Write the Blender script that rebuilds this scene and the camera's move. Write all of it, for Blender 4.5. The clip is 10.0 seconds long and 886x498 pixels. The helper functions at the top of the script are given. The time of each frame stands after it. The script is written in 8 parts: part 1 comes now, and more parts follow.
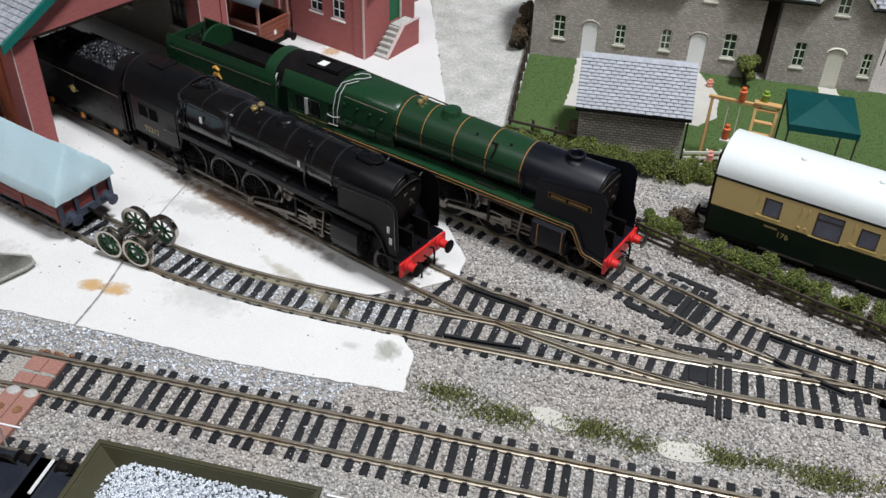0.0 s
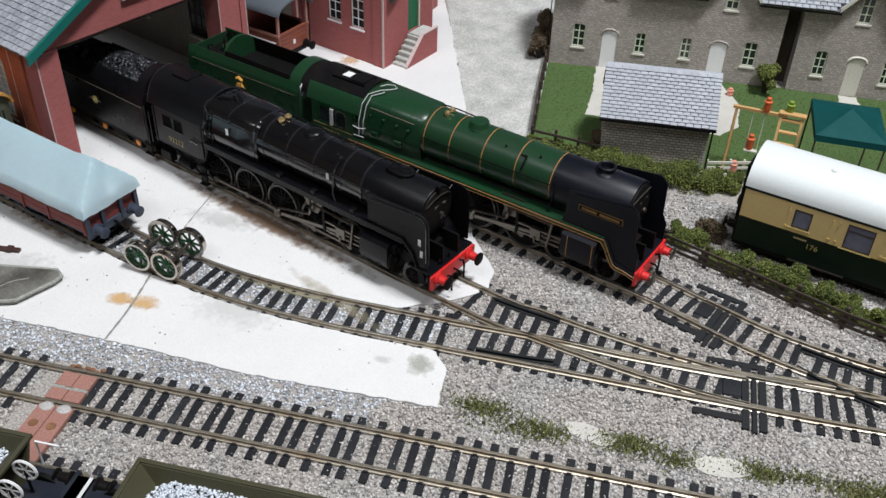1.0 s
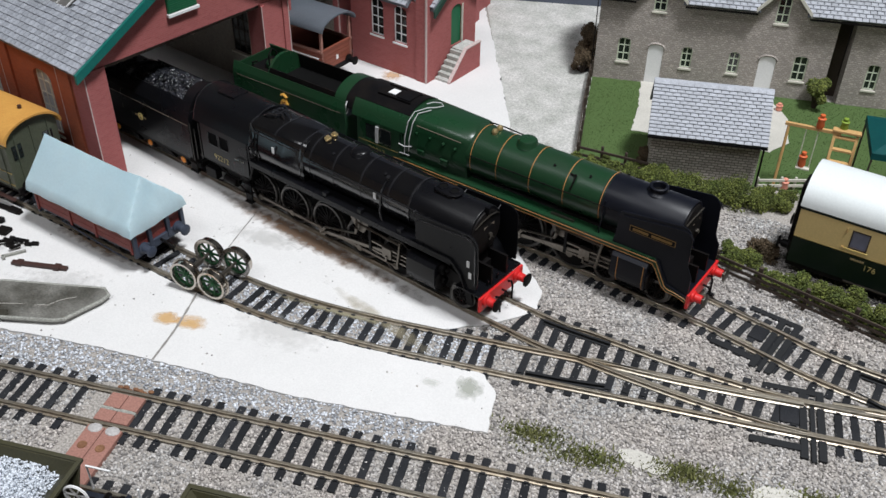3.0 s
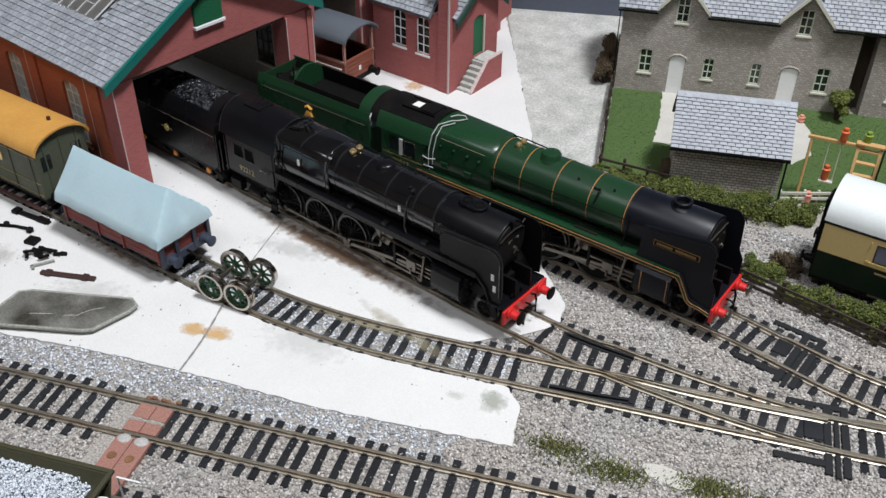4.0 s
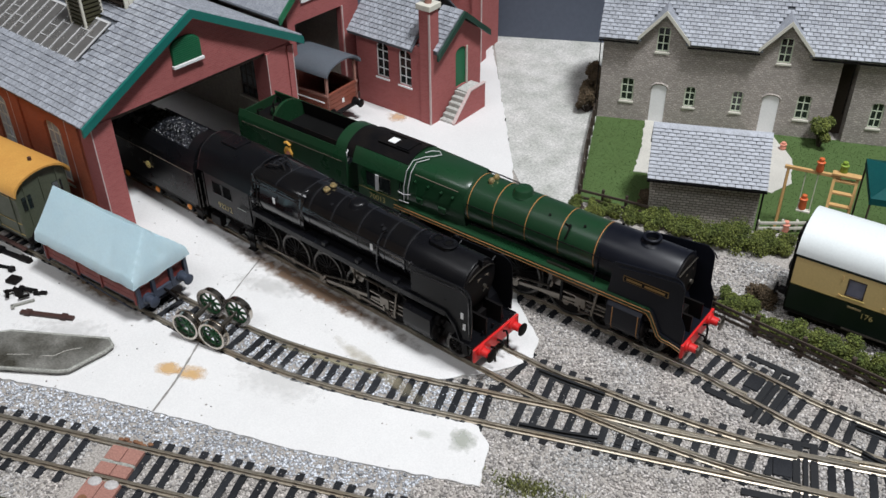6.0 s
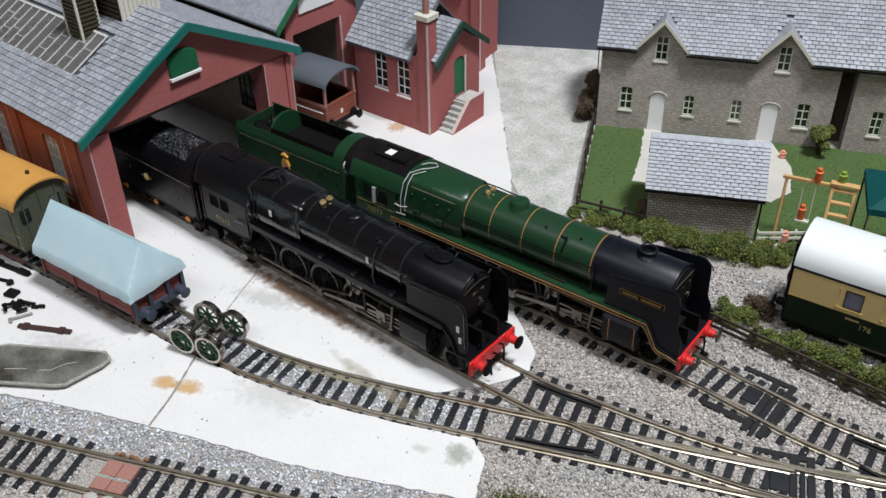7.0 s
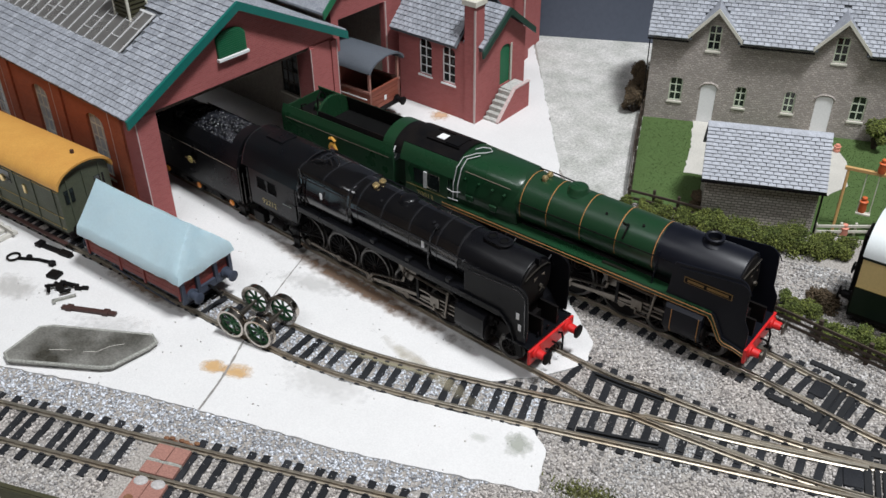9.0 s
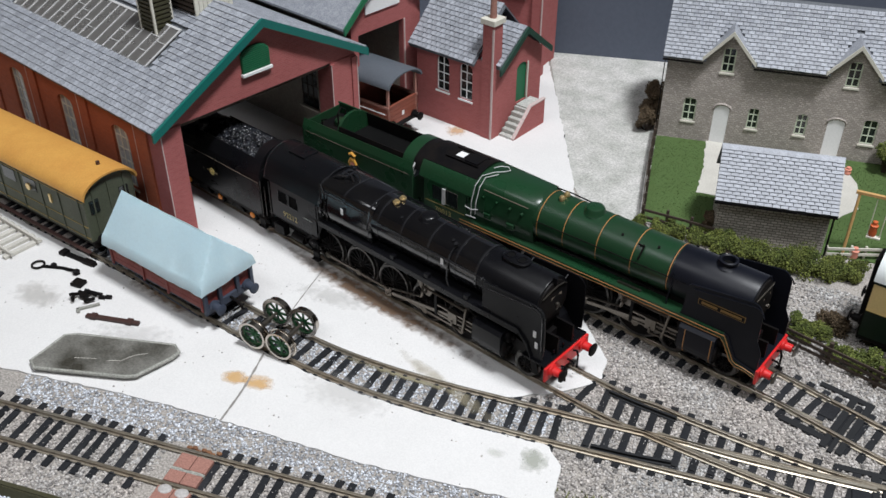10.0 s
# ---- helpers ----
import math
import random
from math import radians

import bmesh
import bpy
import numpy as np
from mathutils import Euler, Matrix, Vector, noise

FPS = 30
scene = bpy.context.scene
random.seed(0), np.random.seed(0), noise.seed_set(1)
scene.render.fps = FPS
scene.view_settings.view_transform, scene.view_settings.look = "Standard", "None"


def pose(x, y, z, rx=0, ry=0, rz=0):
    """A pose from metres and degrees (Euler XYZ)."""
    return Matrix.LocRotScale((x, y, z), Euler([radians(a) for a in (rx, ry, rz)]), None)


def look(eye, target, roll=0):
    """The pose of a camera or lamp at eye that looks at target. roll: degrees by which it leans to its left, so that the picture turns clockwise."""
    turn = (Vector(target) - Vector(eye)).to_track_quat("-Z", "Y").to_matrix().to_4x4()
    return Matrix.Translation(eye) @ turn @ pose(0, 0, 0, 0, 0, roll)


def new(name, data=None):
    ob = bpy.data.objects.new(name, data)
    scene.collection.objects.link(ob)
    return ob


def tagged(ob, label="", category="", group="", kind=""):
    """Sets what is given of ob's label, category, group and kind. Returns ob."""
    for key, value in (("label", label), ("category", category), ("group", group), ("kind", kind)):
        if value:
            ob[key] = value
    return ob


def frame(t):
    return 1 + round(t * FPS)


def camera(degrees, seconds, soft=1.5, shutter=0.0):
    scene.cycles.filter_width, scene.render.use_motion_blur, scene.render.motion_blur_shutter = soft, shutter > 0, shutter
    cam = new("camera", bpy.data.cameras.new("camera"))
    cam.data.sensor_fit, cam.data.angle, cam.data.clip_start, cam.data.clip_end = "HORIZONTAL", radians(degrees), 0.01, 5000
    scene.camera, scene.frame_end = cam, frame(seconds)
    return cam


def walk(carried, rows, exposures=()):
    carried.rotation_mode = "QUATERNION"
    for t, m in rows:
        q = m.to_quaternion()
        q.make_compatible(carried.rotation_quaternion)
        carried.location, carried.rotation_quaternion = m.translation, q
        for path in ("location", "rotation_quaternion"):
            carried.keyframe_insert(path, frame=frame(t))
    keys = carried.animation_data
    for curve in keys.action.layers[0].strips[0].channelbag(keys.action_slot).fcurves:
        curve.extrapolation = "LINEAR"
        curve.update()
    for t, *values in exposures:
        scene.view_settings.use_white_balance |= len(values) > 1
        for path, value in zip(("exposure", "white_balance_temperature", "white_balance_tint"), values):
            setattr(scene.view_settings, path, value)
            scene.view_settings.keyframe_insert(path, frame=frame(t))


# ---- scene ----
cam = camera(50.8, 10.0)
PATH = [
    (0, (0.20039, -0.26331, 0.26964), (-0.08155, 0.12333, -0.09232), 2.01),
    (0.5, (0.19035, -0.26887, 0.27046), (-0.09003, 0.11915, -0.09125), 2.17),
    (1, (0.18591, -0.26909, 0.27234), (-0.09460, 0.11940, -0.08876), 2.06),
    (1.5, (0.18185, -0.26865, 0.27280), (-0.10435, 0.11724, -0.08661), 1.57),
    (2, (0.17844, -0.26593, 0.27222), (-0.11190, 0.11660, -0.08747), 1.26),
    (2.5, (0.17701, -0.26634, 0.27309), (-0.11610, 0.11502, -0.08558), 1.11),
    (4, (0.17076, -0.27041, 0.27925), (-0.13410, 0.10348, -0.07748), 0.55),
    (4.5, (0.17772, -0.26499, 0.28533), (-0.12920, 0.10979, -0.06871), 0.48),
    (5, (0.18195, -0.25993, 0.28806), (-0.12922, 0.11268, -0.06455), -0.07),
    (5.5, (0.18259, -0.25794, 0.28816), (-0.13080, 0.11458, -0.06257), -0.44),
    (7, (0.18449, -0.24912, 0.29292), (-0.13454, 0.12078, -0.05550), -1.23),
    (7.5, (0.18848, -0.25118, 0.28776), (-0.13241, 0.11772, -0.06000), -1.51),
    (8, (0.18350, -0.25295, 0.28351), (-0.13788, 0.11572, -0.06405), -1.64),
    (8.5, (0.16892, -0.25964, 0.27766), (-0.15405, 0.10773, -0.06981), -1.09),
    (9, (0.16536, -0.25982, 0.27951), (-0.15921, 0.10744, -0.06657), -0.70),
    (9.5, (0.16474, -0.26326, 0.28053), (-0.16188, 0.10352, -0.06413), -0.38),
    (10, (0.16271, -0.26741, 0.28887), (-0.16474, 0.09994, -0.05440), 0.19),
]
walk(cam, [(t, look(eye, target, roll)) for t, eye, target, roll in PATH])

# ---- world and lamps: a room lit from its ceiling, with an added fill ----
world = bpy.data.worlds.new("room_air")
scene.world = world
world.use_nodes = True
world.node_tree.nodes["Background"].inputs[0].default_value = (0.75, 0.85, 1.0, 1)
world.node_tree.nodes["Background"].inputs[1].default_value = 0.10
scene.view_settings.exposure = 0.0


def area_lamp(name, eye, target, size_x, size_y, watts, colour):
    data = bpy.data.lights.new(name, "AREA")
    data.shape, data.size, data.size_y = "RECTANGLE", size_x, size_y
    data.energy, data.color = watts, colour
    ob = new(name, data)
    ob.matrix_world = look(eye, target)
    return ob


area_lamp("ceiling_lamp_main", (0.46, 0.05, 1.50), (-0.05, 0.06, 0.0), 0.30, 0.20, 30, (0.94, 0.965, 1.0))
# broad fill added on the camera side to lift the faces turned there
area_lamp("ceiling_lamp_side", (0.0, -0.95, 1.60), (-0.05, 0.05, 0.0), 1.3, 0.5, 11.5, (0.95, 0.965, 1.0))

# ---- building helpers: shapes are written in millimetres ----
MM = 0.001
rnd = random.Random(7)


def part(name, bm, material, parent=None, label="", smooth=False):
    """One bmesh in millimetres becomes one mesh object, under its thing if there is one."""
    bmesh.ops.recalc_face_normals(bm, faces=bm.faces)
    bm.transform(Matrix.Scale(MM, 4))
    me = bpy.data.meshes.new(name)
    bm.to_mesh(me)
    bm.free()
    me.materials.append(material)
    if smooth:
        me.polygons.foreach_set("use_smooth", [True] * len(me.polygons))
        me.set_sharp_from_angle(angle=radians(35))
    ob = new(name, me)
    if parent:
        ob.parent = parent
    if label:
        ob["label"] = label
    return ob


def share(name, mesh, parent, m):
    """A piece that shares its mesh with others; m in metres, in its parent's frame."""
    ob = new(name, mesh)
    ob.parent = parent
    ob.matrix_basis = m
    return ob


def thing(name, x, y, z, turn, label, category, group="", kind=""):
    ob = new(name)
    ob.empty_display_size = 0.01
    ob.matrix_world = pose(x * MM, y * MM, z * MM, 0, 0, turn)
    return tagged(ob, label, category, group, kind)


def mm_pose(x, y, z, rx=0, ry=0, rz=0):
    return pose(x * MM, y * MM, z * MM, rx, ry, rz)


def B():
    return bmesh.new()


def box(bm, x0, x1, y0, y1, z0, z1, bevel=0.0, m=None):
    made = bmesh.ops.create_cube(bm, size=1.0)["verts"]
    bmesh.ops.scale(bm, vec=(abs(x1 - x0), abs(y1 - y0), abs(z1 - z0)), verts=made)
    bmesh.ops.translate(bm, vec=((x0 + x1) / 2, (y0 + y1) / 2, (z0 + z1) / 2), verts=made)
    if bevel:
        edges = list({e for v in made for e in v.link_edges})
        made = [v for v in bmesh.ops.bevel(bm, geom=edges, offset=bevel, segments=2, profile=0.5, affect="EDGES")["verts"]]
    if m:
        bmesh.ops.transform(bm, matrix=m, verts=made)
    return bm


def cyl(bm, a, b, r, r2=None, seg=16, caps=True):
    a, b = Vector(a), Vector(b)
    d = b - a
    m = Matrix.Translation((a + b) / 2) @ d.to_track_quat("Z", "Y").to_matrix().to_4x4()
    bmesh.ops.create_cone(bm, cap_ends=caps, segments=seg, radius1=r, radius2=r if r2 is None else r2, depth=d.length, matrix=m)
    return bm


def ball(bm, c, r, sub=2, scale=(1, 1, 1)):
    bmesh.ops.create_icosphere(bm, subdivisions=sub, radius=r, matrix=Matrix.Translation(c) @ Matrix.Diagonal((*scale, 1)))
    return bm


def prism(bm, pts, axis, a, b):
    """A polygon drawn across an axis and drawn out along it from a to b: axis x takes (y, z), y takes (x, z), z takes (x, y)."""
    at = {"x": lambda p, s: (s, p[0], p[1]), "y": lambda p, s: (p[0], s, p[1]), "z": lambda p, s: (p[0], p[1], s)}[axis]
    lo = [bm.verts.new(at(p, a)) for p in pts]
    hi = [bm.verts.new(at(p, b)) for p in pts]
    bm.faces.new(lo)
    bm.faces.new(hi[::-1])
    for i in range(len(pts)):
        j = (i + 1) % len(pts)
        bm.faces.new((lo[i], lo[j], hi[j], hi[i]))
    return bm


def tube(bm, pts, r, seg=6, closed=False):
    """A pipe or wire along a line of points."""
    pts = [Vector(p) for p in pts]
    rings = []
    n = len(pts)
    for i, p in enumerate(pts):
        d = (pts[(i + 1) % n] - pts[i - 1]) if closed or 0 < i < n - 1 else (pts[1] - pts[0] if i == 0 else pts[-1] - pts[-2])
        q = d.to_track_quat("Z", "Y")
        rings.append([bm.verts.new(p + q @ Vector((r * math.cos(k * math.tau / seg), r * math.sin(k * math.tau / seg), 0))) for k in range(seg)])
    for i in range(n if closed else n - 1):
        a, b = rings[i], rings[(i + 1) % n]
        for k in range(seg):
            bm.faces.new((a[k], a[(k + 1) % seg], b[(k + 1) % seg], b[k]))
    if not closed:
        bm.faces.new(rings[0][::-1])
        bm.faces.new(rings[-1])
    return bm


def ring(bm, c, r, wire, axis="y", seg=28, wseg=6):
    pts = []
    for k in range(seg):
        a, b = r * math.cos(k * math.tau / seg), r * math.sin(k * math.tau / seg)
        pts.append(Vector(c) + Vector({"x": (0, a, b), "y": (a, 0, b), "z": (a, b, 0)}[axis]))
    return tube(bm, pts, wire, wseg, True)


def hoop(bm, x, cy, cz, r, w, h, a0=0, a1=180, seg=20):
    """A flat band of width w and height h bent round a boiler at x."""
    ang = [radians(a0 + (a1 - a0) * k / seg) for k in range(seg + 1)]
    rows = []
    for a in ang:
        c, s = math.cos(a), math.sin(a)
        rows.append([bm.verts.new((x + dx, cy + rr * c, cz + rr * s)) for dx, rr in ((-w / 2, r), (-w / 2, r + h), (w / 2, r + h), (w / 2, r))])
    for p, q in zip(rows, rows[1:]):
        for k in range(4):
            bm.faces.new((p[k], p[(k + 1) % 4], q[(k + 1) % 4], q[k]))
    bm.faces.new(rows[0])
    bm.faces.new(rows[-1][::-1])
    return bm


def wall(bm, u0, u1, z0, z1, th, holes=()):
    """A wall along x from u0 to u1, its front at y = 0, with openings (a, b, c, d) through it."""
    xs = sorted({u0, u1, *[h[0] for h in holes], *[h[1] for h in holes]})
    zs = sorted({z0, z1, *[h[2] for h in holes], *[h[3] for h in holes]})
    for a, b in zip(xs, xs[1:]):
        run = None
        for c, d in zip(zs, zs[1:]):
            if any(h[0] <= a and b <= h[1] and h[2] <= c and d <= h[3] for h in holes):
                if run:
                    box(bm, a, b, 0, th, *run)
                run = None
            else:
                run = (run[0], d) if run else (c, d)
        if run:
            box(bm, a, b, 0, th, *run)
    return bm


def arch_fill(bm, a, b, top, rise, th, seg=6):
    """The two corners of wall that round off the top of an opening."""
    w = (b - a) / 2
    for side in (-1, 1):
        pts = [((a + b) / 2 + side * w, top)]
        for k in range(seg + 1):
            t = k / seg * math.pi / 2
            pts.append(((a + b) / 2 + side * w * math.cos(t), top - rise + rise * math.sin(t)))
        pts[-1] = ((a + b) / 2 + side * 0.02, top)
        prism(bm, pts, "y", 0, th)
    return bm


# ---- materials ----
def material(name, colour, rough=0.6, metal=0.0, grain=1.0, vary=0.15, bump=0.15, stain=12.0, stain_vary=0.12, spec=0.5, second=None, per=None, coat=0.0):
    """A painted or plain surface: fine grain and larger stains, sizes in millimetres."""
    mt = bpy.data.materials.new(name)
    mt.use_nodes = True
    nt = mt.node_tree
    bs = nt.nodes["Principled BSDF"]
    bs.inputs["Roughness"].default_value, bs.inputs["Metallic"].default_value = rough, metal
    bs.inputs["Specular IOR Level"].default_value = spec
    bs.inputs["Coat Weight"].default_value = coat
    co = nt.nodes.new("ShaderNodeTexCoord")

    def noise_node(size, detail):
        n = nt.nodes.new("ShaderNodeTexNoise")
        n.inputs["Scale"].default_value, n.inputs["Detail"].default_value = 1000.0 / size, detail
        nt.links.new(co.outputs["Object"], n.inputs["Vector"])
        return n

    fine, wide = noise_node(grain, 3), noise_node(stain, 4)

    def ramp_to(fac, lo, hi):
        r = nt.nodes.new("ShaderNodeMapRange")
        r.inputs["From Min"].default_value, r.inputs["From Max"].default_value = 0.3, 0.7
        r.inputs["To Min"].default_value, r.inputs["To Max"].default_value = lo, hi
        nt.links.new(fac, r.inputs["Value"])
        return r.outputs["Result"]

    base = nt.nodes.new("ShaderNodeMix")
    base.data_type = "RGBA"
    two = second or tuple(min(1, c * 0.6 + 0.02) for c in colour)
    base.inputs["A"].default_value, base.inputs["B"].default_value = (*colour, 1), (*two, 1)
    nt.links.new(ramp_to(wide.outputs["Fac"], 0.0, stain_vary if second is None else 1.0), base.inputs["Factor"])
    hsv = nt.nodes.new("ShaderNodeHueSaturation")
    nt.links.new(base.outputs["Result"], hsv.inputs["Color"])
    val = ramp_to(fine.outputs["Fac"], 1 - vary, 1 + vary)
    if per:
        src = nt.nodes.new("ShaderNodeObjectInfo" if per[0] == "object" else "ShaderNodeNewGeometry")
        out = src.outputs["Random" if per[0] == "object" else "Random Per Island"]
        r = nt.nodes.new("ShaderNodeMapRange")
        r.inputs["To Min"].default_value, r.inputs["To Max"].default_value = 1 - per[1], 1 + per[1]
        nt.links.new(out, r.inputs["Value"])
        mul = nt.nodes.new("ShaderNodeMath")
        mul.operation = "MULTIPLY"
        nt.links.new(val, mul.inputs[0])
        nt.links.new(r.outputs["Result"], mul.inputs[1])
        val = mul.outputs[0]
    nt.links.new(val, hsv.inputs["Value"])
    nt.links.new(hsv.outputs["Color"], bs.inputs["Base Color"])
    nt.links.new(ramp_to(wide.outputs["Fac"], max(0.02, rough - 0.08), min(1, rough + 0.08)), bs.inputs["Roughness"])
    if bump:
        bp = nt.nodes.new("ShaderNodeBump")
        bp.inputs["Strength"].default_value, bp.inputs["Distance"].default_value = bump, grain * MM * 0.3
        nt.links.new(fine.outputs["Fac"], bp.inputs["Height"])
        nt.links.new(bp.outputs["Normal"], bs.inputs["Normal"])
    return mt


def masonry(name, c1, c2, mortar, wide, high, joint, rough=0.85, offset=0.5, uneven=0.0, bump=0.5):
    """Courses of brick or stone on upright walls, sizes in millimetres."""
    mt = material(name, c1, rough, grain=0.5, vary=0.12, bump=0.2, stain=18, stain_vary=0.25)
    nt = mt.node_tree
    bs = nt.nodes["Principled BSDF"]
    co = nt.nodes.new("ShaderNodeTexCoord")
    sep, com, add = nt.nodes.new("ShaderNodeSeparateXYZ"), nt.nodes.new("ShaderNodeCombineXYZ"), nt.nodes.new("ShaderNodeMath")
    nt.links.new(co.outputs["Object"], sep.inputs[0])
    nt.links.new(sep.outputs[0], add.inputs[0])
    nt.links.new(sep.outputs[1], add.inputs[1])
    nt.links.new(add.outputs[0], com.inputs[0])
    nt.links.new(sep.outputs[2], com.inputs[1])
    vec = com.outputs[0]
    if uneven:
        n = nt.nodes.new("ShaderNodeTexNoise")
        n.inputs["Scale"].default_value = 1000 / (wide * 1.5)
        nt.links.new(co.outputs["Object"], n.inputs["Vector"])
        mix = nt.nodes.new("ShaderNodeVectorMath")
        mix.operation = "MULTIPLY_ADD"
        mix.inputs[1].default_value = (uneven * MM, uneven * MM, 0)
        nt.links.new(n.outputs["Color"], mix.inputs[0])
        nt.links.new(vec, mix.inputs[2])
        vec = mix.outputs[0]
    br = nt.nodes.new("ShaderNodeTexBrick")
    br.offset = offset
    br.inputs["Scale"].default_value = 1.0
    br.inputs["Brick Width"].default_value, br.inputs["Row Height"].default_value = wide * MM, high * MM
    br.inputs["Mortar Size"].default_value, br.inputs["Mortar Smooth"].default_value = joint * MM, 0.3
    br.inputs["Color1"].default_value, br.inputs["Color2"].default_value, br.inputs["Mortar"].default_value = (*c1, 1), (*c2, 1), (*mortar, 1)
    nt.links.new(vec, br.inputs["Vector"])
    hsv = next(n for n in nt.nodes if n.type == "HUE_SAT")
    old = next(n for n in nt.nodes if n.type == "MIX")
    tint = nt.nodes.new("ShaderNodeMix")
    tint.data_type, tint.blend_type = "RGBA", "MULTIPLY"
    tint.inputs["Factor"].default_value = 0.35
    nt.links.new(br.outputs["Color"], tint.inputs["A"])
    nt.links.new(old.outputs["Result"], tint.inputs["B"])
    nt.links.new(tint.outputs["Result"], hsv.inputs["Color"])
    bp = nt.nodes.new("ShaderNodeBump")
    bp.invert = True
    bp.inputs["Strength"].default_value, bp.inputs["Distance"].default_value = bump, 0.25 * MM
    nt.links.new(br.outputs["Fac"], bp.inputs["Height"])
    nt.links.new(bp.outputs["Normal"], bs.inputs["Normal"])
    return mt


def glass_like(name, colour, rough=0.08):
    return material(name, colour, rough, grain=3, vary=0.05, bump=0.0, spec=0.7)


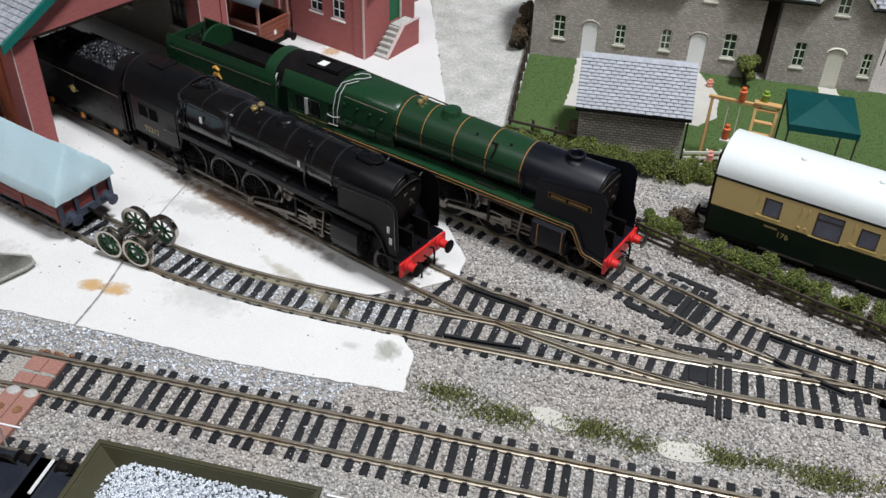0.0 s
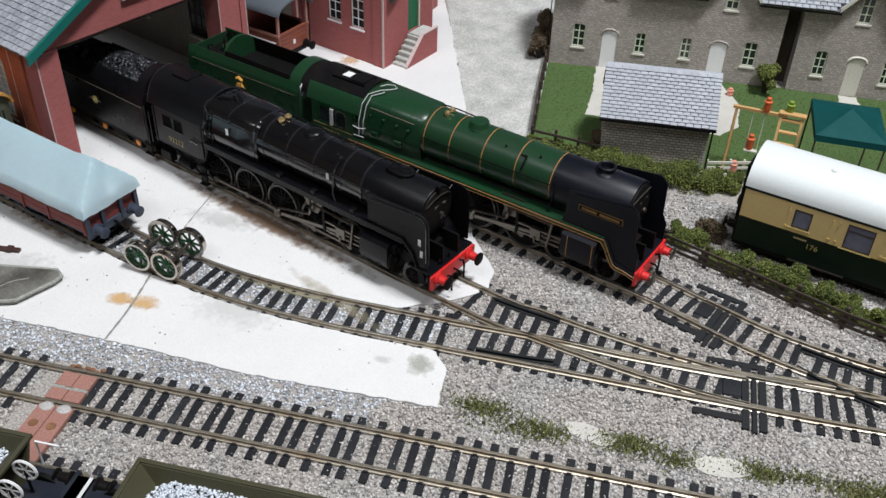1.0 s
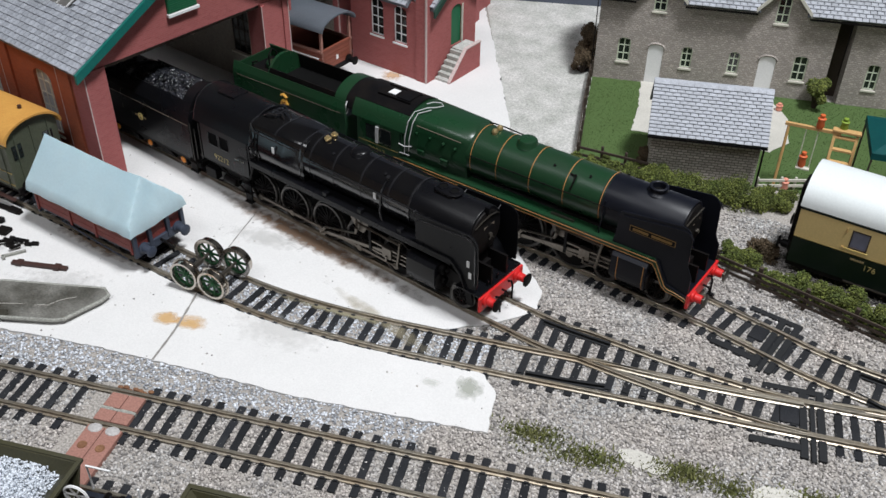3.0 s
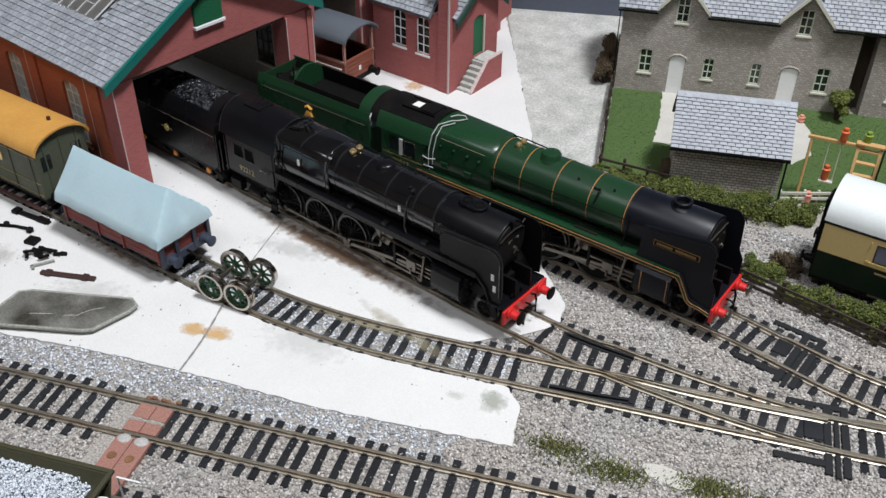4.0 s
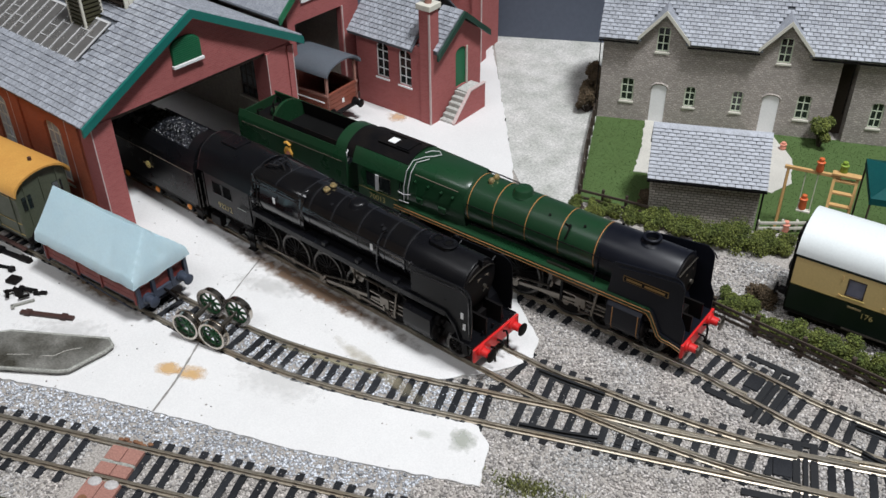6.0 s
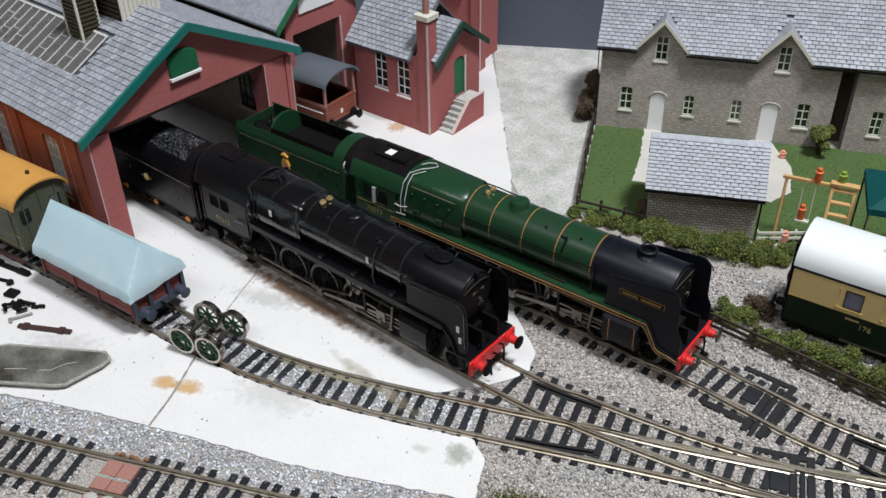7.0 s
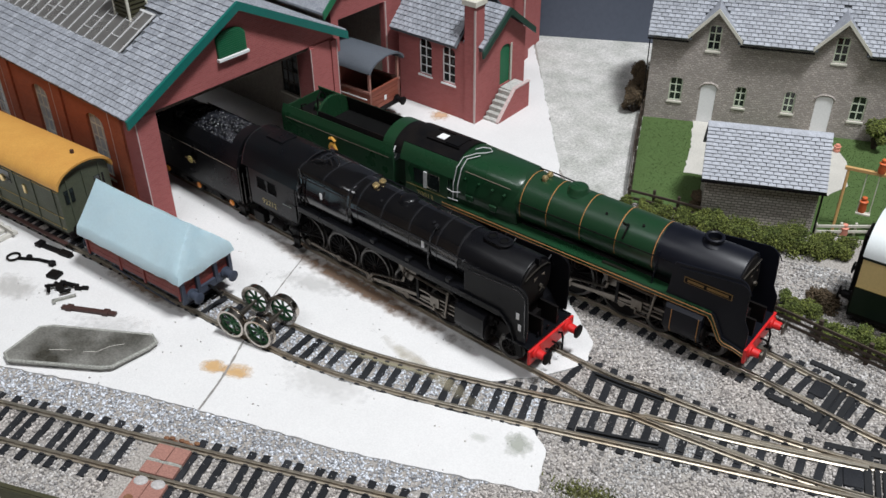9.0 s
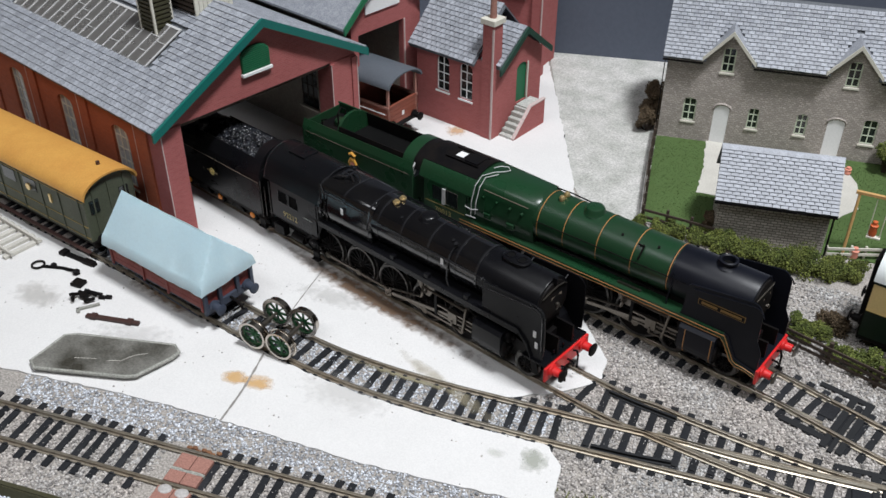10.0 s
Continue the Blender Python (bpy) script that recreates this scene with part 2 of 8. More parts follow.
M = {
    "plaster": material("white_plaster", (0.70, 0.69, 0.68), 0.85, grain=0.7, vary=0.05, bump=0.5, stain=26, stain_vary=0.14, second=None),
    "ballast": material("grey_ballast", (0.30, 0.28, 0.26), 0.95, grain=0.9, vary=0.45, bump=0.9, stain=30, second=(0.36, 0.33, 0.30)),
    "stones": material("ballast_stones", (0.415, 0.37, 0.34), 0.95, grain=0.6, vary=0.2, bump=0.3, stain=45, second=(0.40, 0.395, 0.39), per=("island", 0.62)),
    "pale_stones": material("pale_ballast_stones", (0.58, 0.60, 0.645), 0.95, grain=0.6, vary=0.2, bump=0.3, stain=20, second=(0.46, 0.475, 0.51), per=("island", 0.6)),
    "concrete": material("grey_concrete", (0.54, 0.53, 0.51), 0.9, grain=1.1, vary=0.26, bump=0.4, stain=16, second=(0.37, 0.375, 0.345)),
    "lawn": material("grass_ground", (0.065, 0.115, 0.03), 0.95, grain=0.7, vary=0.2, bump=0.4, stain=14, second=(0.065, 0.11, 0.03)),
    "blades": material("grass_blades", (0.055, 0.10, 0.025), 0.8, grain=0.5, vary=0.2, bump=0, stain=12, second=(0.085, 0.125, 0.04), per=("island", 0.3)),
    "moss": material("moss_blades", (0.13, 0.15, 0.04), 0.9, grain=0.5, vary=0.2, bump=0, stain=8, second=(0.20, 0.20, 0.08), per=("island", 0.4)),
    "leaves": material("hedge_leaves", (0.065, 0.092, 0.018), 0.85, grain=0.5, vary=0.3, bump=0.3, stain=9, second=(0.16, 0.18, 0.04), per=("island", 0.65)),
    "dry_leaves": material("dry_bush_leaves", (0.10, 0.07, 0.04), 0.9, grain=0.5, vary=0.3, bump=0.3, stain=8, per=("island", 0.4)),
    "path": material("pale_path", (0.55, 0.53, 0.48), 0.9, grain=0.8, vary=0.12, bump=0.4, stain=12, stain_vary=0.3),
    "sleeper": material("sleeper_black", (0.010, 0.011, 0.014), 0.8, grain=0.5, vary=0.4, bump=0.6, stain=10, second=(0.022, 0.023, 0.026), per=("object", 0.3), spec=0.25),
    "chair": material("rail_chair_black", (0.014, 0.015, 0.017), 0.7, spec=0.3, grain=0.4, vary=0.2, bump=0.2),
    "rail": material("weathered_rail", (0.46, 0.42, 0.35), 0.42, 0.8, grain=1.5, vary=0.15, bump=0.1, stain=30, second=(0.32, 0.26, 0.19)),
    "bright_rail": material("worn_rail", (0.56, 0.52, 0.44), 0.42, 0.8, grain=1.5, vary=0.1, bump=0.1, stain=25, second=(0.42, 0.36, 0.27)),
    "brick": masonry("red_brick", (0.47, 0.15, 0.145), (0.40, 0.12, 0.115), (0.44, 0.19, 0.18), 3.0, 1.05, 0.12, bump=0.5),
    "orange_brick": masonry("orange_red_brick", (0.48, 0.135, 0.06), (0.39, 0.105, 0.05), (0.42, 0.15, 0.085), 3.0, 1.05, 0.12, bump=0.3),
    "stone": masonry("grey_stone", (0.62, 0.565, 0.525), (0.40, 0.365, 0.335), (0.36, 0.33, 0.305), 2.2, 1.25, 0.22, uneven=3.2, bump=1.0),
    "hut_stone": masonry("hut_stone", (0.66, 0.62, 0.57), (0.44, 0.41, 0.37), (0.20, 0.185, 0.165), 3.4, 1.6, 0.26, uneven=0.8, bump=1.0),
    "slate": material("roof_slate", (0.36, 0.375, 0.41), 0.45, grain=0.8, vary=0.22, bump=0.6, stain=4, second=(0.25, 0.265, 0.30), per=("object", 0.16)),
    "slate_rest": material("roof_slate_joined", (0.36, 0.375, 0.41), 0.45, grain=0.8, vary=0.22, bump=0.6, stain=4, second=(0.25, 0.265, 0.30), per=("island", 0.16)),
    "pale_slate": material("pale_roof_slate", (0.37, 0.385, 0.42), 0.6, grain=0.8, vary=0.14, bump=0.5, stain=7, second=(0.31, 0.33, 0.38), per=("object", 0.10)),
    "underslate": material("roof_underlay", (0.11, 0.12, 0.135), 0.8),
    "trim_stone": material("pale_trim", (0.62, 0.60, 0.52), 0.7, vary=0.06, bump=0.2),
    "white": material("white_paint", (0.80, 0.80, 0.80), 0.5, vary=0.04, bump=0.1),
    "corner_line": material("worn_corner_edge", (0.55, 0.44, 0.42), 0.8, vary=0.15),
    "frame_green": material("pale_green_frame", (0.60, 0.66, 0.52), 0.6, vary=0.05),
    "pane": glass_like("dark_pane", (0.015, 0.02, 0.02)),
    "shed_pane": glass_like("dusty_pane", (0.38, 0.40, 0.42), 0.25),
    "roof_glass": glass_like("rooflight_glass", (0.30, 0.29, 0.28), 0.3),
    "teal": material("teal_green_paint", (0.0, 0.125, 0.105), 0.55, vary=0.08, bump=0.1),
    "door_green": material("green_paint", (0.01, 0.13, 0.055), 0.5, vary=0.08, bump=0.1),
    "dark_green": material("dark_green_paint", (0.010, 0.045, 0.030), 0.5, vary=0.1, bump=0.1),
    "wood": material("dark_timber", (0.05, 0.035, 0.025), 0.8, grain=0.8, vary=0.3, bump=0.4),
    "inside": material("dim_shed_lining", (0.34, 0.31, 0.27), 0.9, grain=1.5, vary=0.15, stain=20, stain_vary=0.3),
    "black": material("satin_black_paint", (0.0050, 0.0052, 0.0068), 0.30, grain=0.6, vary=0.2, bump=0.05, stain=16, second=(0.006, 0.006, 0.007), spec=0.24),
    "boiler_black": material("boiler_black_paint", (0.0055, 0.0056, 0.0070), 0.15, grain=0.6, vary=0.2, bump=0.03, stain=16, second=(0.007, 0.0065, 0.0065), spec=0.9),
    "band_black": material("worn_black_edges", (0.016, 0.016, 0.018), 0.16, grain=0.6, vary=0.2, bump=0.05, stain=8, spec=1.0),
    # near-black that puts the shade of hollows and openings into the colour
    "soot": material("soot", (0.003, 0.003, 0.003), 0.9, spec=0.1, vary=0.2),
    "orange_gilt": material("orange_gilt", (0.70, 0.36, 0.06), 0.5, vary=0.1, bump=0),
    "crest_ground": material("crest_ground", (0.30, 0.24, 0.14), 0.6, vary=0.2, bump=0),
    "faint_gold": material("faint_gold", (0.26, 0.20, 0.10), 0.6, vary=0.1, bump=0),
    "frame_black": material("blue_black_underframe", (0.010, 0.013, 0.022), 0.5, vary=0.2, bump=0.15, stain=12),
    "matt_black": material("matt_black_paint", (0.005, 0.005, 0.006), 0.5, grain=0.6, vary=0.3, bump=0.1, stain=12, second=(0.010, 0.008, 0.007), spec=0.10),
    "loco_green": material("locomotive_green_paint", (0.010, 0.046, 0.019), 0.3, grain=0.6, vary=0.1, bump=0.05, stain=22, second=(0.012, 0.038, 0.017)),
    "smokebox": material("blue_black_smokebox_paint", (0.006, 0.007, 0.011), 0.34, grain=0.6, vary=0.12, bump=0.08, stain=16, second=(0.008, 0.009, 0.014), spec=0.25),
    "red": material("bright_red_paint", (0.62, 0.02, 0.02), 0.4, vary=0.06, bump=0.05),
    "dark_tyre": material("dark_steel_tyre", (0.10, 0.095, 0.09), 0.4, 0.8, vary=0.2),
    "dull_brass": material("dull_brass", (0.22, 0.13, 0.04), 0.5, 0.4, vary=0.1, bump=0),
    "faint_lining": material("faint_lining", (0.16, 0.13, 0.10), 0.5, vary=0.1, bump=0),
    "lining": material("orange_lining", (0.40, 0.19, 0.06), 0.5, vary=0.1, bump=0),
    "brass": material("polished_brass", (0.90, 0.68, 0.34), 0.36, 0.85, vary=0.05, bump=0.05),
    "steel": material("dull_steel", (0.155, 0.138, 0.118), 0.36, 0.9, grain=0.8, vary=0.15, bump=0.1),
    "bright_steel": material("bright_steel", (0.50, 0.46, 0.41), 0.24, 1.0, grain=0.8, vary=0.08, bump=0.05),
    "wheel_green": material("wheel_green", (0.02, 0.11, 0.04), 0.5, vary=0.1, bump=0.1),
    "coal": material("coal_lumps", (0.012, 0.013, 0.017), 0.25, grain=0.6, vary=0.4, bump=0.5, spec=0.6, per=("island", 0.7)),
    "cream": material("cream_paint", (0.66, 0.50, 0.22), 0.45, vary=0.05, bump=0.05, stain=20, stain_vary=0.1),
    "coach_green": material("dark_coach_green", (0.004, 0.012, 0.007), 0.35, spec=0.35, vary=0.1, bump=0.05),
    "coach_roof": material("off_white_roof", (0.70, 0.74, 0.74), 0.5, vary=0.03, bump=0.05, stain=25, stain_vary=0.08),
    "wagon_red": material("wagon_red_oxide", (0.20, 0.035, 0.028), 0.65, grain=0.8, vary=0.2, bump=0.2),
    "blue_grey": material("dark_blue_grey", (0.035, 0.045, 0.07), 0.6, vary=0.15, bump=0.15),
    "bar_white": material("dull_white_bars", (0.52, 0.52, 0.52), 0.6, vary=0.08),
    "slab_edge": material("worn_slab_edge", (0.30, 0.30, 0.27), 0.6, grain=0.8, vary=0.35, bump=0.3),
    "sheet": material("pale_blue_sheet", (0.76, 0.92, 0.97), 0.75, grain=1.2, vary=0.02, bump=0.15, stain=16, second=(0.72, 0.89, 0.95)),
    "van_roof": material("ochre_van_roof", (0.62, 0.33, 0.08), 0.55, grain=1.0, vary=0.06, bump=0.15, stain=14, second=(0.55, 0.27, 0.06)),
    "van_green": material("weathered_van_green", (0.075, 0.085, 0.055), 0.6, grain=0.8, vary=0.15, bump=0.15, stain=14, stain_vary=0.3),
    "yellow_line": material("yellow_lining", (0.34, 0.25, 0.08), 0.5, vary=0.1, bump=0),
    "dull_gold": material("dull_gilt_numerals", (0.38, 0.31, 0.12), 0.5, vary=0.05, bump=0),
    "gold": material("gilt_lettering", (0.70, 0.55, 0.20), 0.45, vary=0.05, bump=0),
    "orange": material("orange_axlebox", (0.75, 0.24, 0.02), 0.5, vary=0.1, bump=0.1),
    "olive": material("olive_wagon_paint", (0.045, 0.042, 0.018), 0.6, grain=0.8, vary=0.15, bump=0.15, stain=16, stain_vary=0.3),
    "chips": material("white_stone_chips", (0.66, 0.70, 0.76), 0.9, grain=0.6, vary=0.15, bump=0.3, per=("island", 0.25)),
    "terracotta": material("terracotta_crossing", (0.34, 0.165, 0.13), 0.8, grain=0.8, vary=0.2, bump=0.3, stain=10, stain_vary=0.3),
    "slab": material("grey_green_slate_slab", (0.050, 0.047, 0.038), 0.35, grain=1.0, vary=0.25, bump=0.3, stain=17, second=(0.23, 0.225, 0.205)),
    "rust_wood": material("brown_part", (0.05, 0.022, 0.018), 0.6, vary=0.2, bump=0.2),
    "brake_red": material("brake_van_brown", (0.22, 0.06, 0.035), 0.65, vary=0.12, bump=0.2),
    "grey_roof": material("slate_grey_roof", (0.10, 0.115, 0.135), 0.55, vary=0.08, bump=0.1),
    "timber": material("light_timber", (0.55, 0.33, 0.13), 0.6, grain=0.8, vary=0.12, bump=0.2),
    "canvas": material("teal_canvas", (0.0, 0.12, 0.12), 0.7, vary=0.08, bump=0.15),
    "figure_orange": material("orange_figure", (0.60, 0.12, 0.03), 0.6, vary=0.08),
    "figure_pink": material("pink_figure", (0.70, 0.28, 0.20), 0.6, vary=0.08),
    "figure_green": material("green_figure", (0.20, 0.30, 0.03), 0.6, vary=0.08),
    "board": material("baseboard_side", (0.30, 0.24, 0.17), 0.8, vary=0.1, stain=40),
    "room_wall": material("painted_room_wall", (0.15, 0.15, 0.15), 0.9, grain=4, vary=0.03, stain=200),
    "warm_reflector": material("warm_tan_wall", (0.52, 0.36, 0.24), 0.9, grain=4, vary=0.03, stain=200),
    "dark_backdrop": material("blue_grey_backdrop", (0.085, 0.10, 0.135), 0.8, grain=3, vary=0.05, stain=80),
    "rust": material("rust_stain", (0.16, 0.07, 0.035), 0.85, grain=0.8, vary=0.2, stain=5, second=(0.24, 0.12, 0.06)),
    "cup": material("clear_plastic_cup", (0.46, 0.44, 0.43), 0.2, vary=0.15, bump=0.05),
    "crack": material("dirty_joint", (0.25, 0.235, 0.22), 0.9, vary=0.25),
}

M["roof_glass"].node_tree.nodes["Principled BSDF"].inputs["Transmission Weight"].default_value = 0.75

# ---- the room ----
def room():
    bm = B()
    box(bm, -2400, 2400, -2400, 2400, -1000, -960)
    tagged(part("floor", bm, M["room_wall"]), "plain dark room floor under the layout table", "floor", kind="structure")
    for nm, x0, x1, y0, y1 in (("wall_north", -2400, 2400, 2400, 2440), ("wall_south", -2400, 2400, -2440, -2400), ("wall_east", 2400, 2440, -2440, 2440), ("wall_west", -2440, -2400, -2440, 2440)):
        bm = B()
        box(bm, x0, x1, y0, y1, -1000, 1700)
        # the unseen south wall is tan only to reflect warmly in the boiler
        tagged(part(nm, bm, M["warm_reflector"] if nm == "wall_south" else M["room_wall"]), "unseen room wall coloured tan to reflect warmly in the boiler" if nm == "wall_south" else "plain painted room wall", "wall", kind="structure")
    bm = B()
    box(bm, -2440, 2440, -2440, 2440, 1700, 1740)
    tagged(part("ceiling", bm, M["room_wall"]), "plain painted room ceiling", "ceiling", kind="structure")


room()
bm = B()
box(bm, -900, 900, -520, 470, -18, 0)
tagged(part("ground", bm, M["ballast"]), "flat grey ballasted layout baseboard", "ground", kind="structure")
bm = B()
box(bm, -500, 900, 0, 8, -18, 260, 0, pose(-227, 297, 0, 0, 0, 29.7))
tagged(part("backdrop", bm, M["dark_backdrop"]), "plain dark blue-grey board behind the layout", "backdrop", kind="structure")

# ---- lines and outlines in plan ----
def smooth_line(pts, step=3.0):
    """A smooth curve through plan points, sampled evenly."""
    p = [Vector((*q, 0)) for q in pts]
    p = [p[0] * 2 - p[1]] + p + [p[-1] * 2 - p[-2]]
    out = []
    for a, b, c, d in zip(p, p[1:], p[2:], p[3:]):
        n = max(2, int((c - b).length / step))
        for k in range(n):
            t = k / n
            out.append(0.5 * (2 * b + (c - a) * t + (2 * a - 5 * b + 4 * c - d) * t * t + (3 * b - a - 3 * c + d) * t ** 3))
    return out + [p[-2]]


def offset_line(line, d):
    out = []
    for i, p in enumerate(line):
        t = (line[min(i + 1, len(line) - 1)] - line[max(i - 1, 0)]).normalized()
        out.append(p + Vector((-t.y, t.x, 0)) * d)
    return out


def ragged(pts, step=2.5, amp=0.7):
    """An outline with a torn, uneven edge."""
    out = []
    for (x0, y0), (x1, y1) in zip(pts, pts[1:] + pts[:1]):
        n = max(1, int(math.hypot(x1 - x0, y1 - y0) / step))
        for k in range(n):
            t = k / n
            x, y = x0 + (x1 - x0) * t, y0 + (y1 - y0) * t
            v = noise.noise_vector(Vector((x * 0.21, y * 0.21, 3.1)))
            out.append((x + v.x * amp * 1.5, y + v.y * amp * 1.5))
    return out


SIDING = [(-520, -105), (-420, -96), (-306, -86.5), (-213, -76), (-147, -70.2), (-115, -66.3), (-87, -61.5), (-61, -54.5), (-35, -45.5), (-12, -36.3), (18, -24), (48, -11.2), (89.5, 6.2), (129, 23), (161, 37), (190, 50.5), (260, 82), (420, 152)]
BLACK_ROAD = [(-520, 0), (-200, 0), (0, 0.3), (41, 4.6), (75, 10.2), (100, 15.6), (125, 22.8), (150, 33)]
GREEN_ROAD = [(-520, 34.3), (-200, 48.2), (0, 57), (65, 59), (90, 57.8), (121, 56.4), (150, 59), (180, 65), (220, 77), (420, 150)]
NEAR_DIR = Vector((math.cos(radians(23.8)), math.sin(radians(23.8)), 0))
NEAR_N = Vector((-NEAR_DIR.y, NEAR_DIR.x, 0))
NEAR_C = Vector((-105.5, -153.9, 0))
NEAR_ROAD = [tuple((NEAR_C + NEAR_DIR * s)[:2]) for s in (-320, 0, 200, 480)]
FRONT_ROAD = [tuple((NEAR_C + NEAR_DIR * s - NEAR_N * 47)[:2]) for s in (-320, 0, 200, 480)]

siding_line = smooth_line(SIDING)
low_edge = [tuple(p[:2]) for p in offset_line(siding_line, -10.6) if p.x < 19]
high_edge = [tuple(p[:2]) for p in offset_line(siding_line, 10.4) if p.x < -14]
LOW_SHEET = [(-520, -318), (-186.6, -158.4), (-136, -133.8), (-85, -113), (-36, -95.2), (5.7, -75.7), (35.8, -61.4), (30, -50), (26.3, -42)] + low_edge[::-3]
HIGH_SHEET = [(-520, 180), (-300, 265), (-230, 292), (-173, 229), (-98, 142.6), (-60, 90), (-20, 40.7), (3.7, 24.5), (9.2, 13), (6, 3), (-1, -9)] + high_edge[::-3]
LOW_SHEET, HIGH_SHEET = ragged(LOW_SHEET), ragged(HIGH_SHEET)
YARD = [(-229, 296), (-228, 294), (-173, 229), (-98, 142.6), (-60, 112), (-48, 137), (-97, 236), (-118, 290), (-112, 362)]


def sheet(name, pts, z0, z1, mat, label, category, kind="structure"):
    bm = B()
    prism(bm, pts, "z", z0, z1)
    bmesh.ops.triangulate(bm, faces=[f for f in bm.faces if len(f.verts) > 4])
    return tagged(part(name, bm, mat), label, category, kind=kind)


sheet("pavement_1", LOW_SHEET, -0.5, 1.1, M["plaster"], "white plaster hardstanding with specks and a torn edge", "pavement")
sheet("pavement_2", HIGH_SHEET, -0.5, 1.1, M["plaster"], "white plaster yard floor round the engine shed", "pavement")
sheet("pavement_3", YARD, -0.5, 0.45, M["concrete"], "mottled grey concrete lane beside the cottages", "pavement")


# ---- tracks ----
RAIL_TOP = 3.0
sleeper_bm = B()
box(sleeper_bm, -1.55, 1.55, -15.2, 15.2, -0.4, 0.95, 0.15)
sleeper_mesh = None


def sleeper_piece(parent, p, angle):
    global sleeper_mesh
    if sleeper_mesh is None:
        bm = sleeper_bm
        for y in (-8.9, 8.9):
            for dy in (-1.35, 1.35):
                box(bm, -0.9, 0.9, y + dy - 0.45, y + dy + 0.45, 0.9, 1.5)
        first = part("sleeper", bm, M["sleeper"], parent)
        sleeper_mesh = first.data
        first.matrix_basis = mm_pose(p.x, p.y, 0, 0, 0, angle)
        return first
    ob = share("sleeper", sleeper_mesh, parent, mm_pose(p.x, p.y, 0, 0, 0, angle))
    return ob


RAIL_SHAPE = [(-1.15, 0.9), (-1.15, 1.2), (-0.32, 1.5), (-0.32, 2.35), (-0.62, 2.5), (-0.62, 2.9), (-0.5, 3.0), (0.5, 3.0), (0.62, 2.9), (0.62, 2.5), (0.32, 2.35), (0.32, 1.5), (1.15, 1.2), (1.15, 0.9)]


def rail(parent, line, mat, name="rail"):
    bm = B()
    rows = []
    for i, p in enumerate(line):
        t = (line[min(i + 1, len(line) - 1)] - line[max(i - 1, 0)]).normalized()
        n = Vector((-t.y, t.x, 0))
        rows.append([bm.verts.new(p + n * a + Vector((0, 0, z))) for a, z in RAIL_SHAPE])
    k = len(RAIL_SHAPE)
    for a, b in zip(rows, rows[1:]):
        for j in range(k):
            bm.faces.new((a[j], a[(j + 1) % k], b[(j + 1) % k], b[j]))
    bm.faces.new(rows[0][::-1])
    bm.faces.new(rows[-1])
    return part(name, bm, mat, parent)


def railway(label, pts, bare, mat, pitch=7.3, x_from=-1e9, x_to=1e9):
    """A road of two rails; sleepers only where the line is not let into the floor (bare gives the stretches of x)."""
    root = thing("railway_track", 0, 0, 0, 0, label, "railway track", "tracks of the yard", "structure")
    line = [p for p in smooth_line(pts) if x_from <= p.x <= x_to]
    for d in (-8.9, 8.9):
        rail(root, offset_line(line, d), mat)
    run = 0.0
    for a, b in zip(line, line[1:]):
        run += (b - a).length
        if run >= pitch:
            run -= pitch
            if any(x0 <= b.x <= x1 for x0, x1 in bare):
                turn = math.degrees(math.atan2(b.y - a.y, b.x - a.x))
                sleeper_piece(root, b, turn + rnd.uniform(-1.5, 1.5))
    return root


near = railway("ballasted through track with black sleepers and brown-sided rails", NEAR_ROAD, [(-390, -101), (-80, 330)], M["rail"])
siding = railway("curved siding track filled with pale ballast", SIDING, [(-330, 19), (127, 260)], M["rail"], x_to=265)
black_road = railway("track let into white plaster, joining the siding at a turnout", BLACK_ROAD, [(8, 12)], M["rail"], x_to=152)
green_road = railway("track beside the lineside fence with a turnout", GREEN_ROAD, [(-40, 260)], M["rail"], x_to=265)
front_road = railway("ballasted track under the stone wagons", FRONT_ROAD, [(-390, 330)], M["rail"])


def turnout_iron(root):
    """Check rails, switch blades, tie bars and motor cover plates of the turnouts."""
    for pts, name in (
        ([(17, 6.7), (32, 9.0), (47.5, 12.0)], "check_rail"),
        ([(29, -25.6), (44, -18.8), (58.6, -11.4)], "check_rail"),
        ([(46, -1.2), (75, 8.5), (104, 20.6), (126, 30.2)], "switch_blade"),
        ([(48, -3.0), (80, 3.2), (110, 9.3), (133, 16.6)], "switch_blade"),
        ([(40, 48.5), (70, 49.8), (95, 50.4)], "switch_blade"),
        ([(40, 70.5), (70, 67.8), (92, 66.2)], "switch_blade"),
        ([(135, 38.0), (150, 45.2), (170, 53.8)], "switch_blade"),
        ([(140, 50.0), (155, 48.4), (175, 49.0)], "check_rail"),
        ([(138, 62.8), (155, 64.8), (172, 67.8)], "check_rail"),
    ):
        dark = name == "check_rail"
        rail(root, smooth_line(pts), M["chair"] if dark else M["bright_rail"], name)
    for x, y, turn in ((132.5, 23.5, 23), (103, 58.4, 1)):
        bm = B()
        m = pose(x, y, 0, 0, 0, turn)
        for dx in (-3.4, 3.4):
            box(bm, dx - 1.5, dx + 1.5, -19, 19, -0.3, 1.4, 0.2, m)
        box(bm, -1, 1, -20.5, 14, 0.2, 1.7, 0.2, m)
        part("tie_bar", bm, M["chair"], root)
        bm = B()
        box(bm, -12.5, -5.6, -2, 7.5, -0.3, 1.6, 0.4, m)
        part("cover_plate", bm, M["sleeper"], root)
        bm = B()
        box(bm, -24, -2, -15.5, -12.2, -0.3, 1.3, 0.2, m)
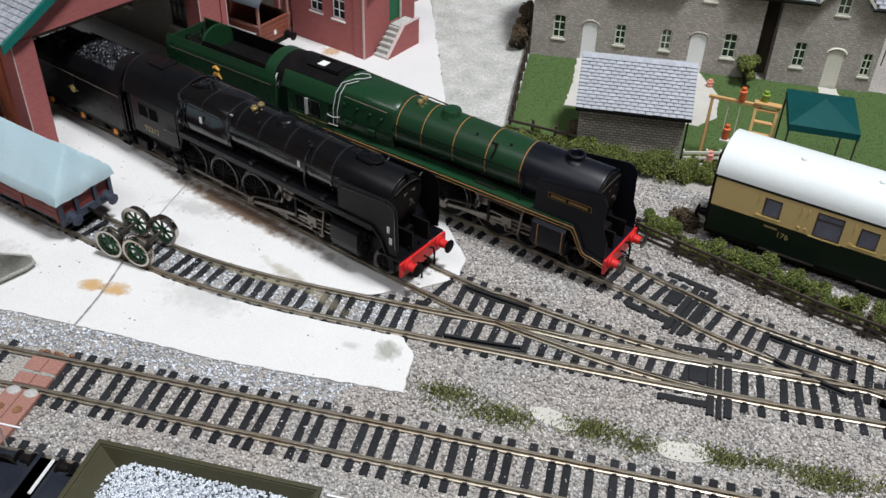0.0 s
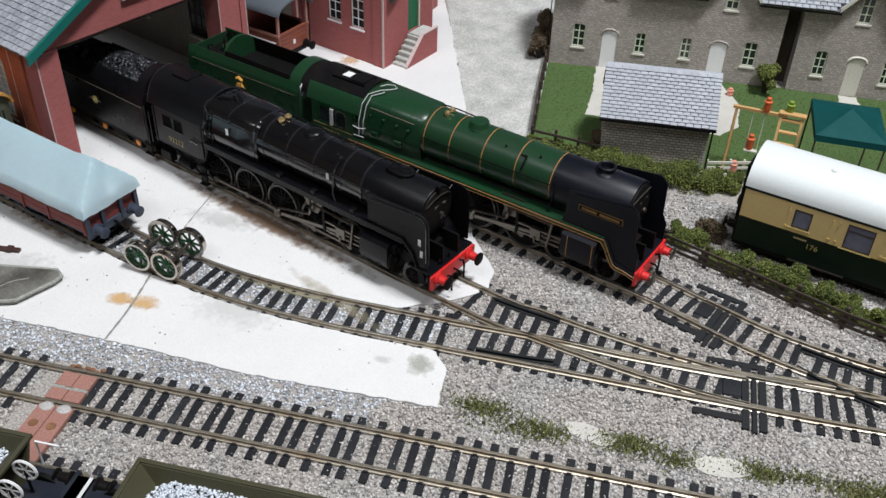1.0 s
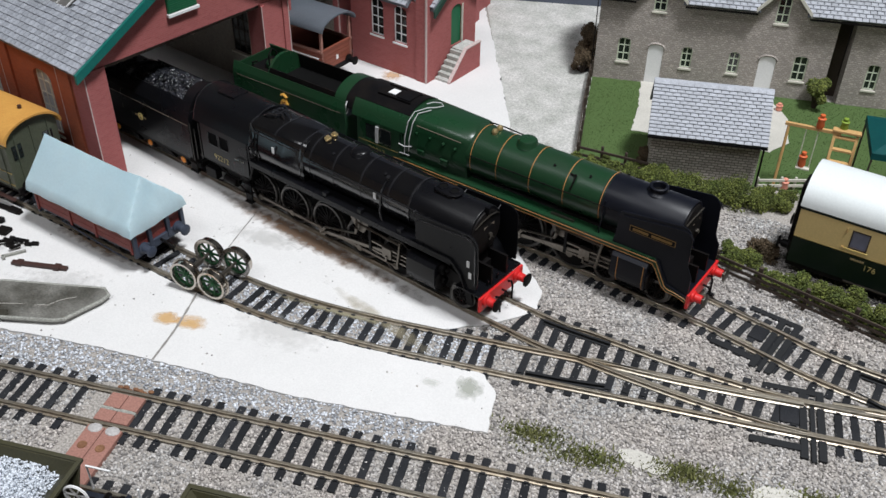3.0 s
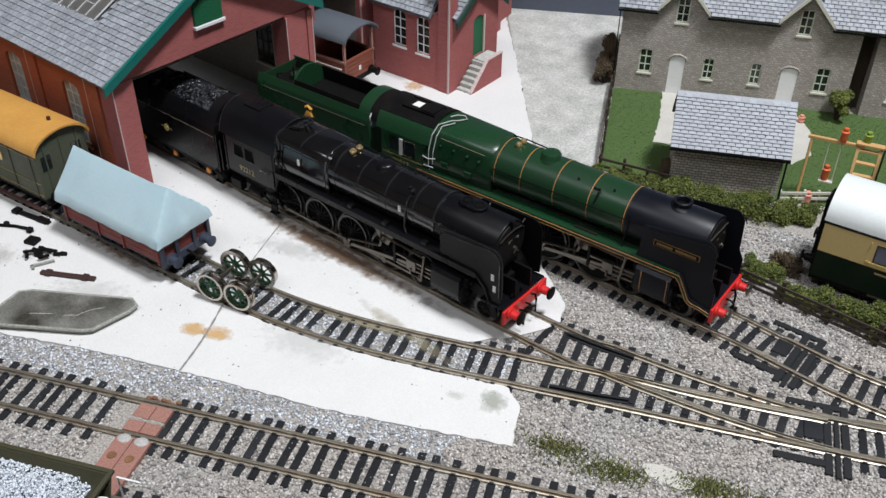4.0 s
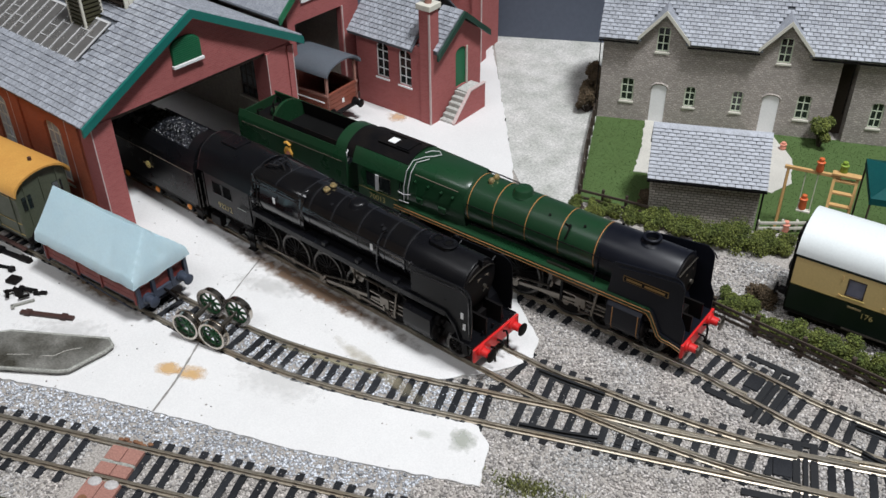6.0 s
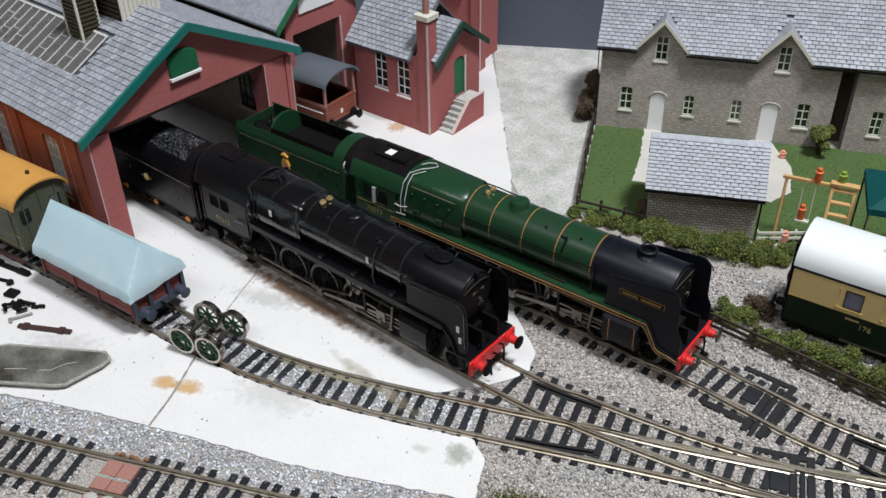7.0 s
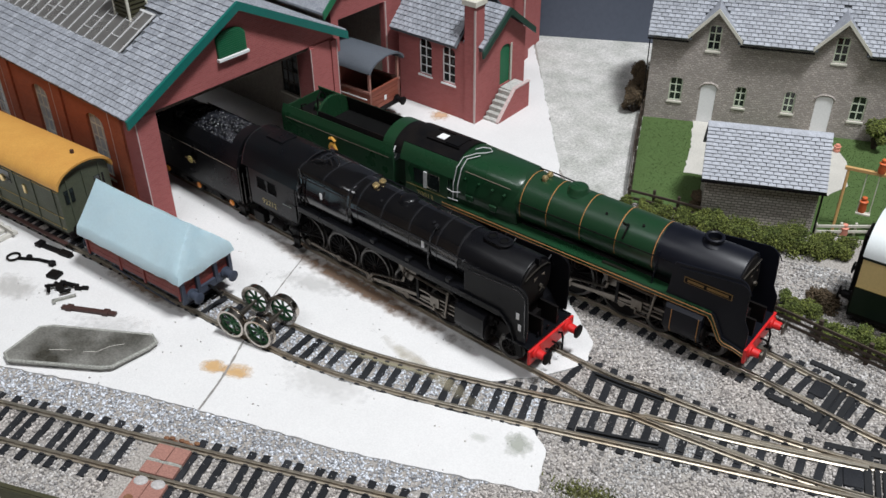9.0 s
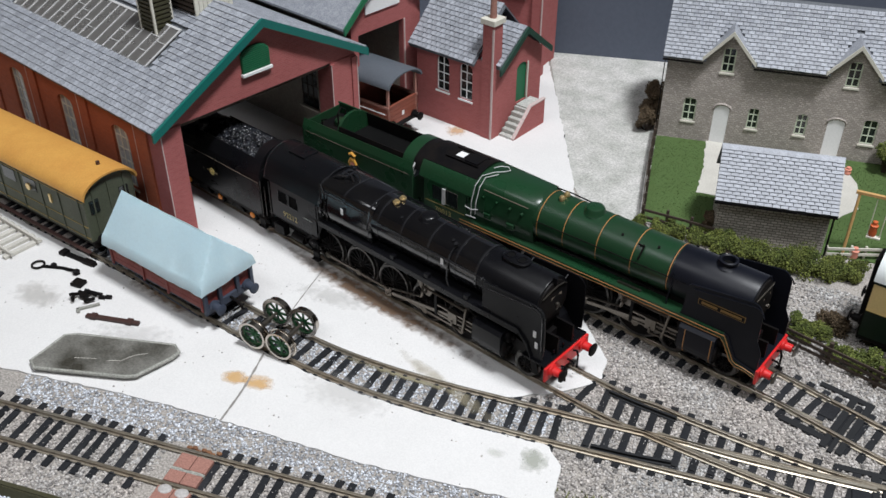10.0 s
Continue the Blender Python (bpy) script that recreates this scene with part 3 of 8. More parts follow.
        box(bm, -19, 5, 16.4, 19.2, -0.3, 1.3, 0.2, m)
        part("long_timber", bm, M["chair"], root)


def turnout_timbers(root):
    """Long timbers that carry both roads, each with chairs under its four rails, fanning from one heading to the other."""
    mesh = None
    for i in range(16):
        x = 13.7 + 7.35 * i
        p = Vector((28.8 + 6.62 * i, -33.2 + 2.93 * i, 0))
        q = Vector((x, 16.1 + 0.115 * (x - 21) + 0.001 * (x - 21) ** 2, 0))
        d, c = q - p, (p + q) / 2
        turn = math.degrees(math.atan2(-d.x, d.y))
        if mesh is None:
            bm = B()
            box(bm, -1.6, 1.6, -15.2, 15.2, -0.4, 0.95, 0.15)
            first = part("turnout_timber", bm, M["sleeper"], root)
            mesh = first.data
        else:
            first = share("turnout_timber", mesh, root, Matrix())
        first.matrix_basis = mm_pose(c.x, c.y, 0, 0, 0, turn) @ Matrix.Diagonal((1, d.length / 30.4, 1, 1))
        for end, k in ((p, 1), (q, -1)):
            for reach in (5.0, 7.6):
                o = end + d.normalized() * reach * k
                bm = B()
                box(bm, -0.9, 0.9, -0.45, 0.45, 0.9, 1.5, 0, pose(o.x, o.y, 0, 0, 0, turn))
                part("rail_chair", bm, M["chair"], root)


turnout_iron(black_road)
turnout_timbers(black_road)

# ---- loose ground: stones, moss ----
def inside(poly, xs, ys):
    hit = np.zeros(len(xs), bool)
    for (x0, y0), (x1, y1) in zip(poly, poly[1:] + poly[:1]):
        if y0 != y1:
            cross = (y0 > ys) != (y1 > ys)
            hit ^= cross & (xs < (x1 - x0) * (ys - y0) / (y1 - y0) + x0)
    return hit


def scatter(name, xs, ys, zs, sizes, mat, label, category, seed, flat=0.75):
    """Many small angular stones, each an uneven octahedron, in one mesh."""
    g = np.random.default_rng(seed)
    n = len(xs)
    base = np.array([(1, 0, 0), (-1, 0, 0), (0, 1, 0), (0, -1, 0), (0, 0, 1), (0, 0, -1)], float)
    v = base[None] * g.uniform(0.6, 1.25, (n, 6, 1)) + g.uniform(-0.3, 0.3, (n, 6, 3))
    a = g.uniform(0, 6.28, n)
    t = g.uniform(-0.7, 0.7, n)
    v = np.stack([v[:, :, 0], v[:, :, 1] * np.cos(t)[:, None] - v[:, :, 2] * np.sin(t)[:, None], v[:, :, 1] * np.sin(t)[:, None] + v[:, :, 2] * np.cos(t)[:, None]], 2)
    x = v[:, :, 0] * np.cos(a)[:, None] - v[:, :, 1] * np.sin(a)[:, None]
    y = v[:, :, 0] * np.sin(a)[:, None] + v[:, :, 1] * np.cos(a)[:, None]
    half = (np.asarray(sizes) / 2)[:, None]
    pos = np.stack([xs[:, None] + x * half, ys[:, None] + y * half, np.asarray(zs)[:, None] + v[:, :, 2] * half * flat], 2) * MM
    f = np.array([(0, 2, 4), (2, 1, 4), (1, 3, 4), (3, 0, 4), (2, 0, 5), (1, 2, 5), (3, 1, 5), (0, 3, 5)])
    faces = (f[None] + 6 * np.arange(n)[:, None, None]).reshape(-1, 3)
    me = bpy.data.meshes.new(name)
    me.vertices.add(6 * n)
    me.vertices.foreach_set("co", pos.reshape(-1))
    me.loops.add(len(faces) * 3)
    me.loops.foreach_set("vertex_index", faces.reshape(-1))
    me.polygons.add(len(faces))
    me.polygons.foreach_set("loop_start", np.arange(len(faces)) * 3)
    me.update(calc_edges=True)
    me.validate()
    me.materials.append(mat)
    ob = new(name, me)
    return tagged(ob, label, category, kind="stuff")


def line_distance(line, xs, ys):
    p = np.array([(q.x, q.y) for q in line[::3]])
    best = np.full(len(xs), 1e9)
    for (x0, y0), (x1, y1) in zip(p, p[1:]):
        dx, dy = x1 - x0, y1 - y0
        t = np.clip(((xs - x0) * dx + (ys - y0) * dy) / (dx * dx + dy * dy), 0, 1)
        best = np.minimum(best, np.hypot(xs - x0 - t * dx, ys - y0 - t * dy))
    return best


def gravel():
    g = np.random.default_rng(5)
    n = 230000
    xs, ys = g.uniform(-330, 250, n), g.uniform(-235, 150, n)
    off = (xs + 105.5) * -NEAR_DIR.y + (ys + 153.9) * NEAR_DIR.x
    keep = (off > -75) & (off < 210)
    keep &= ~inside(LOW_SHEET, xs, ys) & ~inside(HIGH_SHEET, xs, ys)
    xs, ys, off = xs[keep], ys[keep], off[keep]
    keep = ~inside(YARD, xs, ys) & (xs + ys * 0.9 > -330)
    keep &= ~((np.abs((xs + 82) * NEAR_DIR.x + (ys + 158) * NEAR_DIR.y + 1) < 9.5) & (off < 14) & (off > -40))
    xs, ys, off = xs[keep], ys[keep], off[keep]
    mask = noise_field(xs, ys)
    pale = (line_distance(siding_line, xs, ys) < 11) & (xs < 10)
    pale |= (off > 13) & (off < 48) & (xs < 20 + mask * 25)
    size = g.uniform(0.85, 2.05, len(xs))
    size[pale] *= 0.9
    z = g.uniform(-0.1, 0.42, len(xs))
    scatter("ballast_stones", xs[~pale], ys[~pale], z[~pale], size[~pale], M["stones"], "loose buff and grey track ballast", "ballast", 11)
    scatter("pale_ballast_stones", xs[pale], ys[pale], z[pale] + 0.1, size[pale], M["pale_stones"], "loose pale grey ballast along the siding", "ballast", 12)


def noise_field(xs, ys):
    return np.sin(xs * 0.11 + 1.3 * np.sin(ys * 0.07)) * 0.6 + np.sin(ys * 0.19 + xs * 0.05) * 0.4


def blades(name, xs, ys, z, height, width, mat, label, category, seed, lean=0.5):
    """Many thin upright blades, two triangles each, in one mesh."""
    g = np.random.default_rng(seed)
    n = len(xs)
    a, h, w = g.uniform(0, 6.28, n), height * g.uniform(0.5, 1.2, n), width * g.uniform(0.6, 1.3, n)
    tx, ty = g.normal(0, lean, n) * h, g.normal(0, lean, n) * h
    c, s = np.cos(a) * w / 2, np.sin(a) * w / 2
    pos = np.stack([np.stack([xs - c, ys - s, np.full(n, z)], 1), np.stack([xs + c, ys + s, np.full(n, z)], 1), np.stack([xs + tx + c * 0.3, ys + ty + s * 0.3, z + h], 1), np.stack([xs + tx - c * 0.3, ys + ty - s * 0.3, z + h], 1)], 1) * MM
    me = bpy.data.meshes.new(name)
    me.vertices.add(4 * n)
    me.vertices.foreach_set("co", pos.reshape(-1))
    me.loops.add(4 * n)
    me.loops.foreach_set("vertex_index", np.arange(4 * n))
    me.polygons.add(n)
    me.polygons.foreach_set("loop_start", np.arange(n) * 4)
    me.update(calc_edges=True)
    me.materials.append(mat)
    return tagged(new(name, me), label, category, kind="stuff")


gravel()


def moss_patches():
    g = np.random.default_rng(9)
    xs, ys = [], []
    for x, y, rx, ry, n in ((50, -50, 12, 5, 800), (73, -46, 13, 5, 800), (104, -31, 12, 5, 900), (122, -27, 6, 4, 250), (150, -12, 10, 4.5, 700), (165, -4, 7, 3, 200), (184, 2, 15, 6, 1200), (207, 14, 10, 4, 300), (62, -53, 18, 5, 160), (120, -25, 30, 6, 200)):
        u, v = g.normal(0, 0.5, n) * rx, g.normal(0, 0.5, n) * ry
        xs.append(x + u * NEAR_DIR.x - v * NEAR_DIR.y)
        ys.append(y + u * NEAR_DIR.y + v * NEAR_DIR.x)
    blades("moss", np.concatenate(xs), np.concatenate(ys), 0.1, 1.7, 0.8, M["moss"], "patches of olive-green moss growing in the ballast", "moss", 21)


moss_patches()
for x, y, rx, ry, turn in ((90, -35, 10.5, 4.2, 10), (138, -18.5, 10.5, 4.8, 28)):
    pts = [(x + rx * math.cos(a) * math.cos(radians(turn)) - ry * math.sin(a) * math.sin(radians(turn)), y + rx * math.cos(a) * math.sin(radians(turn)) + ry * math.sin(a) * math.cos(radians(turn))) for a in [k * math.tau / 14 for k in range(14)]]
    sheet("plaster_spill", ragged(pts, 1.5, 0.9), -0.2, 0.75, M["path"], "flat pale plaster patch set in the ballast", "plaster patch", "")

# marks on the white floor
def mark(name, x, y, rx, ry, turn, mat, label, z=1.14, n=22, amp=0.8):
    pts = []
    for k in range(n):
        a = k * math.tau / n
        r = 1 + 0.25 * noise.noise(Vector((math.cos(a) * 1.7 + x, math.sin(a) * 1.7 + y, 0.3)))
        u, v = rx * r * math.cos(a), ry * r * math.sin(a)
        c, s = math.cos(radians(turn)), math.sin(radians(turn))
        pts.append((x + u * c - v * s, y + u * s + v * c))
    bm = B()
    bm.faces.new([bm.verts.new((*p, z)) for p in pts])
    return tagged(part(name, bm, mat), label, "stain", kind="structure")


def fading(base, colour, x, y, rx, ry, turn, strong=0.85, patchy=1.0):
    """A stain or a painted shade that fades out towards its edge, so that the plaster shows through."""
    mt = base.copy()
    nt = mt.node_tree
    bs = nt.nodes["Principled BSDF"]
    geo, sub, rot = nt.nodes.new("ShaderNodeNewGeometry"), nt.nodes.new("ShaderNodeVectorMath"), nt.nodes.new("ShaderNodeVectorRotate")
    sub.operation = "SUBTRACT"
    sub.inputs[1].default_value = (x * MM, y * MM, 1.14 * MM)
    rot.rotation_type = "Z_AXIS"
    rot.inputs["Angle"].default_value = radians(-turn)
    div = nt.nodes.new("ShaderNodeVectorMath")
    div.operation = "DIVIDE"
    div.inputs[1].default_value = (rx * MM, ry * MM, 1)
    ln = nt.nodes.new("ShaderNodeVectorMath")
    ln.operation = "LENGTH"
    nt.links.new(geo.outputs["Position"], sub.inputs[0])
    nt.links.new(sub.outputs[0], rot.inputs["Vector"])
    nt.links.new(rot.outputs[0], div.inputs[0])
    nt.links.new(div.outputs[0], ln.inputs[0])
    nz = nt.nodes.new("ShaderNodeTexNoise")
    nz.inputs["Scale"].default_value, nz.inputs["Detail"].default_value = 260, 4
    nt.links.new(geo.outputs["Position"], nz.inputs["Vector"])
    add = nt.nodes.new("ShaderNodeMath")
    add.operation = "MULTIPLY_ADD"
    add.inputs[1].default_value = patchy
    nt.links.new(nz.outputs["Fac"], add.inputs[0])
    nt.links.new(ln.outputs["Value"], add.inputs[2])
    rg = nt.nodes.new("ShaderNodeMapRange")
    rg.inputs["From Min"].default_value, rg.inputs["From Max"].default_value = 0.25 + patchy * 0.5, 0.85 + patchy * 0.45
    rg.inputs["To Min"].default_value, rg.inputs["To Max"].default_value = strong, 0.0
    nt.links.new(add.outputs[0], rg.inputs["Value"])
    for link in list(bs.inputs["Base Color"].links):
        nt.links.remove(link)
    bs.inputs["Base Color"].default_value = (*colour, 1)
    nt.links.new(rg.outputs["Result"], bs.inputs["Alpha"])
    return mt


for level, (nm, x, y, rx, ry, turn, colour, strong, label) in enumerate((
    ("rust_stain", -113.7, -97.5, 9, 6.5, 20, (0.66, 0.40, 0.15), 0.7, "orange rust stain beside a joint in the white floor"),
    ("rust_stain", -103.6, -92.6, 10, 6.5, 20, (0.66, 0.40, 0.15), 0.7, "orange rust stain on the far side of a floor joint"),
    ("oil_stain", 16, -47, 8, 9.5, 30, (0.36, 0.38, 0.32), 0.6, "grey-green oil mark on the white floor"),
    ("rust_stain", -196, 148, 10, 9, 20, (0.62, 0.38, 0.20), 0.7, "brown rust stain on the white floor by the red building"),
    ("scuff_stain", -40, -38, 44, 5, -5, (0.40, 0.35, 0.24), 0.4, "grey scuffing on the white floor beside the siding"),
    # next two: brown shade below locomotive and wagon, painted onto the plaster
    ("dirt_stain", -108, -15, 84, 9, 0, (0.20, 0.12, 0.07), 0.8, "brown shade of the locomotive painted along the track in the white floor"),
    ("dirt_stain", -186, -84, 44, 6, 5, (0.24, 0.16, 0.10), 0.7, "brown shade of the wagon painted on the floor beside the siding"),
    ("scuff_stain", -125, -28, 30, 9, 20, (0.50, 0.49, 0.47), 0.3, "faint grey scuffing on the white floor"),
    ("scuff_stain", 2, -54, 6, 3.5, 20, (0.50, 0.52, 0.46), 0.3, "small grey-green mark on the white floor"),
    ("scuff_stain", -236, -126, 22, 12, 10, (0.42, 0.40, 0.37), 0.35, "grey dust beside the loose parts"),
    ("dirt_stain", -58, -46, 40, 2.6, 17, (0.30, 0.27, 0.18), 0.75, "olive-brown dirt along the siding rail"),
    ("scuff_stain", -70, -72, 30, 14, 15, (0.60, 0.59, 0.57), 0.3, "faint grey scuffing in the middle of the white floor"),
    ("scuff_stain", -170, -115, 34, 18, 25, (0.56, 0.55, 0.54), 0.3, "faint grey dust round the slate slab"),
)):
    mark(nm, x, y, rx * 1.25, ry * 1.25, turn, fading(M["plaster"], colour, x, y, rx, ry, turn, strong), label, 1.13 + 0.012 * level)


def joint(pts, width, name="floor_joint"):
    line = smooth_line(pts, 2.0)
    bm = B()
    a, b = [], []
    for i, p in enumerate(line):
        w = width * (0.6 + 0.5 * noise.noise(p * 0.3))
        t = (line[min(i + 1, len(line) - 1)] - line[max(i - 1, 0)]).normalized()
        n = Vector((-t.y, t.x, 0)) * w
        a.append(bm.verts.new(p + n + Vector((0, 0, 1.19))))
        b.append(bm.verts.new(p - n + Vector((0, 0, 1.19))))
    for i in range(len(line) - 1):
        bm.faces.new((a[i], a[i + 1], b[i + 1], b[i]))
    return tagged(part(name, bm, M["crack"]), "dirty crack between two pieces of the white floor", "floor joint", kind="structure")


joint([(-117.4, -77.7), (-110.6, -89.6), (-104.2, -101.8), (-97.1, -118.1)], 0.85)
joint([(-146.5, -13.5), (-141.4, -26), (-136.6, -37.6), (-129, -55)], 0.5)

g = np.random.default_rng(31)
xs, ys = g.uniform(-260, 30, 520), g.uniform(-150, 30, 520)
ok = (inside(LOW_SHEET, xs, ys) | inside(HIGH_SHEET, xs, ys)) & (g.random(520) < 0.75)
scatter("floor_specks", xs[ok], ys[ok], np.full(ok.sum(), 1.2), g.uniform(0.35, 1.1, ok.sum()), M["stones"], "stray grains of ballast on the white floor", "specks", 32)

# ---- buildings ----
slate_meshes = {}


def slates(parent, origin, u_dir, v_dir, rows, cols, w, h, mat_one, mat_rest, limit=300, skip=None):
    """Courses of overlapping slates over a slope: u along the eave, v up the slope, from the eave's corner."""
    u, v = Vector(u_dir).normalized(), Vector(v_dir).normalized()
    n = u.cross(v).normalized()
    side = u
    if n.z < 0:
        n, side = -n, -u
    key = (w, h, mat_one.name)
    if key not in slate_meshes:
        bm = B()
        box(bm, -w / 2 + 0.17, w / 2 - 0.17, -0.1, h * 1.25, 0.0, 0.95)
        for q in bm.verts:
            if q.co.y > 1:
                q.co.z -= 0.75
        bm.transform(Matrix.Scale(MM, 4))
        bmesh.ops.recalc_face_normals(bm, faces=bm.faces)
        me = bpy.data.meshes.new("slate")
        bm.to_mesh(me)
        bm.free()
        me.materials.append(mat_one)
        slate_meshes[key] = me
    frame_m = Matrix((side, v, n)).transposed().to_4x4()
    spots = []
    for r in range(rows):
        for c in range(cols + 1):
            x, y = (c + (0.5 if r % 2 == 0 else 0.0)) * w, r * h
            if x > cols * w + 0.1 or (skip and skip(x, y)):
                continue
            spots.append((x, y))
    bm = B()
    for k, (x, y) in enumerate(spots):
        x = min(max(x, w * 0.45), cols * w - w * 0.45)
        p = Vector(origin) + u * x + v * (y + rnd.uniform(-0.12, 0.12)) + n * 0.35
        if k < limit:
            m = Matrix.Translation(p * MM) @ frame_m @ pose(0, 0, 0, 0, 0, rnd.uniform(-1.2, 1.2))
            share("slate", slate_meshes[key], parent, m)
        else:
            m = Matrix.Translation(p) @ frame_m
            q = [bm.verts.new(m @ Vector(c)) for c in ((-w / 2 + 0.17, -0.1, 0.0), (w / 2 - 0.17, -0.1, 0.0), (w / 2 - 0.17, -0.1, 0.8), (-w / 2 + 0.17, -0.1, 0.8), (-w / 2 + 0.17, h * 1.2, 0.03), (w / 2 - 0.17, h * 1.2, 0.03))]
            for f in ((0, 1, 2, 3), (3, 2, 5, 4), (0, 3, 4), (1, 5, 2)):
                bm.faces.new([q[i] for i in f])
    if len(spots) > limit:
        rest = part("slate_rest", bm, mat_rest, parent)
        rest["kind"] = "stuff"
    else:
        bm.free()


def sash(parent, a, b, c, d, m, cols=2, rows=3, arched=True, frame_mat=None, sill_mat=None, pane_mat=None, depth=1.0):
    """A window in an opening from a to b and c to d of a wall whose frame is m."""
    fm, sm, pm = frame_mat or M["frame_green"], sill_mat or M["trim_stone"], pane_mat or M["pane"]
    win = new("window")
    win.parent = parent
    win.matrix_basis = Matrix.Translation(m.translation * MM) @ m.to_3x3().to_4x4()
    bm = B()
    t = 0.8
    box(bm, a, a + t, depth, depth + 0.8, c, d)
    box(bm, b - t, b, depth, depth + 0.8, c, d)
    box(bm, a + t, b - t, depth, depth + 0.8, c, c + t)
    box(bm, a + t, b - t, depth, depth + 0.8, d - t * 1.3, d)
    for k in range(1, cols):
        x = a + (b - a) * k / cols
        box(bm, x - 0.34, x + 0.34, depth + 0.05, depth + 0.75, c + t, d - t * 1.3)
    for k in range(1, rows):
        z = c + (d - c) * k / rows
        box(bm, a + t, b - t, depth + 0.1, depth + 0.7, z - 0.32, z + 0.32)
    part("window_frame", bm, fm, win)
    bm = B()
    box(bm, a - 0.7, b + 0.7, -0.7, depth + 0.4, c - 1.3, c - 0.03, 0.15)
    part("window_sill", bm, sm, win)
    bm = B()
    box(bm, a + 0.2, b - 0.2, depth + 0.35, depth + 0.5, c + 0.2, d - 0.2)
    part("pane", bm, pm, win)
    return win


def cottage():
    root = thing("cottage_terrace", -96, 233.5, 0, 25, "grey stone cottage terrace with slate roof and gabled dormers", "house")
    L, D, E = 215.0, 62.0, 58.5
    wins = [(13.7, 21.8, 13.2, 29.3), (53.8, 60.6, 13.2, 27.4), (82.8, 89.5, 13.2, 27.6), (121.6, 130.0, 12.8, 29.4), (164.8, 172.2, 12.2, 29.0), (206.0, 212.0, 11.0, 26.5)]
    doors = [(33.0, 42.4, 0.0, 26.5), (101.2, 111.2, 0.0, 26.8), (185.2, 195.2, 0.0, 26.2)]
    dorm = [36.5, 109.0, 187.0]
    # the front, in two blocks with a dark passage between
    for u0, u1 in ((0.0, 142.6), (152.2, L)):
        bm = B()
        holes = [h for h in wins + doors if u0 <= h[0] < u1]
        wall(bm, u0, u1, 0, E, 2.0, holes + [(x - 4.0, x + 3.8, 48.8, E) for x in dorm if u0 <= x < u1])
        for a, b, c, d in holes:
            arch_fill(bm, a, b, d, 2.4, 2.0)
        for x in dorm:
            if u0 <= x < u1:
                a, b, c, d = x - 4.0, x + 3.8, 48.8, 65.0
                prism(bm, [(x - 14, E), (x - 4.0, E), (x - 4.0, 65.0), (x, 65.0), (x, 74.0)], "y", 0, 2.0)
                prism(bm, [(x + 14, E), (x, 74.0), (x, 65.0), (x + 3.8, 65.0), (x + 3.8, E)], "y", 0, 2.0)
                arch_fill(bm, a, b, d, 2.4, 2.0)
        part("wall", bm, M["stone"], root)
        bm = B()
        wall(bm, u0, u1, 0, E, 1.0)
        bm.transform(Matrix.Translation((0, D, 0)))
        part("wall", bm, M["stone"], root)
        for u in (u0, u1 - 2):
            bm = B()
            box(bm, u, u + 2, 2.0, D, 0, E)
            if u in (0.0, L - 2):
                prism(bm, [(0, E), (D / 2, 88), (D, E)], "x", u, u + 2)
            part("wall", bm, M["stone"], root)
    bm = B()
    box(bm, 142.6, 152.2, 12, 14, 0, E)
    part("passage_back", bm, M["wood"], root)
    ident = Matrix()
    for h in wins:
        sash(root, *h, ident)
    for x in dorm:
        sash(root, x - 4.0, x + 3.8, 48.8, 65.0, ident)
    for k, (a, b, c, d) in enumerate(doors):
        door = new("door")
        door.parent = root
        bm = B()
        box(bm, a, b, 0.3, 1.7, c, d)
        for x in (a + (b - a) * 0.25, a + (b - a) * 0.5, a + (b - a) * 0.75):
            box(bm, x - 0.08, x + 0.08, 0.18, 0.5, c + 0.5, d - 1)
        part("leaf", bm, M["white"] if k < 2 else M["trim_stone"], door)
        bm = B()
        tube(bm, [((a + b) / 2 + (b - a) / 2 * 1.12 * math.cos(q), -0.15, d - 2.2 + 3.4 * math.sin(q)) for q in [math.pi * j / 10 for j in range(11)]], 0.75, 4)
        part("arch", bm, M["trim_stone"] if k > 1 else M["stone"], door)
    # roof, with gabled dormers in front
    R = 88.0
    slope = Vector((0, D / 2 + 4, R - E + 2))
    v = slope.normalized()
    lie = Matrix.Translation((0, -4, E - 2.2)) @ Matrix(((1, 0, 0), (0, v.y, -v.z), (0, v.z, v.y))).to_4x4() @ Matrix(((1, 0, 0, 0), (0, 0, 1, 0), (0, -1, 0, 0), (0, 0, 0, 1)))
    bm = B()
    wall(bm, -3, 216.5, 0, slope.length, 1.2, [(x - 13.5, x + 13.5, 0, 6.0) for x in dorm] + [(x - 7, x + 7, 6.0, 14.0) for x in dorm])
    bm.transform(lie)
    part("roof", bm, M["underslate"], root)
    bm = B()
    prism(bm, [(D / 2, R), (D + 4, E - 2.2), (D + 4, E - 3.6), (D / 2, R - 1.5)], "x", -3, 216.5)
    part("roof", bm, M["underslate"], root)

    def in_dormer(x, y):
        z = E - 2.2 + y * slope.normalized().z
        return any(abs(x - 3 - q) < max(0.0, (76.0 - z)) * (15 if y < 5 else 11.5) / 17.5 for q in dorm)

    slates(root, (-3, -4.4, E - 2.0), (1, 0, 0), slope, 17, 55, 3.99, 2.6, M["slate"], M["slate_rest"], 300, in_dormer)
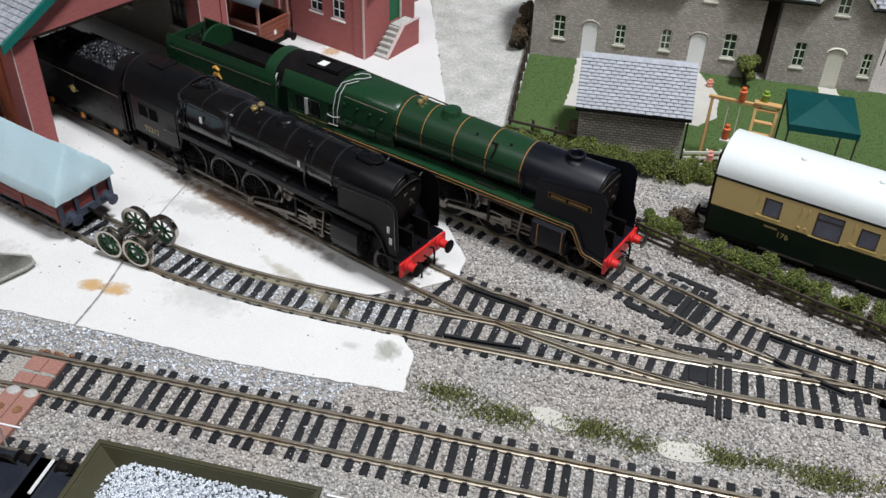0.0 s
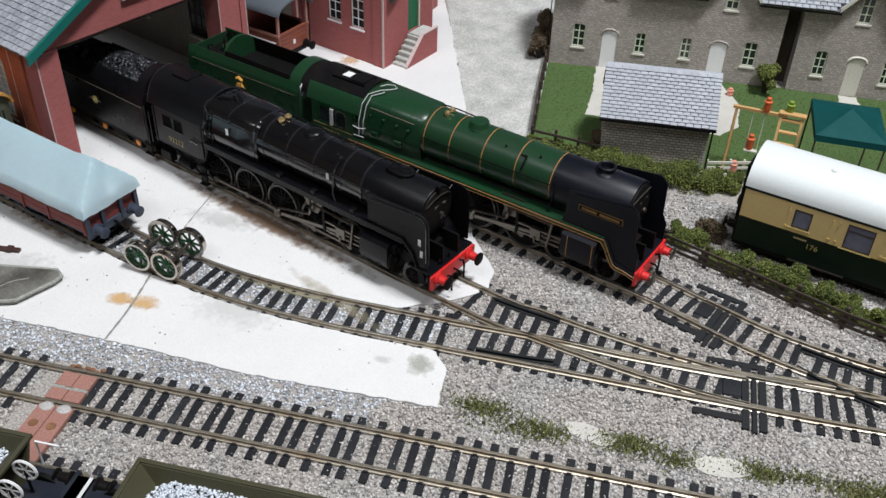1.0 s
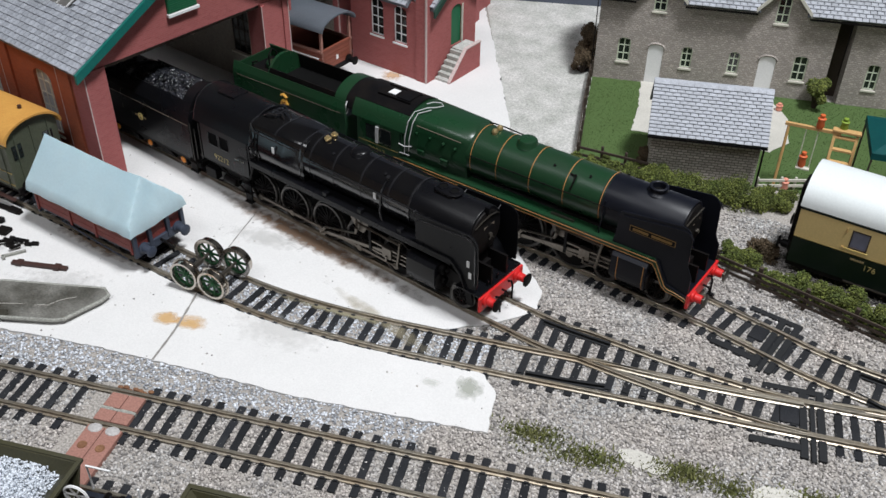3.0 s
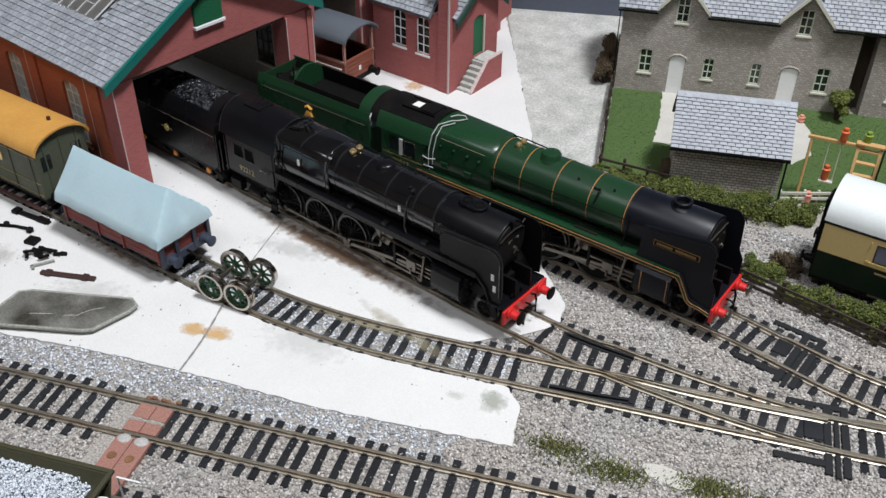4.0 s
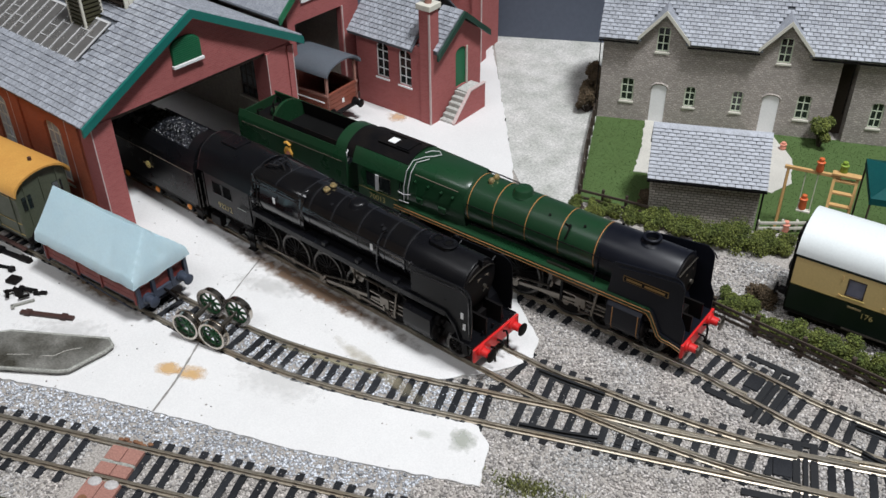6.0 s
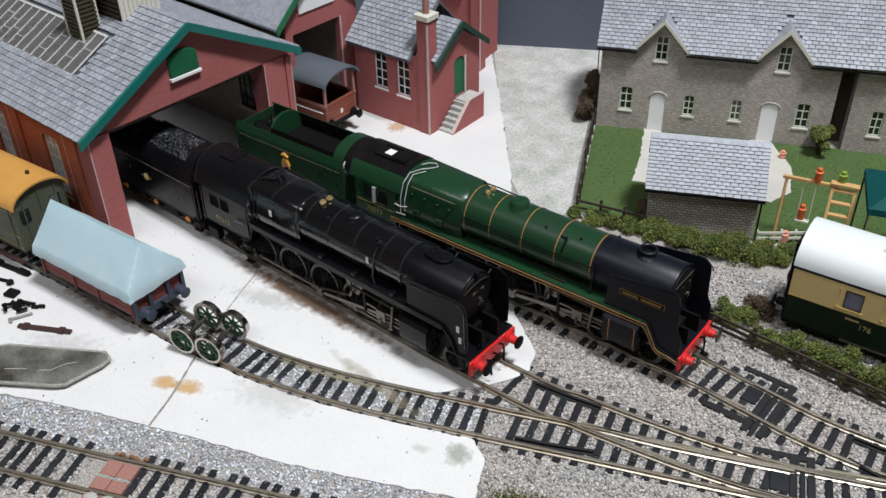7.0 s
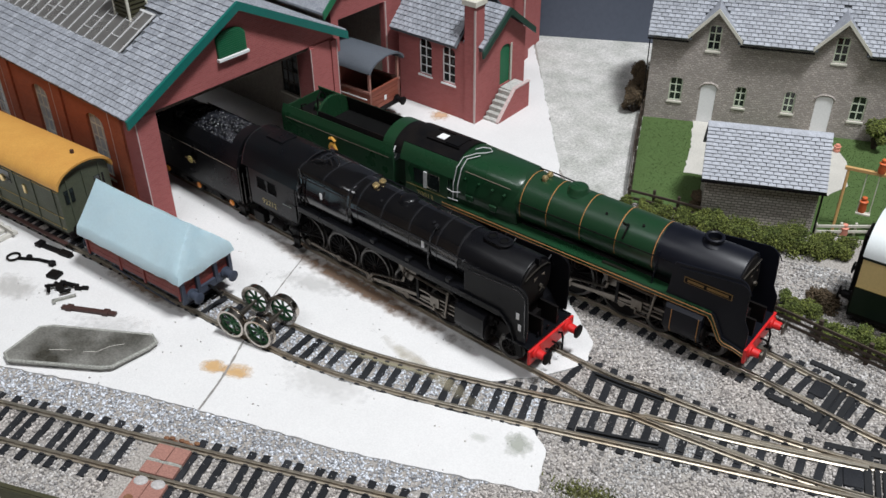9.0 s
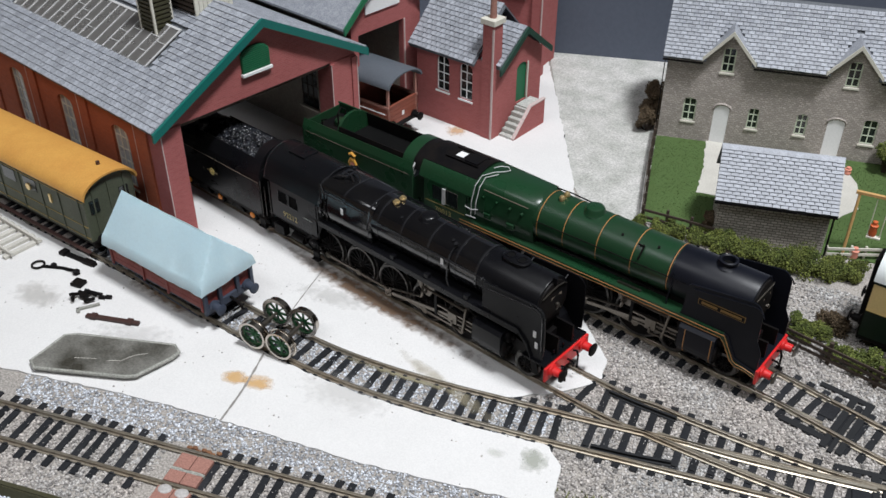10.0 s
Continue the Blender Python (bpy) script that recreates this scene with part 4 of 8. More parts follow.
    for x in dorm:
        dm = new("dormer")
        dm.parent = root
        for s in (-1, 1):
            bm = B()
            back = 30.0
            e, r = Vector((x + s * 15.5, -3.5, E - 0.5)), Vector((x, -3.5, 76.0))
            pts = [(e.x, e.z), (r.x, r.z), (r.x, r.z - 1.3), (e.x, e.z - 1.3)]
            prism(bm, pts, "y", -3.0, back)
            part("dormer_roof", bm, M["slate"], dm)
            bm = B()
            prism(bm, [(e.x + s * 0.6, e.z + 0.2), (r.x, r.z + 0.7), (r.x, r.z - 2.0), (e.x + s * 0.6, e.z - 2.4)], "y", -4.2, -3.03)
            part("bargeboard", bm, M["trim_stone"], dm, "cream painted bargeboard")
    for u in (-3.0, 147.3, 215.5):
        bm = B()
        cyl(bm, (u + 1.5, -4.6, E - 3.4), (u + 1.5, -1, 20 if u > 0 else 2), 0.35, seg=6)
        part("downpipe", bm, M["matt_black"], root)
    ends = [-3.0] + [q for x in dorm for q in (x - 15, x + 15)] + [216.5]
    for a, b in zip(ends[::2], ends[1::2]):
        bm = B()
        box(bm, a, b, -5.2, -4.2, E - 3.9, E - 3.0)
        part("gutter", bm, M["matt_black"], root)
    return root


cottage()


def stone_hut():
    root = thing("stone_hut", -9.3, 147.0, 0, 27, "small grey stone outhouse with pale slate roof", "outhouse")
    L, D, E, R = 57.0, 34.0, 28.0, 50.0
    for y, mat in ((0, "hut_stone"), (D - 1.5, "hut_stone")):
        bm = B()
        box(bm, 0, L, y, y + 1.5, 0, E)
        part("wall", bm, M[mat], root)
    for x in (0.0, L - 1.5):
        bm = B()
        prism(bm, [(1.5, 0), (1.5, E), (D / 2, R - 1), (D - 1.5, E), (D - 1.5, 0)], "x", x, x + 1.5)
        part("wall", bm, M["hut_stone"], root)
    bm = B()
    prism(bm, [(-4.5, E), (D / 2, R), (D + 4.5, E), (D + 4.5, E - 1.2), (D / 2, R - 1.3), (-4.5, E - 1.2)], "x", -2.5, L + 2.5)
    part("roof", bm, M["underslate"], root)
    sl = Vector((0, D / 2 + 4.5, R - E))
    slates(root, (-2.5, -4.8, E + 0.1), (1, 0, 0), sl, 15, 15, 4.13, 2.02, M["pale_slate"], M["slate_rest"])
    slates(root, (L + 2.5, D + 4.8, E + 0.1), (-1, 0, 0), Vector((0, -sl.y, sl.z)), 15, 15, 4.13, 2.02, M["pale_slate"], M["slate_rest"])
    bm = B()
    prism(bm, [(D / 2 - 2.2, R - 0.9), (D / 2, R + 1.1), (D / 2 + 2.2, R - 0.9), (D / 2, R + 0.2)], "x", -2.6, L + 2.6)
    part("ridge_tile", bm, M["pale_slate"], root)
    bm = B()
    box(bm, L + 0.3, L + 1.2, -5.2, -4.4, 0, E - 1.5)
    part("downpipe", bm, M["matt_black"], root)
    bm = B()
    box(bm, -2.5, L + 2.5, -5.6, -4.9, E - 1.4, E - 0.6)
    part("gutter", bm, M["matt_black"], root)


stone_hut()


def engine_shed():
    root = thing("engine_shed", -223, 18, 0, 0, "red brick engine shed with slate roof and open doorway", "engine shed")
    E, R, W, L = 70.5, 108.0, 68.0, 300.0
    front = Matrix.Rotation(radians(90), 4, "Z")
    # gable end, seen along +x: u runs along y
    bm = B()
    th = 12.0
    for u0, u1 in ((-W, -55.5), (48.5, W)):
        box(bm, u0, u1, 0, th, 0, 67)
    prism(bm, [(-W, 67), (W, 67), (W, E), (0, R - 1.5), (-W, E)], "y", 0.6, th - 4)
    bm.transform(front)
    part("gable_wall", bm, M["brick"], root)
    for u0, u1 in ((-W - 0.6, -64.5), (48.2, 51.0), (64.5, W + 0.6)):
        bm = B()
        box(bm, u0, u1, -1.0, 0.2, 0, 66)
        bm.transform(front)
        part("pilaster", bm, M["brick"], root)
    for u in (-W - 0.62, 48.1, W + 0.3):
        bm = B()
        box(bm, u, u + 0.5, -1.25, -0.9, 0, 66)
        bm.transform(front)
        part("corner_edge", bm, M["corner_line"], root)
    bm = B()
    box(bm, -55.5, 48.5, 1.5, 9, 65, 69.5)
    bm.transform(front)
    part("lintel", bm, M["wood"], root)
    # side walls with windows between shallow piers
    for y, face in ((-W, 1), (W, -1)):
        m = Matrix.Translation((0, y, 0)) if face == 1 else Matrix.Translation((0, y, 0)) @ Matrix.Diagonal((1, -1, 1, 1))
        holes = [(-49.0 - 56 * k, -33.0 - 56 * k, 20.0, 57.0) for k in range(5)]
        bm = B()
        wall(bm, -L, -12, 0, E, 3.0, holes)
        for a, b, c, d in holes:
            arch_fill(bm, a, b, d, 4.0, 3.0)
        bm.transform(m)
        part("side_wall", bm, M["orange_brick"] if face == 1 else M["inside"], root)
        if face == 1:
            bm = B()
            box(bm, -12, -0.5, 0.02, 3, 0, E)
            bm.transform(m)
            part("side_wall", bm, M["orange_brick"], root)
        for k in range(6):
            x = -14 - 56 * k
            bm = B()
            box(bm, x - 9.5, x - 0.5 + (2 if k == 0 else 0), -1.2, 0.1, 0, 66)
            bm.transform(m)
            part("pier", bm, M["orange_brick"], root)
            bm = B()
            box(bm, x - 9.9, x - 9.4, -1.3, -0.2, 0, 66)
            bm.transform(m)
            part("corner_edge", bm, M["corner_line"], root)
        for h in holes:
            sash(root, *h, m if face == 1 else Matrix.Translation((0, y - 4, 0)), 3, 5, True, M["trim_stone"] if face == 1 else M["wood"], M["trim_stone"], M["shed_pane"] if face == 1 else M["pane"], 1.6)
    bm = B()
    box(bm, -L, -L + 2, -W + 3, W - 3, 0, E)
    prism(bm, [(-W, E), (0, R - 2), (W, E)], "x", -L, -L + 2)
    part("back_wall", bm, M["inside"], root)
    bm = B()
    box(bm, -L + 2, -14, -W + 3.1, -W + 3.6, 0, E)
    part("lining", bm, M["inside"], root)
    # roof: the near slope is cut open for the rooflight
    sl = Vector((0, W + 6, R - E + 1))
    v = sl.normalized()
    frame_m = Matrix.Translation((0, -W - 6, E - 1)) @ Matrix(((1, 0, 0), (0, v.y, -v.z), (0, v.z, v.y))).to_4x4()
    x0, x1, y0, y1 = -178.0, -38.5, 31.0, 58.0
    bm = B()
    wall(bm, -L, 3.5, 0, sl.length, 1.6, [(x0, x1, y0, y1)])
    bm.transform(frame_m @ Matrix(((1, 0, 0, 0), (0, 0, 1, 0), (0, -1, 0, 0), (0, 0, 0, 1))))
    part("roof", bm, M["underslate"], root)
    bm = B()
    prism(bm, [(0, R), (W + 6, E - 1), (W + 6, E - 3), (0, R - 2.2)], "x", -L, 3.5)
    part("roof", bm, M["underslate"], root)
    slates(root, (3.5, -W - 6.3, E - 0.6), (-1, 0, 0), sl, 24, 60, 4.0, 3.45, M["slate"], M["slate_rest"], 300, lambda x, y: 3.5 - x1 - 3 < x < 3.5 - x0 + 3 and y0 - 3.4 < y < y1 + 1)
    slates(root, (3.5 - 240, W + 6.3, E - 0.6), (1, 0, 0), Vector((0, -sl.y, sl.z)), 24, 60, 4.0, 3.45, M["slate"], M["slate_rest"], 0)
    for s in (-1, 1):
        bm = B()
        prism(bm, [(s * (W + 6.6), E - 0.4), (0, R + 1.4), (0, R - 3.4), (s * (W + 6.6), E - 5.2)], "x", 3.55, 5.2)
        part("bargeboard", bm, M["teal"], root, "teal green painted bargeboard")
    # louvre in the gable
    lv = new("louvre")
    lv.parent = root
    bm = B()
    arch = [(-16.5, 81), (2.0, 81), (2.0, 90.5)] + [(-7.25 + 9.25 * math.cos(a), 90.5 + 4.5 * math.sin(a)) for a in [math.pi * k / 10 for k in range(11)]] + [(-16.5, 90.5)]
    prism(bm, [(p[0] + 3, p[1]) for p in arch[:3] + arch[4:-2] + arch[-1:]], "y", -0.8, 0.5)
    bm.transform(front)
    part("louvre_board", bm, M["door_green"], lv)
    for k in range(11):
        bm = B()
        z = 81.8 + k * 1.15
        inset = 0 if z < 90.5 else (z - 90.5) * 1.2
        box(bm, -13.2 + inset, 4.7 - inset, -1.3, -0.75, z, z + 0.7)
        bm.transform(front)
        part("slat", bm, M["door_green"], lv)
    bm = B()
    box(bm, -14.2, 5.8, -2.0, 0.4, 79.3, 80.95, 0.2)
    bm.transform(front)
    part("sill", bm, M["white"], lv)
    # rooflight on the near slope
    rl = new("rooflight")
    rl.parent = root
    bm = B()
    box(bm, x0, x1, y0, y1, 1.2, 1.6)
    bm.transform(frame_m)
    part("glazing", bm, M["roof_glass"], rl).visible_shadow = False
    bars = [(x0 - 1, x1 + 1, y1, y1 + 1.4), (x0 - 1, x0, y0, y1), (x1, x1 + 1, y0, y1)]
    bars += [(x0 + (x1 - x0) * k / 17 - 0.25, x0 + (x1 - x0) * k / 17 + 0.25, y0, y1) for k in range(1, 17)]
    for k in range(17):
        for q in (0.33, 0.62):
            if rnd.random() < 0.6:
                a = x0 + (x1 - x0) * k / 17
                yy = y0 + (y1 - y0) * (q + rnd.uniform(-0.12, 0.12))
                bars.append((a, a + (x1 - x0) / 17, yy, yy + 0.45))
    for a, b, c, d in bars:
        bm = B()
        box(bm, a, b, c, d, 1.45, 2.0)
        bm.transform(frame_m)
        part("glazing_bar", bm, M["bar_white"], rl)
    # ridge ventilators
    x, y, z = -58.0, -24.0, 88.0
    vt = new("ventilator")
    vt.parent = root
    bm = B()
    box(bm, x - 6.5, x + 6.5, y - 5, y + 6, z, 124)
    part("ventilator_body", bm, M["wood"], vt)
    for k in range(11):
        bm = B()
        box(bm, x - 6.2, x + 6.2, y - 5.9, y - 4.9, z + 3 + k * 2.4, z + 4.4 + k * 2.4)
        part("slat", bm, M["olive"], vt)
        bm = B()
        box(bm, x + 6.4, x + 7.4, y - 4.6, y + 5.6, z + 7 + k * 2.4, z + 8.4 + k * 2.4)
        part("slat", bm, M["olive"], vt)
    for xx, yy in ((x - 6.6, y - 5.2), (x + 6.8, y - 5.2), (x + 6.8, y + 6)):
        bm = B()
        box(bm, xx - 0.6, xx + 0.6, yy - 0.9, yy + 0.3, z + 1, 124)
        part("post", bm, M["trim_stone"], vt)
    # louvred lantern along the ridge, with a boarded cream end
    lt = new("ridge_lantern")
    lt.parent = root
    bm = B()
    box(bm, -150, -37.5, -11.5, 11.5, 97, 121)
    part("lantern_body", bm, M["soot"], lt)
    for k in range(8):
        bm = B()
        box(bm, -150, -38.5, -12.6, -11.4, 99 + k * 2.8, 100.5 + k * 2.8)
        part("slat", bm, M["wood"], lt)
    for k in range(9):
        bm = B()
        box(bm, -37.45, -36.5, -12.4 + k * 2.75, -9.9 + k * 2.75, 95.5, 121)
        part("end_board", bm, M["trim_stone"], lt)
    bm = B()
    prism(bm, [(-14, 120), (0, 128), (14, 120), (14, 119), (0, 126.6), (-14, 119)], "x", -152, -35)
    part("lantern_roof", bm, M["slate_rest"], lt)
    bm = B()
    box(bm, -L, 4, -0.9, 0.9, R - 0.3, R + 1.5, 0.3)
    part("ridge_tile", bm, M["slate"], root)


engine_shed()


def red_office():
    root = thing("red_office", -172, 153.5, 0, 2, "red brick office with slate roof, chimney and steps", "house")
    L, D, E, R = 62.0, 56.0, 50.5, 66.0
    wins = [(-45.0, -34.5, 23.5, 48.0), (-26.0, -15.5, 22.8, 47.5)]
    bm = B()
    wall(bm, -L, 0, 0, E + 2, 2.5, wins)
    for a, b, c, d in wins:
        arch_fill(bm, a, b, d, 4, 2.5)
    part("wall", bm, M["brick"], root)
    side = Matrix.Rotation(radians(90), 4, "Z")
    door = (26.5, 38.0, 17.0, 44.0)
    bm = B()
    wall(bm, 2.5, 30 + 24, 0, E - 2, 2.5, [door])
    arch_fill(bm, door[0], door[1], door[3], 4, 2.5)
    prism(bm, [(2.5, E - 2), (54, E - 2), (30, R - 1)], "y", 0, 2.5)
    bm.transform(side)
    part("wall", bm, M["brick"], root)
    bm = B()
    box(bm, -L, -2.6, 52, 54, 0, E)
    part("wall", bm, M["brick"], root)
    for h in wins:
        sash(root, *h, Matrix(), 2, 4, True, M["white"], M["white"])
    dr = new("door")
    dr.parent = root
    bm = B()
    box(bm, *door[:2], 1.0, 1.8, *door[2:])
    bm.transform(side)
    part("leaf", bm, M["door_green"], dr)
    bm = B()
    box(bm, door[1] - 0.2, door[1] + 1.0, -0.5, 0.4, 17, 43)
    bm.transform(side)
    part("door_frame", bm, M["trim_stone"], dr)
    # roof: main slope towards the yard, gable over the door
    bm = B()
    prism(bm, [(-3.5, E), (28, 80), (57, E), (57, E - 1.2), (28, 78.6), (-3.5, E - 1.2)], "x", -L - 4, -12)
    part("roof", bm, M["underslate"], root)
    slates(root, (-L - 4, -3.8, E + 0.4), (1, 0, 0), (0, 31.5, 30), 13, 14, 3.8, 3.3, M["slate"], M["slate_rest"])
    bm = B()
    prism(bm, [(3, E), (30, 69), (57, E - 1), (57, E - 2.4), (30, 67.6), (3, E - 1.4)], "x", -12, 4)
    part("roof", bm, M["underslate"], root)
    slates(root, (-12, 3, E + 0.6), (1, 0, 0), (0, 27, 19), 10, 4, 4.0, 3.2, M["slate"], M["slate_rest"])
    for s, y0, z0 in ((-1, 2.0, E - 1.0), (1, 58.0, E - 2.0)):
        bm = B()
        prism(bm, [(y0, z0), (30, 69.8), (30, 65.5), (y0, z0 - 4)], "x", 4.05, 5.6)
        part("bargeboard", bm, M["dark_green"], root)
    # corner chimney
    ch = new("chimney")
    ch.parent = root
    bm = B()
    box(bm, -7.5, 0.8, -0.8, 8.2, 0.2, 78)
    part("chimney_shaft", bm, M["brick"], ch)
    bm = B()
    box(bm, -0.1, 1.1, -1.1, -0.3, 0.2, 76)
    part("corner_edge", bm, M["corner_line"], ch)
    bm = B()
    box(bm, -8.8, 2.1, -2.1, 9.5, 78, 81.5, 0.3)
    part("cap", bm, M["trim_stone"], ch)
    bm = B()
    cyl(bm, (-3.3, 3.6, 81), (-3.3, 3.6, 96), 2.2, 1.8)
    part("chimney_pot", bm, M["terracotta"], ch)
    # steps up to the door
    st = new("steps")
    st.parent = root
    for k in range(6):
        bm = B()
        box(bm, 1.0, 11.0, 8 + k * 3.2, 26, k * 2.7, (k + 1) * 2.7 + 0.02 * k, 0.1)
        part("step", bm, M["concrete"], st)
    bm = B()
    box(bm, 1.0, 11.0, 26, 42, 0.2, 17)
    part("landing", bm, M["concrete"], st)
    bm = B()
    prism(bm, [(8, 0), (8, 1.5), (26, 18.5), (42, 18.5), (42, 0)], "x", 11.0, 12.8)
    part("side_wall", bm, M["brick"], st)
    bm = B()
    prism(bm, [(8, 1.5), (8, 2.2), (26, 19.3), (42.3, 19.3), (42.3, 18.52), (26, 18.52)], "x", 10.8, 13.2)
    part("coping", bm, M["corner_line"], st)


red_office()


def goods_shed():
    root = thing("goods_shed", -243, 100, 0, 0, "red brick shed with slate roof behind the brake van", "shed")
    side = Matrix.Rotation(radians(90), 4, "Z")
    bm = B()
    wall(bm, 2, 64, 0, 84, 4, [(8, 48, 0, 66)])
    prism(bm, [(2, 84), (55, 84), (55, 86), (29, 104)], "y", 0, 4)
    bm.transform(side)
    part("wall", bm, M["brick"], root)
    for u in (48.5,):
        bm = B()
        box(bm, u, u + 0.9, -0.6, 0.2, 0, 66)
        bm.transform(side)
        part("corner_edge", bm, M["corner_line"], root)
    bm = B()
    box(bm, -180, -4, 53, 55, 0, 84)
    box(bm, -180, -4, 2, 4, 0, 70)
    box(bm, -180, -178, 4, 53, 0, 84)
    part("wall", bm, M["inside"], root)
    bm = B()
    prism(bm, [(-8, 76), (29, 108), (66, 76), (66, 74.5), (29, 106), (-8, 74.5)], "x", -180, 5)
    part("roof", bm, M["slate_rest"], root)
    bm = B()
    prism(bm, [(-8.5, 76.5), (29, 109), (29, 105), (-8.5, 72)], "x", 5.05, 6.4)
    part("bargeboard", bm, M["door_green"], root)
    bm = B()
    box(bm, 0.3, 1.2, 14, 44, 78, 92)
    part("window", bm, M["white"], root)


goods_shed()


def far_house():
    root = thing("red_house", -212, 250, 0, 12, "red brick house end with slate roof and tall chimney", "house")
    bm = B()
    box(bm, -70, 0, 0, 40, 0, 62)
    prism(bm, [(0, 62), (40, 62), (20, 80)], "x", -70, 0)
    part("wall", bm, M["brick"], root)
    bm = B()
    prism(bm, [(-4, 60), (20, 83), (44, 60), (44, 58.5), (20, 81), (-4, 58.5)], "x", -72, -6)
    part("roof", bm, M["slate_rest"], root)
    bm = B()
    box(bm, -2, 6, -2, 7, 0.2, 104, 0.2)
    part("chimney", bm, M["brick"], root)
    bm = B()
    box(bm, 5.5, 6.3, -2.4, -1.6, 0.2, 102)
    part("corner_edge", bm, M["corner_line"], root)


far_house()

# ---- locomotives ----
def lettering(text, size, mat, parent, m, name="number"):
    """Letters in the built-in font, turned into a mesh; m in millimetres."""
    cu = bpy.data.curves.new(name, "FONT")
    cu.body, cu.size, cu.extrude, cu.align_x = text, size, 0.06, "CENTER"
    tmp = new("lettering", cu)
    me = bpy.data.meshes.new_from_object(tmp.evaluated_get(bpy.context.evaluated_depsgraph_get()))
    bpy.data.objects.remove(tmp)
    me.transform(Matrix.Scale(MM, 4) @ m)
    me.materials.clear()
    me.materials.append(mat)
    ob = new(name, me)
    ob.parent = parent
    return ob


def upright(x, y, z):
    """The frame of a side wall that faces -y."""
    return pose(x, y, z, 90, 0, 0)


def lathe(bm, profile, c, axis="y", seg=28):
    """A profile of (radius, along) turned about an axis through c."""
    rows = []
    for r, s in profile:
        row = []
        for k in range(seg):
            a, b = r * math.cos(k * math.tau / seg), r * math.sin(k * math.tau / seg)
            row.append(bm.verts.new(Vector(c) + Vector({"x": (s, a, b), "y": (a, s, b), "z": (a, b, s)}[axis])))
        rows.append(row)
    for p, q in zip(rows, rows[1:]):
        for k in range(seg):
            bm.faces.new((p[k], p[(k + 1) % seg], q[(k + 1) % seg], q[k]))
    bm.faces.new(rows[0])
    bm.faces.new(rows[-1][::-1])
    return bm


wheel_kit = {}


def wheel_web(bm, r0, r1, r2, spokes, w, th):
    """A spoked wheel centre in one piece: boss to r0, spokes of width w to r1, rim to r2, th thick along y."""
    def at(r, a):
        return bm.verts.new((r * math.cos(a), -th / 2, r * math.sin(a)))
    hub, rim, out, faces = [], [], [], []
    for k in range(spokes):
        a = k * math.tau / spokes
        for s in (-1, 1):
            hub.append(at(r0, a + s * w / (2 * r0)))
            rim.append(at(r1, a + s * w / (2 * r1)))
            out.append(at(r2, a + s * w / (2 * r1)))
        b = a + math.pi / spokes
        rim.append(at(r1, b))
        out.append(at(r2, b))
    faces.append(bm.faces.new(hub))
    n = len(rim)
    for i in range(n):
        faces.append(bm.faces.new((rim[i], rim[(i + 1) % n], out[(i + 1) % n], out[i])))
    for k in range(spokes):
        faces.append(bm.faces.new((hub[2 * k], hub[2 * k + 1], rim[3 * k + 1], rim[3 * k])))
    made = bmesh.ops.extrude_face_region(bm, geom=faces)["geom"]
    bmesh.ops.translate(bm, vec=(0, th, 0), verts=[g for g in made if isinstance(g, bmesh.types.BMVert)])
    return bm


def spoked_wheel(parent, x, y, z, r, side, spokes, tyre, centre, name="wheel", wide=1.0):
    """One wheel, its outer face towards side (-1 or 1 along y), as tyre, spoked centre, boss and counterweight."""
    key = (r, side, spokes, tyre, centre)
    wh = new(name)
    wh.parent = parent
    wh.matrix_basis = mm_pose(x, y, z)
    if key in wheel_kit:
        for nm, me in wheel_kit[key]:
            share(nm, me, wh, Matrix())
        return wh
    bm = B()
    o = side
    lip = 1.0 if r > 9 else 1.5 if wide == 1.0 else 1.1
    outer = [(r - lip, o * wide), (r, o * wide), (r + 0.02, -o * 0.6), (r + 0.75, -o * 0.75), (r + 0.75, -o * 1.2), (r - lip, -o * 1.2)]
    seg = 40
    vs = [[bm.verts.new((rr * math.cos(k * math.tau / seg), s, rr * math.sin(k * math.tau / seg))) for k in range(seg)] for rr, s in outer]
    for i in range(len(vs)):
        p, q = vs[i], vs[(i + 1) % len(vs)]
        for k in range(seg):
            bm.faces.new((p[k], p[(k + 1) % seg], q[(k + 1) % seg], q[k]))
    pieces = [part("tyre", bm, M[tyre], wh, smooth=True)]
    bm = B()
    wheel_web(bm, r * 0.2, r - lip - 0.6, r - lip + 0.05, spokes, 0.6 if r > 9 else 0.7, 0.9)
    pieces.append(part("wheel_centre", bm, M[centre], wh))
    bm = B()
    lathe(bm, [(r * 0.19, -o * 0.8), (r * 0.19, o * 0.7), (r * 0.15, o * 0.85), (r * 0.10, o * 0.9), (r * 0.09, o * 1.5)], (0, 0, 0), "y", 16)
    pieces.append(part("wheel_boss", bm, M[centre], wh, smooth=True))
    if r > 9:
        bm = B()
        a0 = [radians(-90 - 42 + 84 * k / 10) for k in range(11)]
        prism(bm, [((r - 1.1) * math.cos(a), (r - 1.1) * math.sin(a)) for a in a0] + [(r * 0.42, -r * 0.5), (-r * 0.42, -r * 0.5)], "y", -0.6, 0.6)
        pieces.append(part("counterweight", bm, M[centre], wh))
    wheel_kit[key] = [(p.name.split(".")[0], p.data) for p in pieces]
    return wh


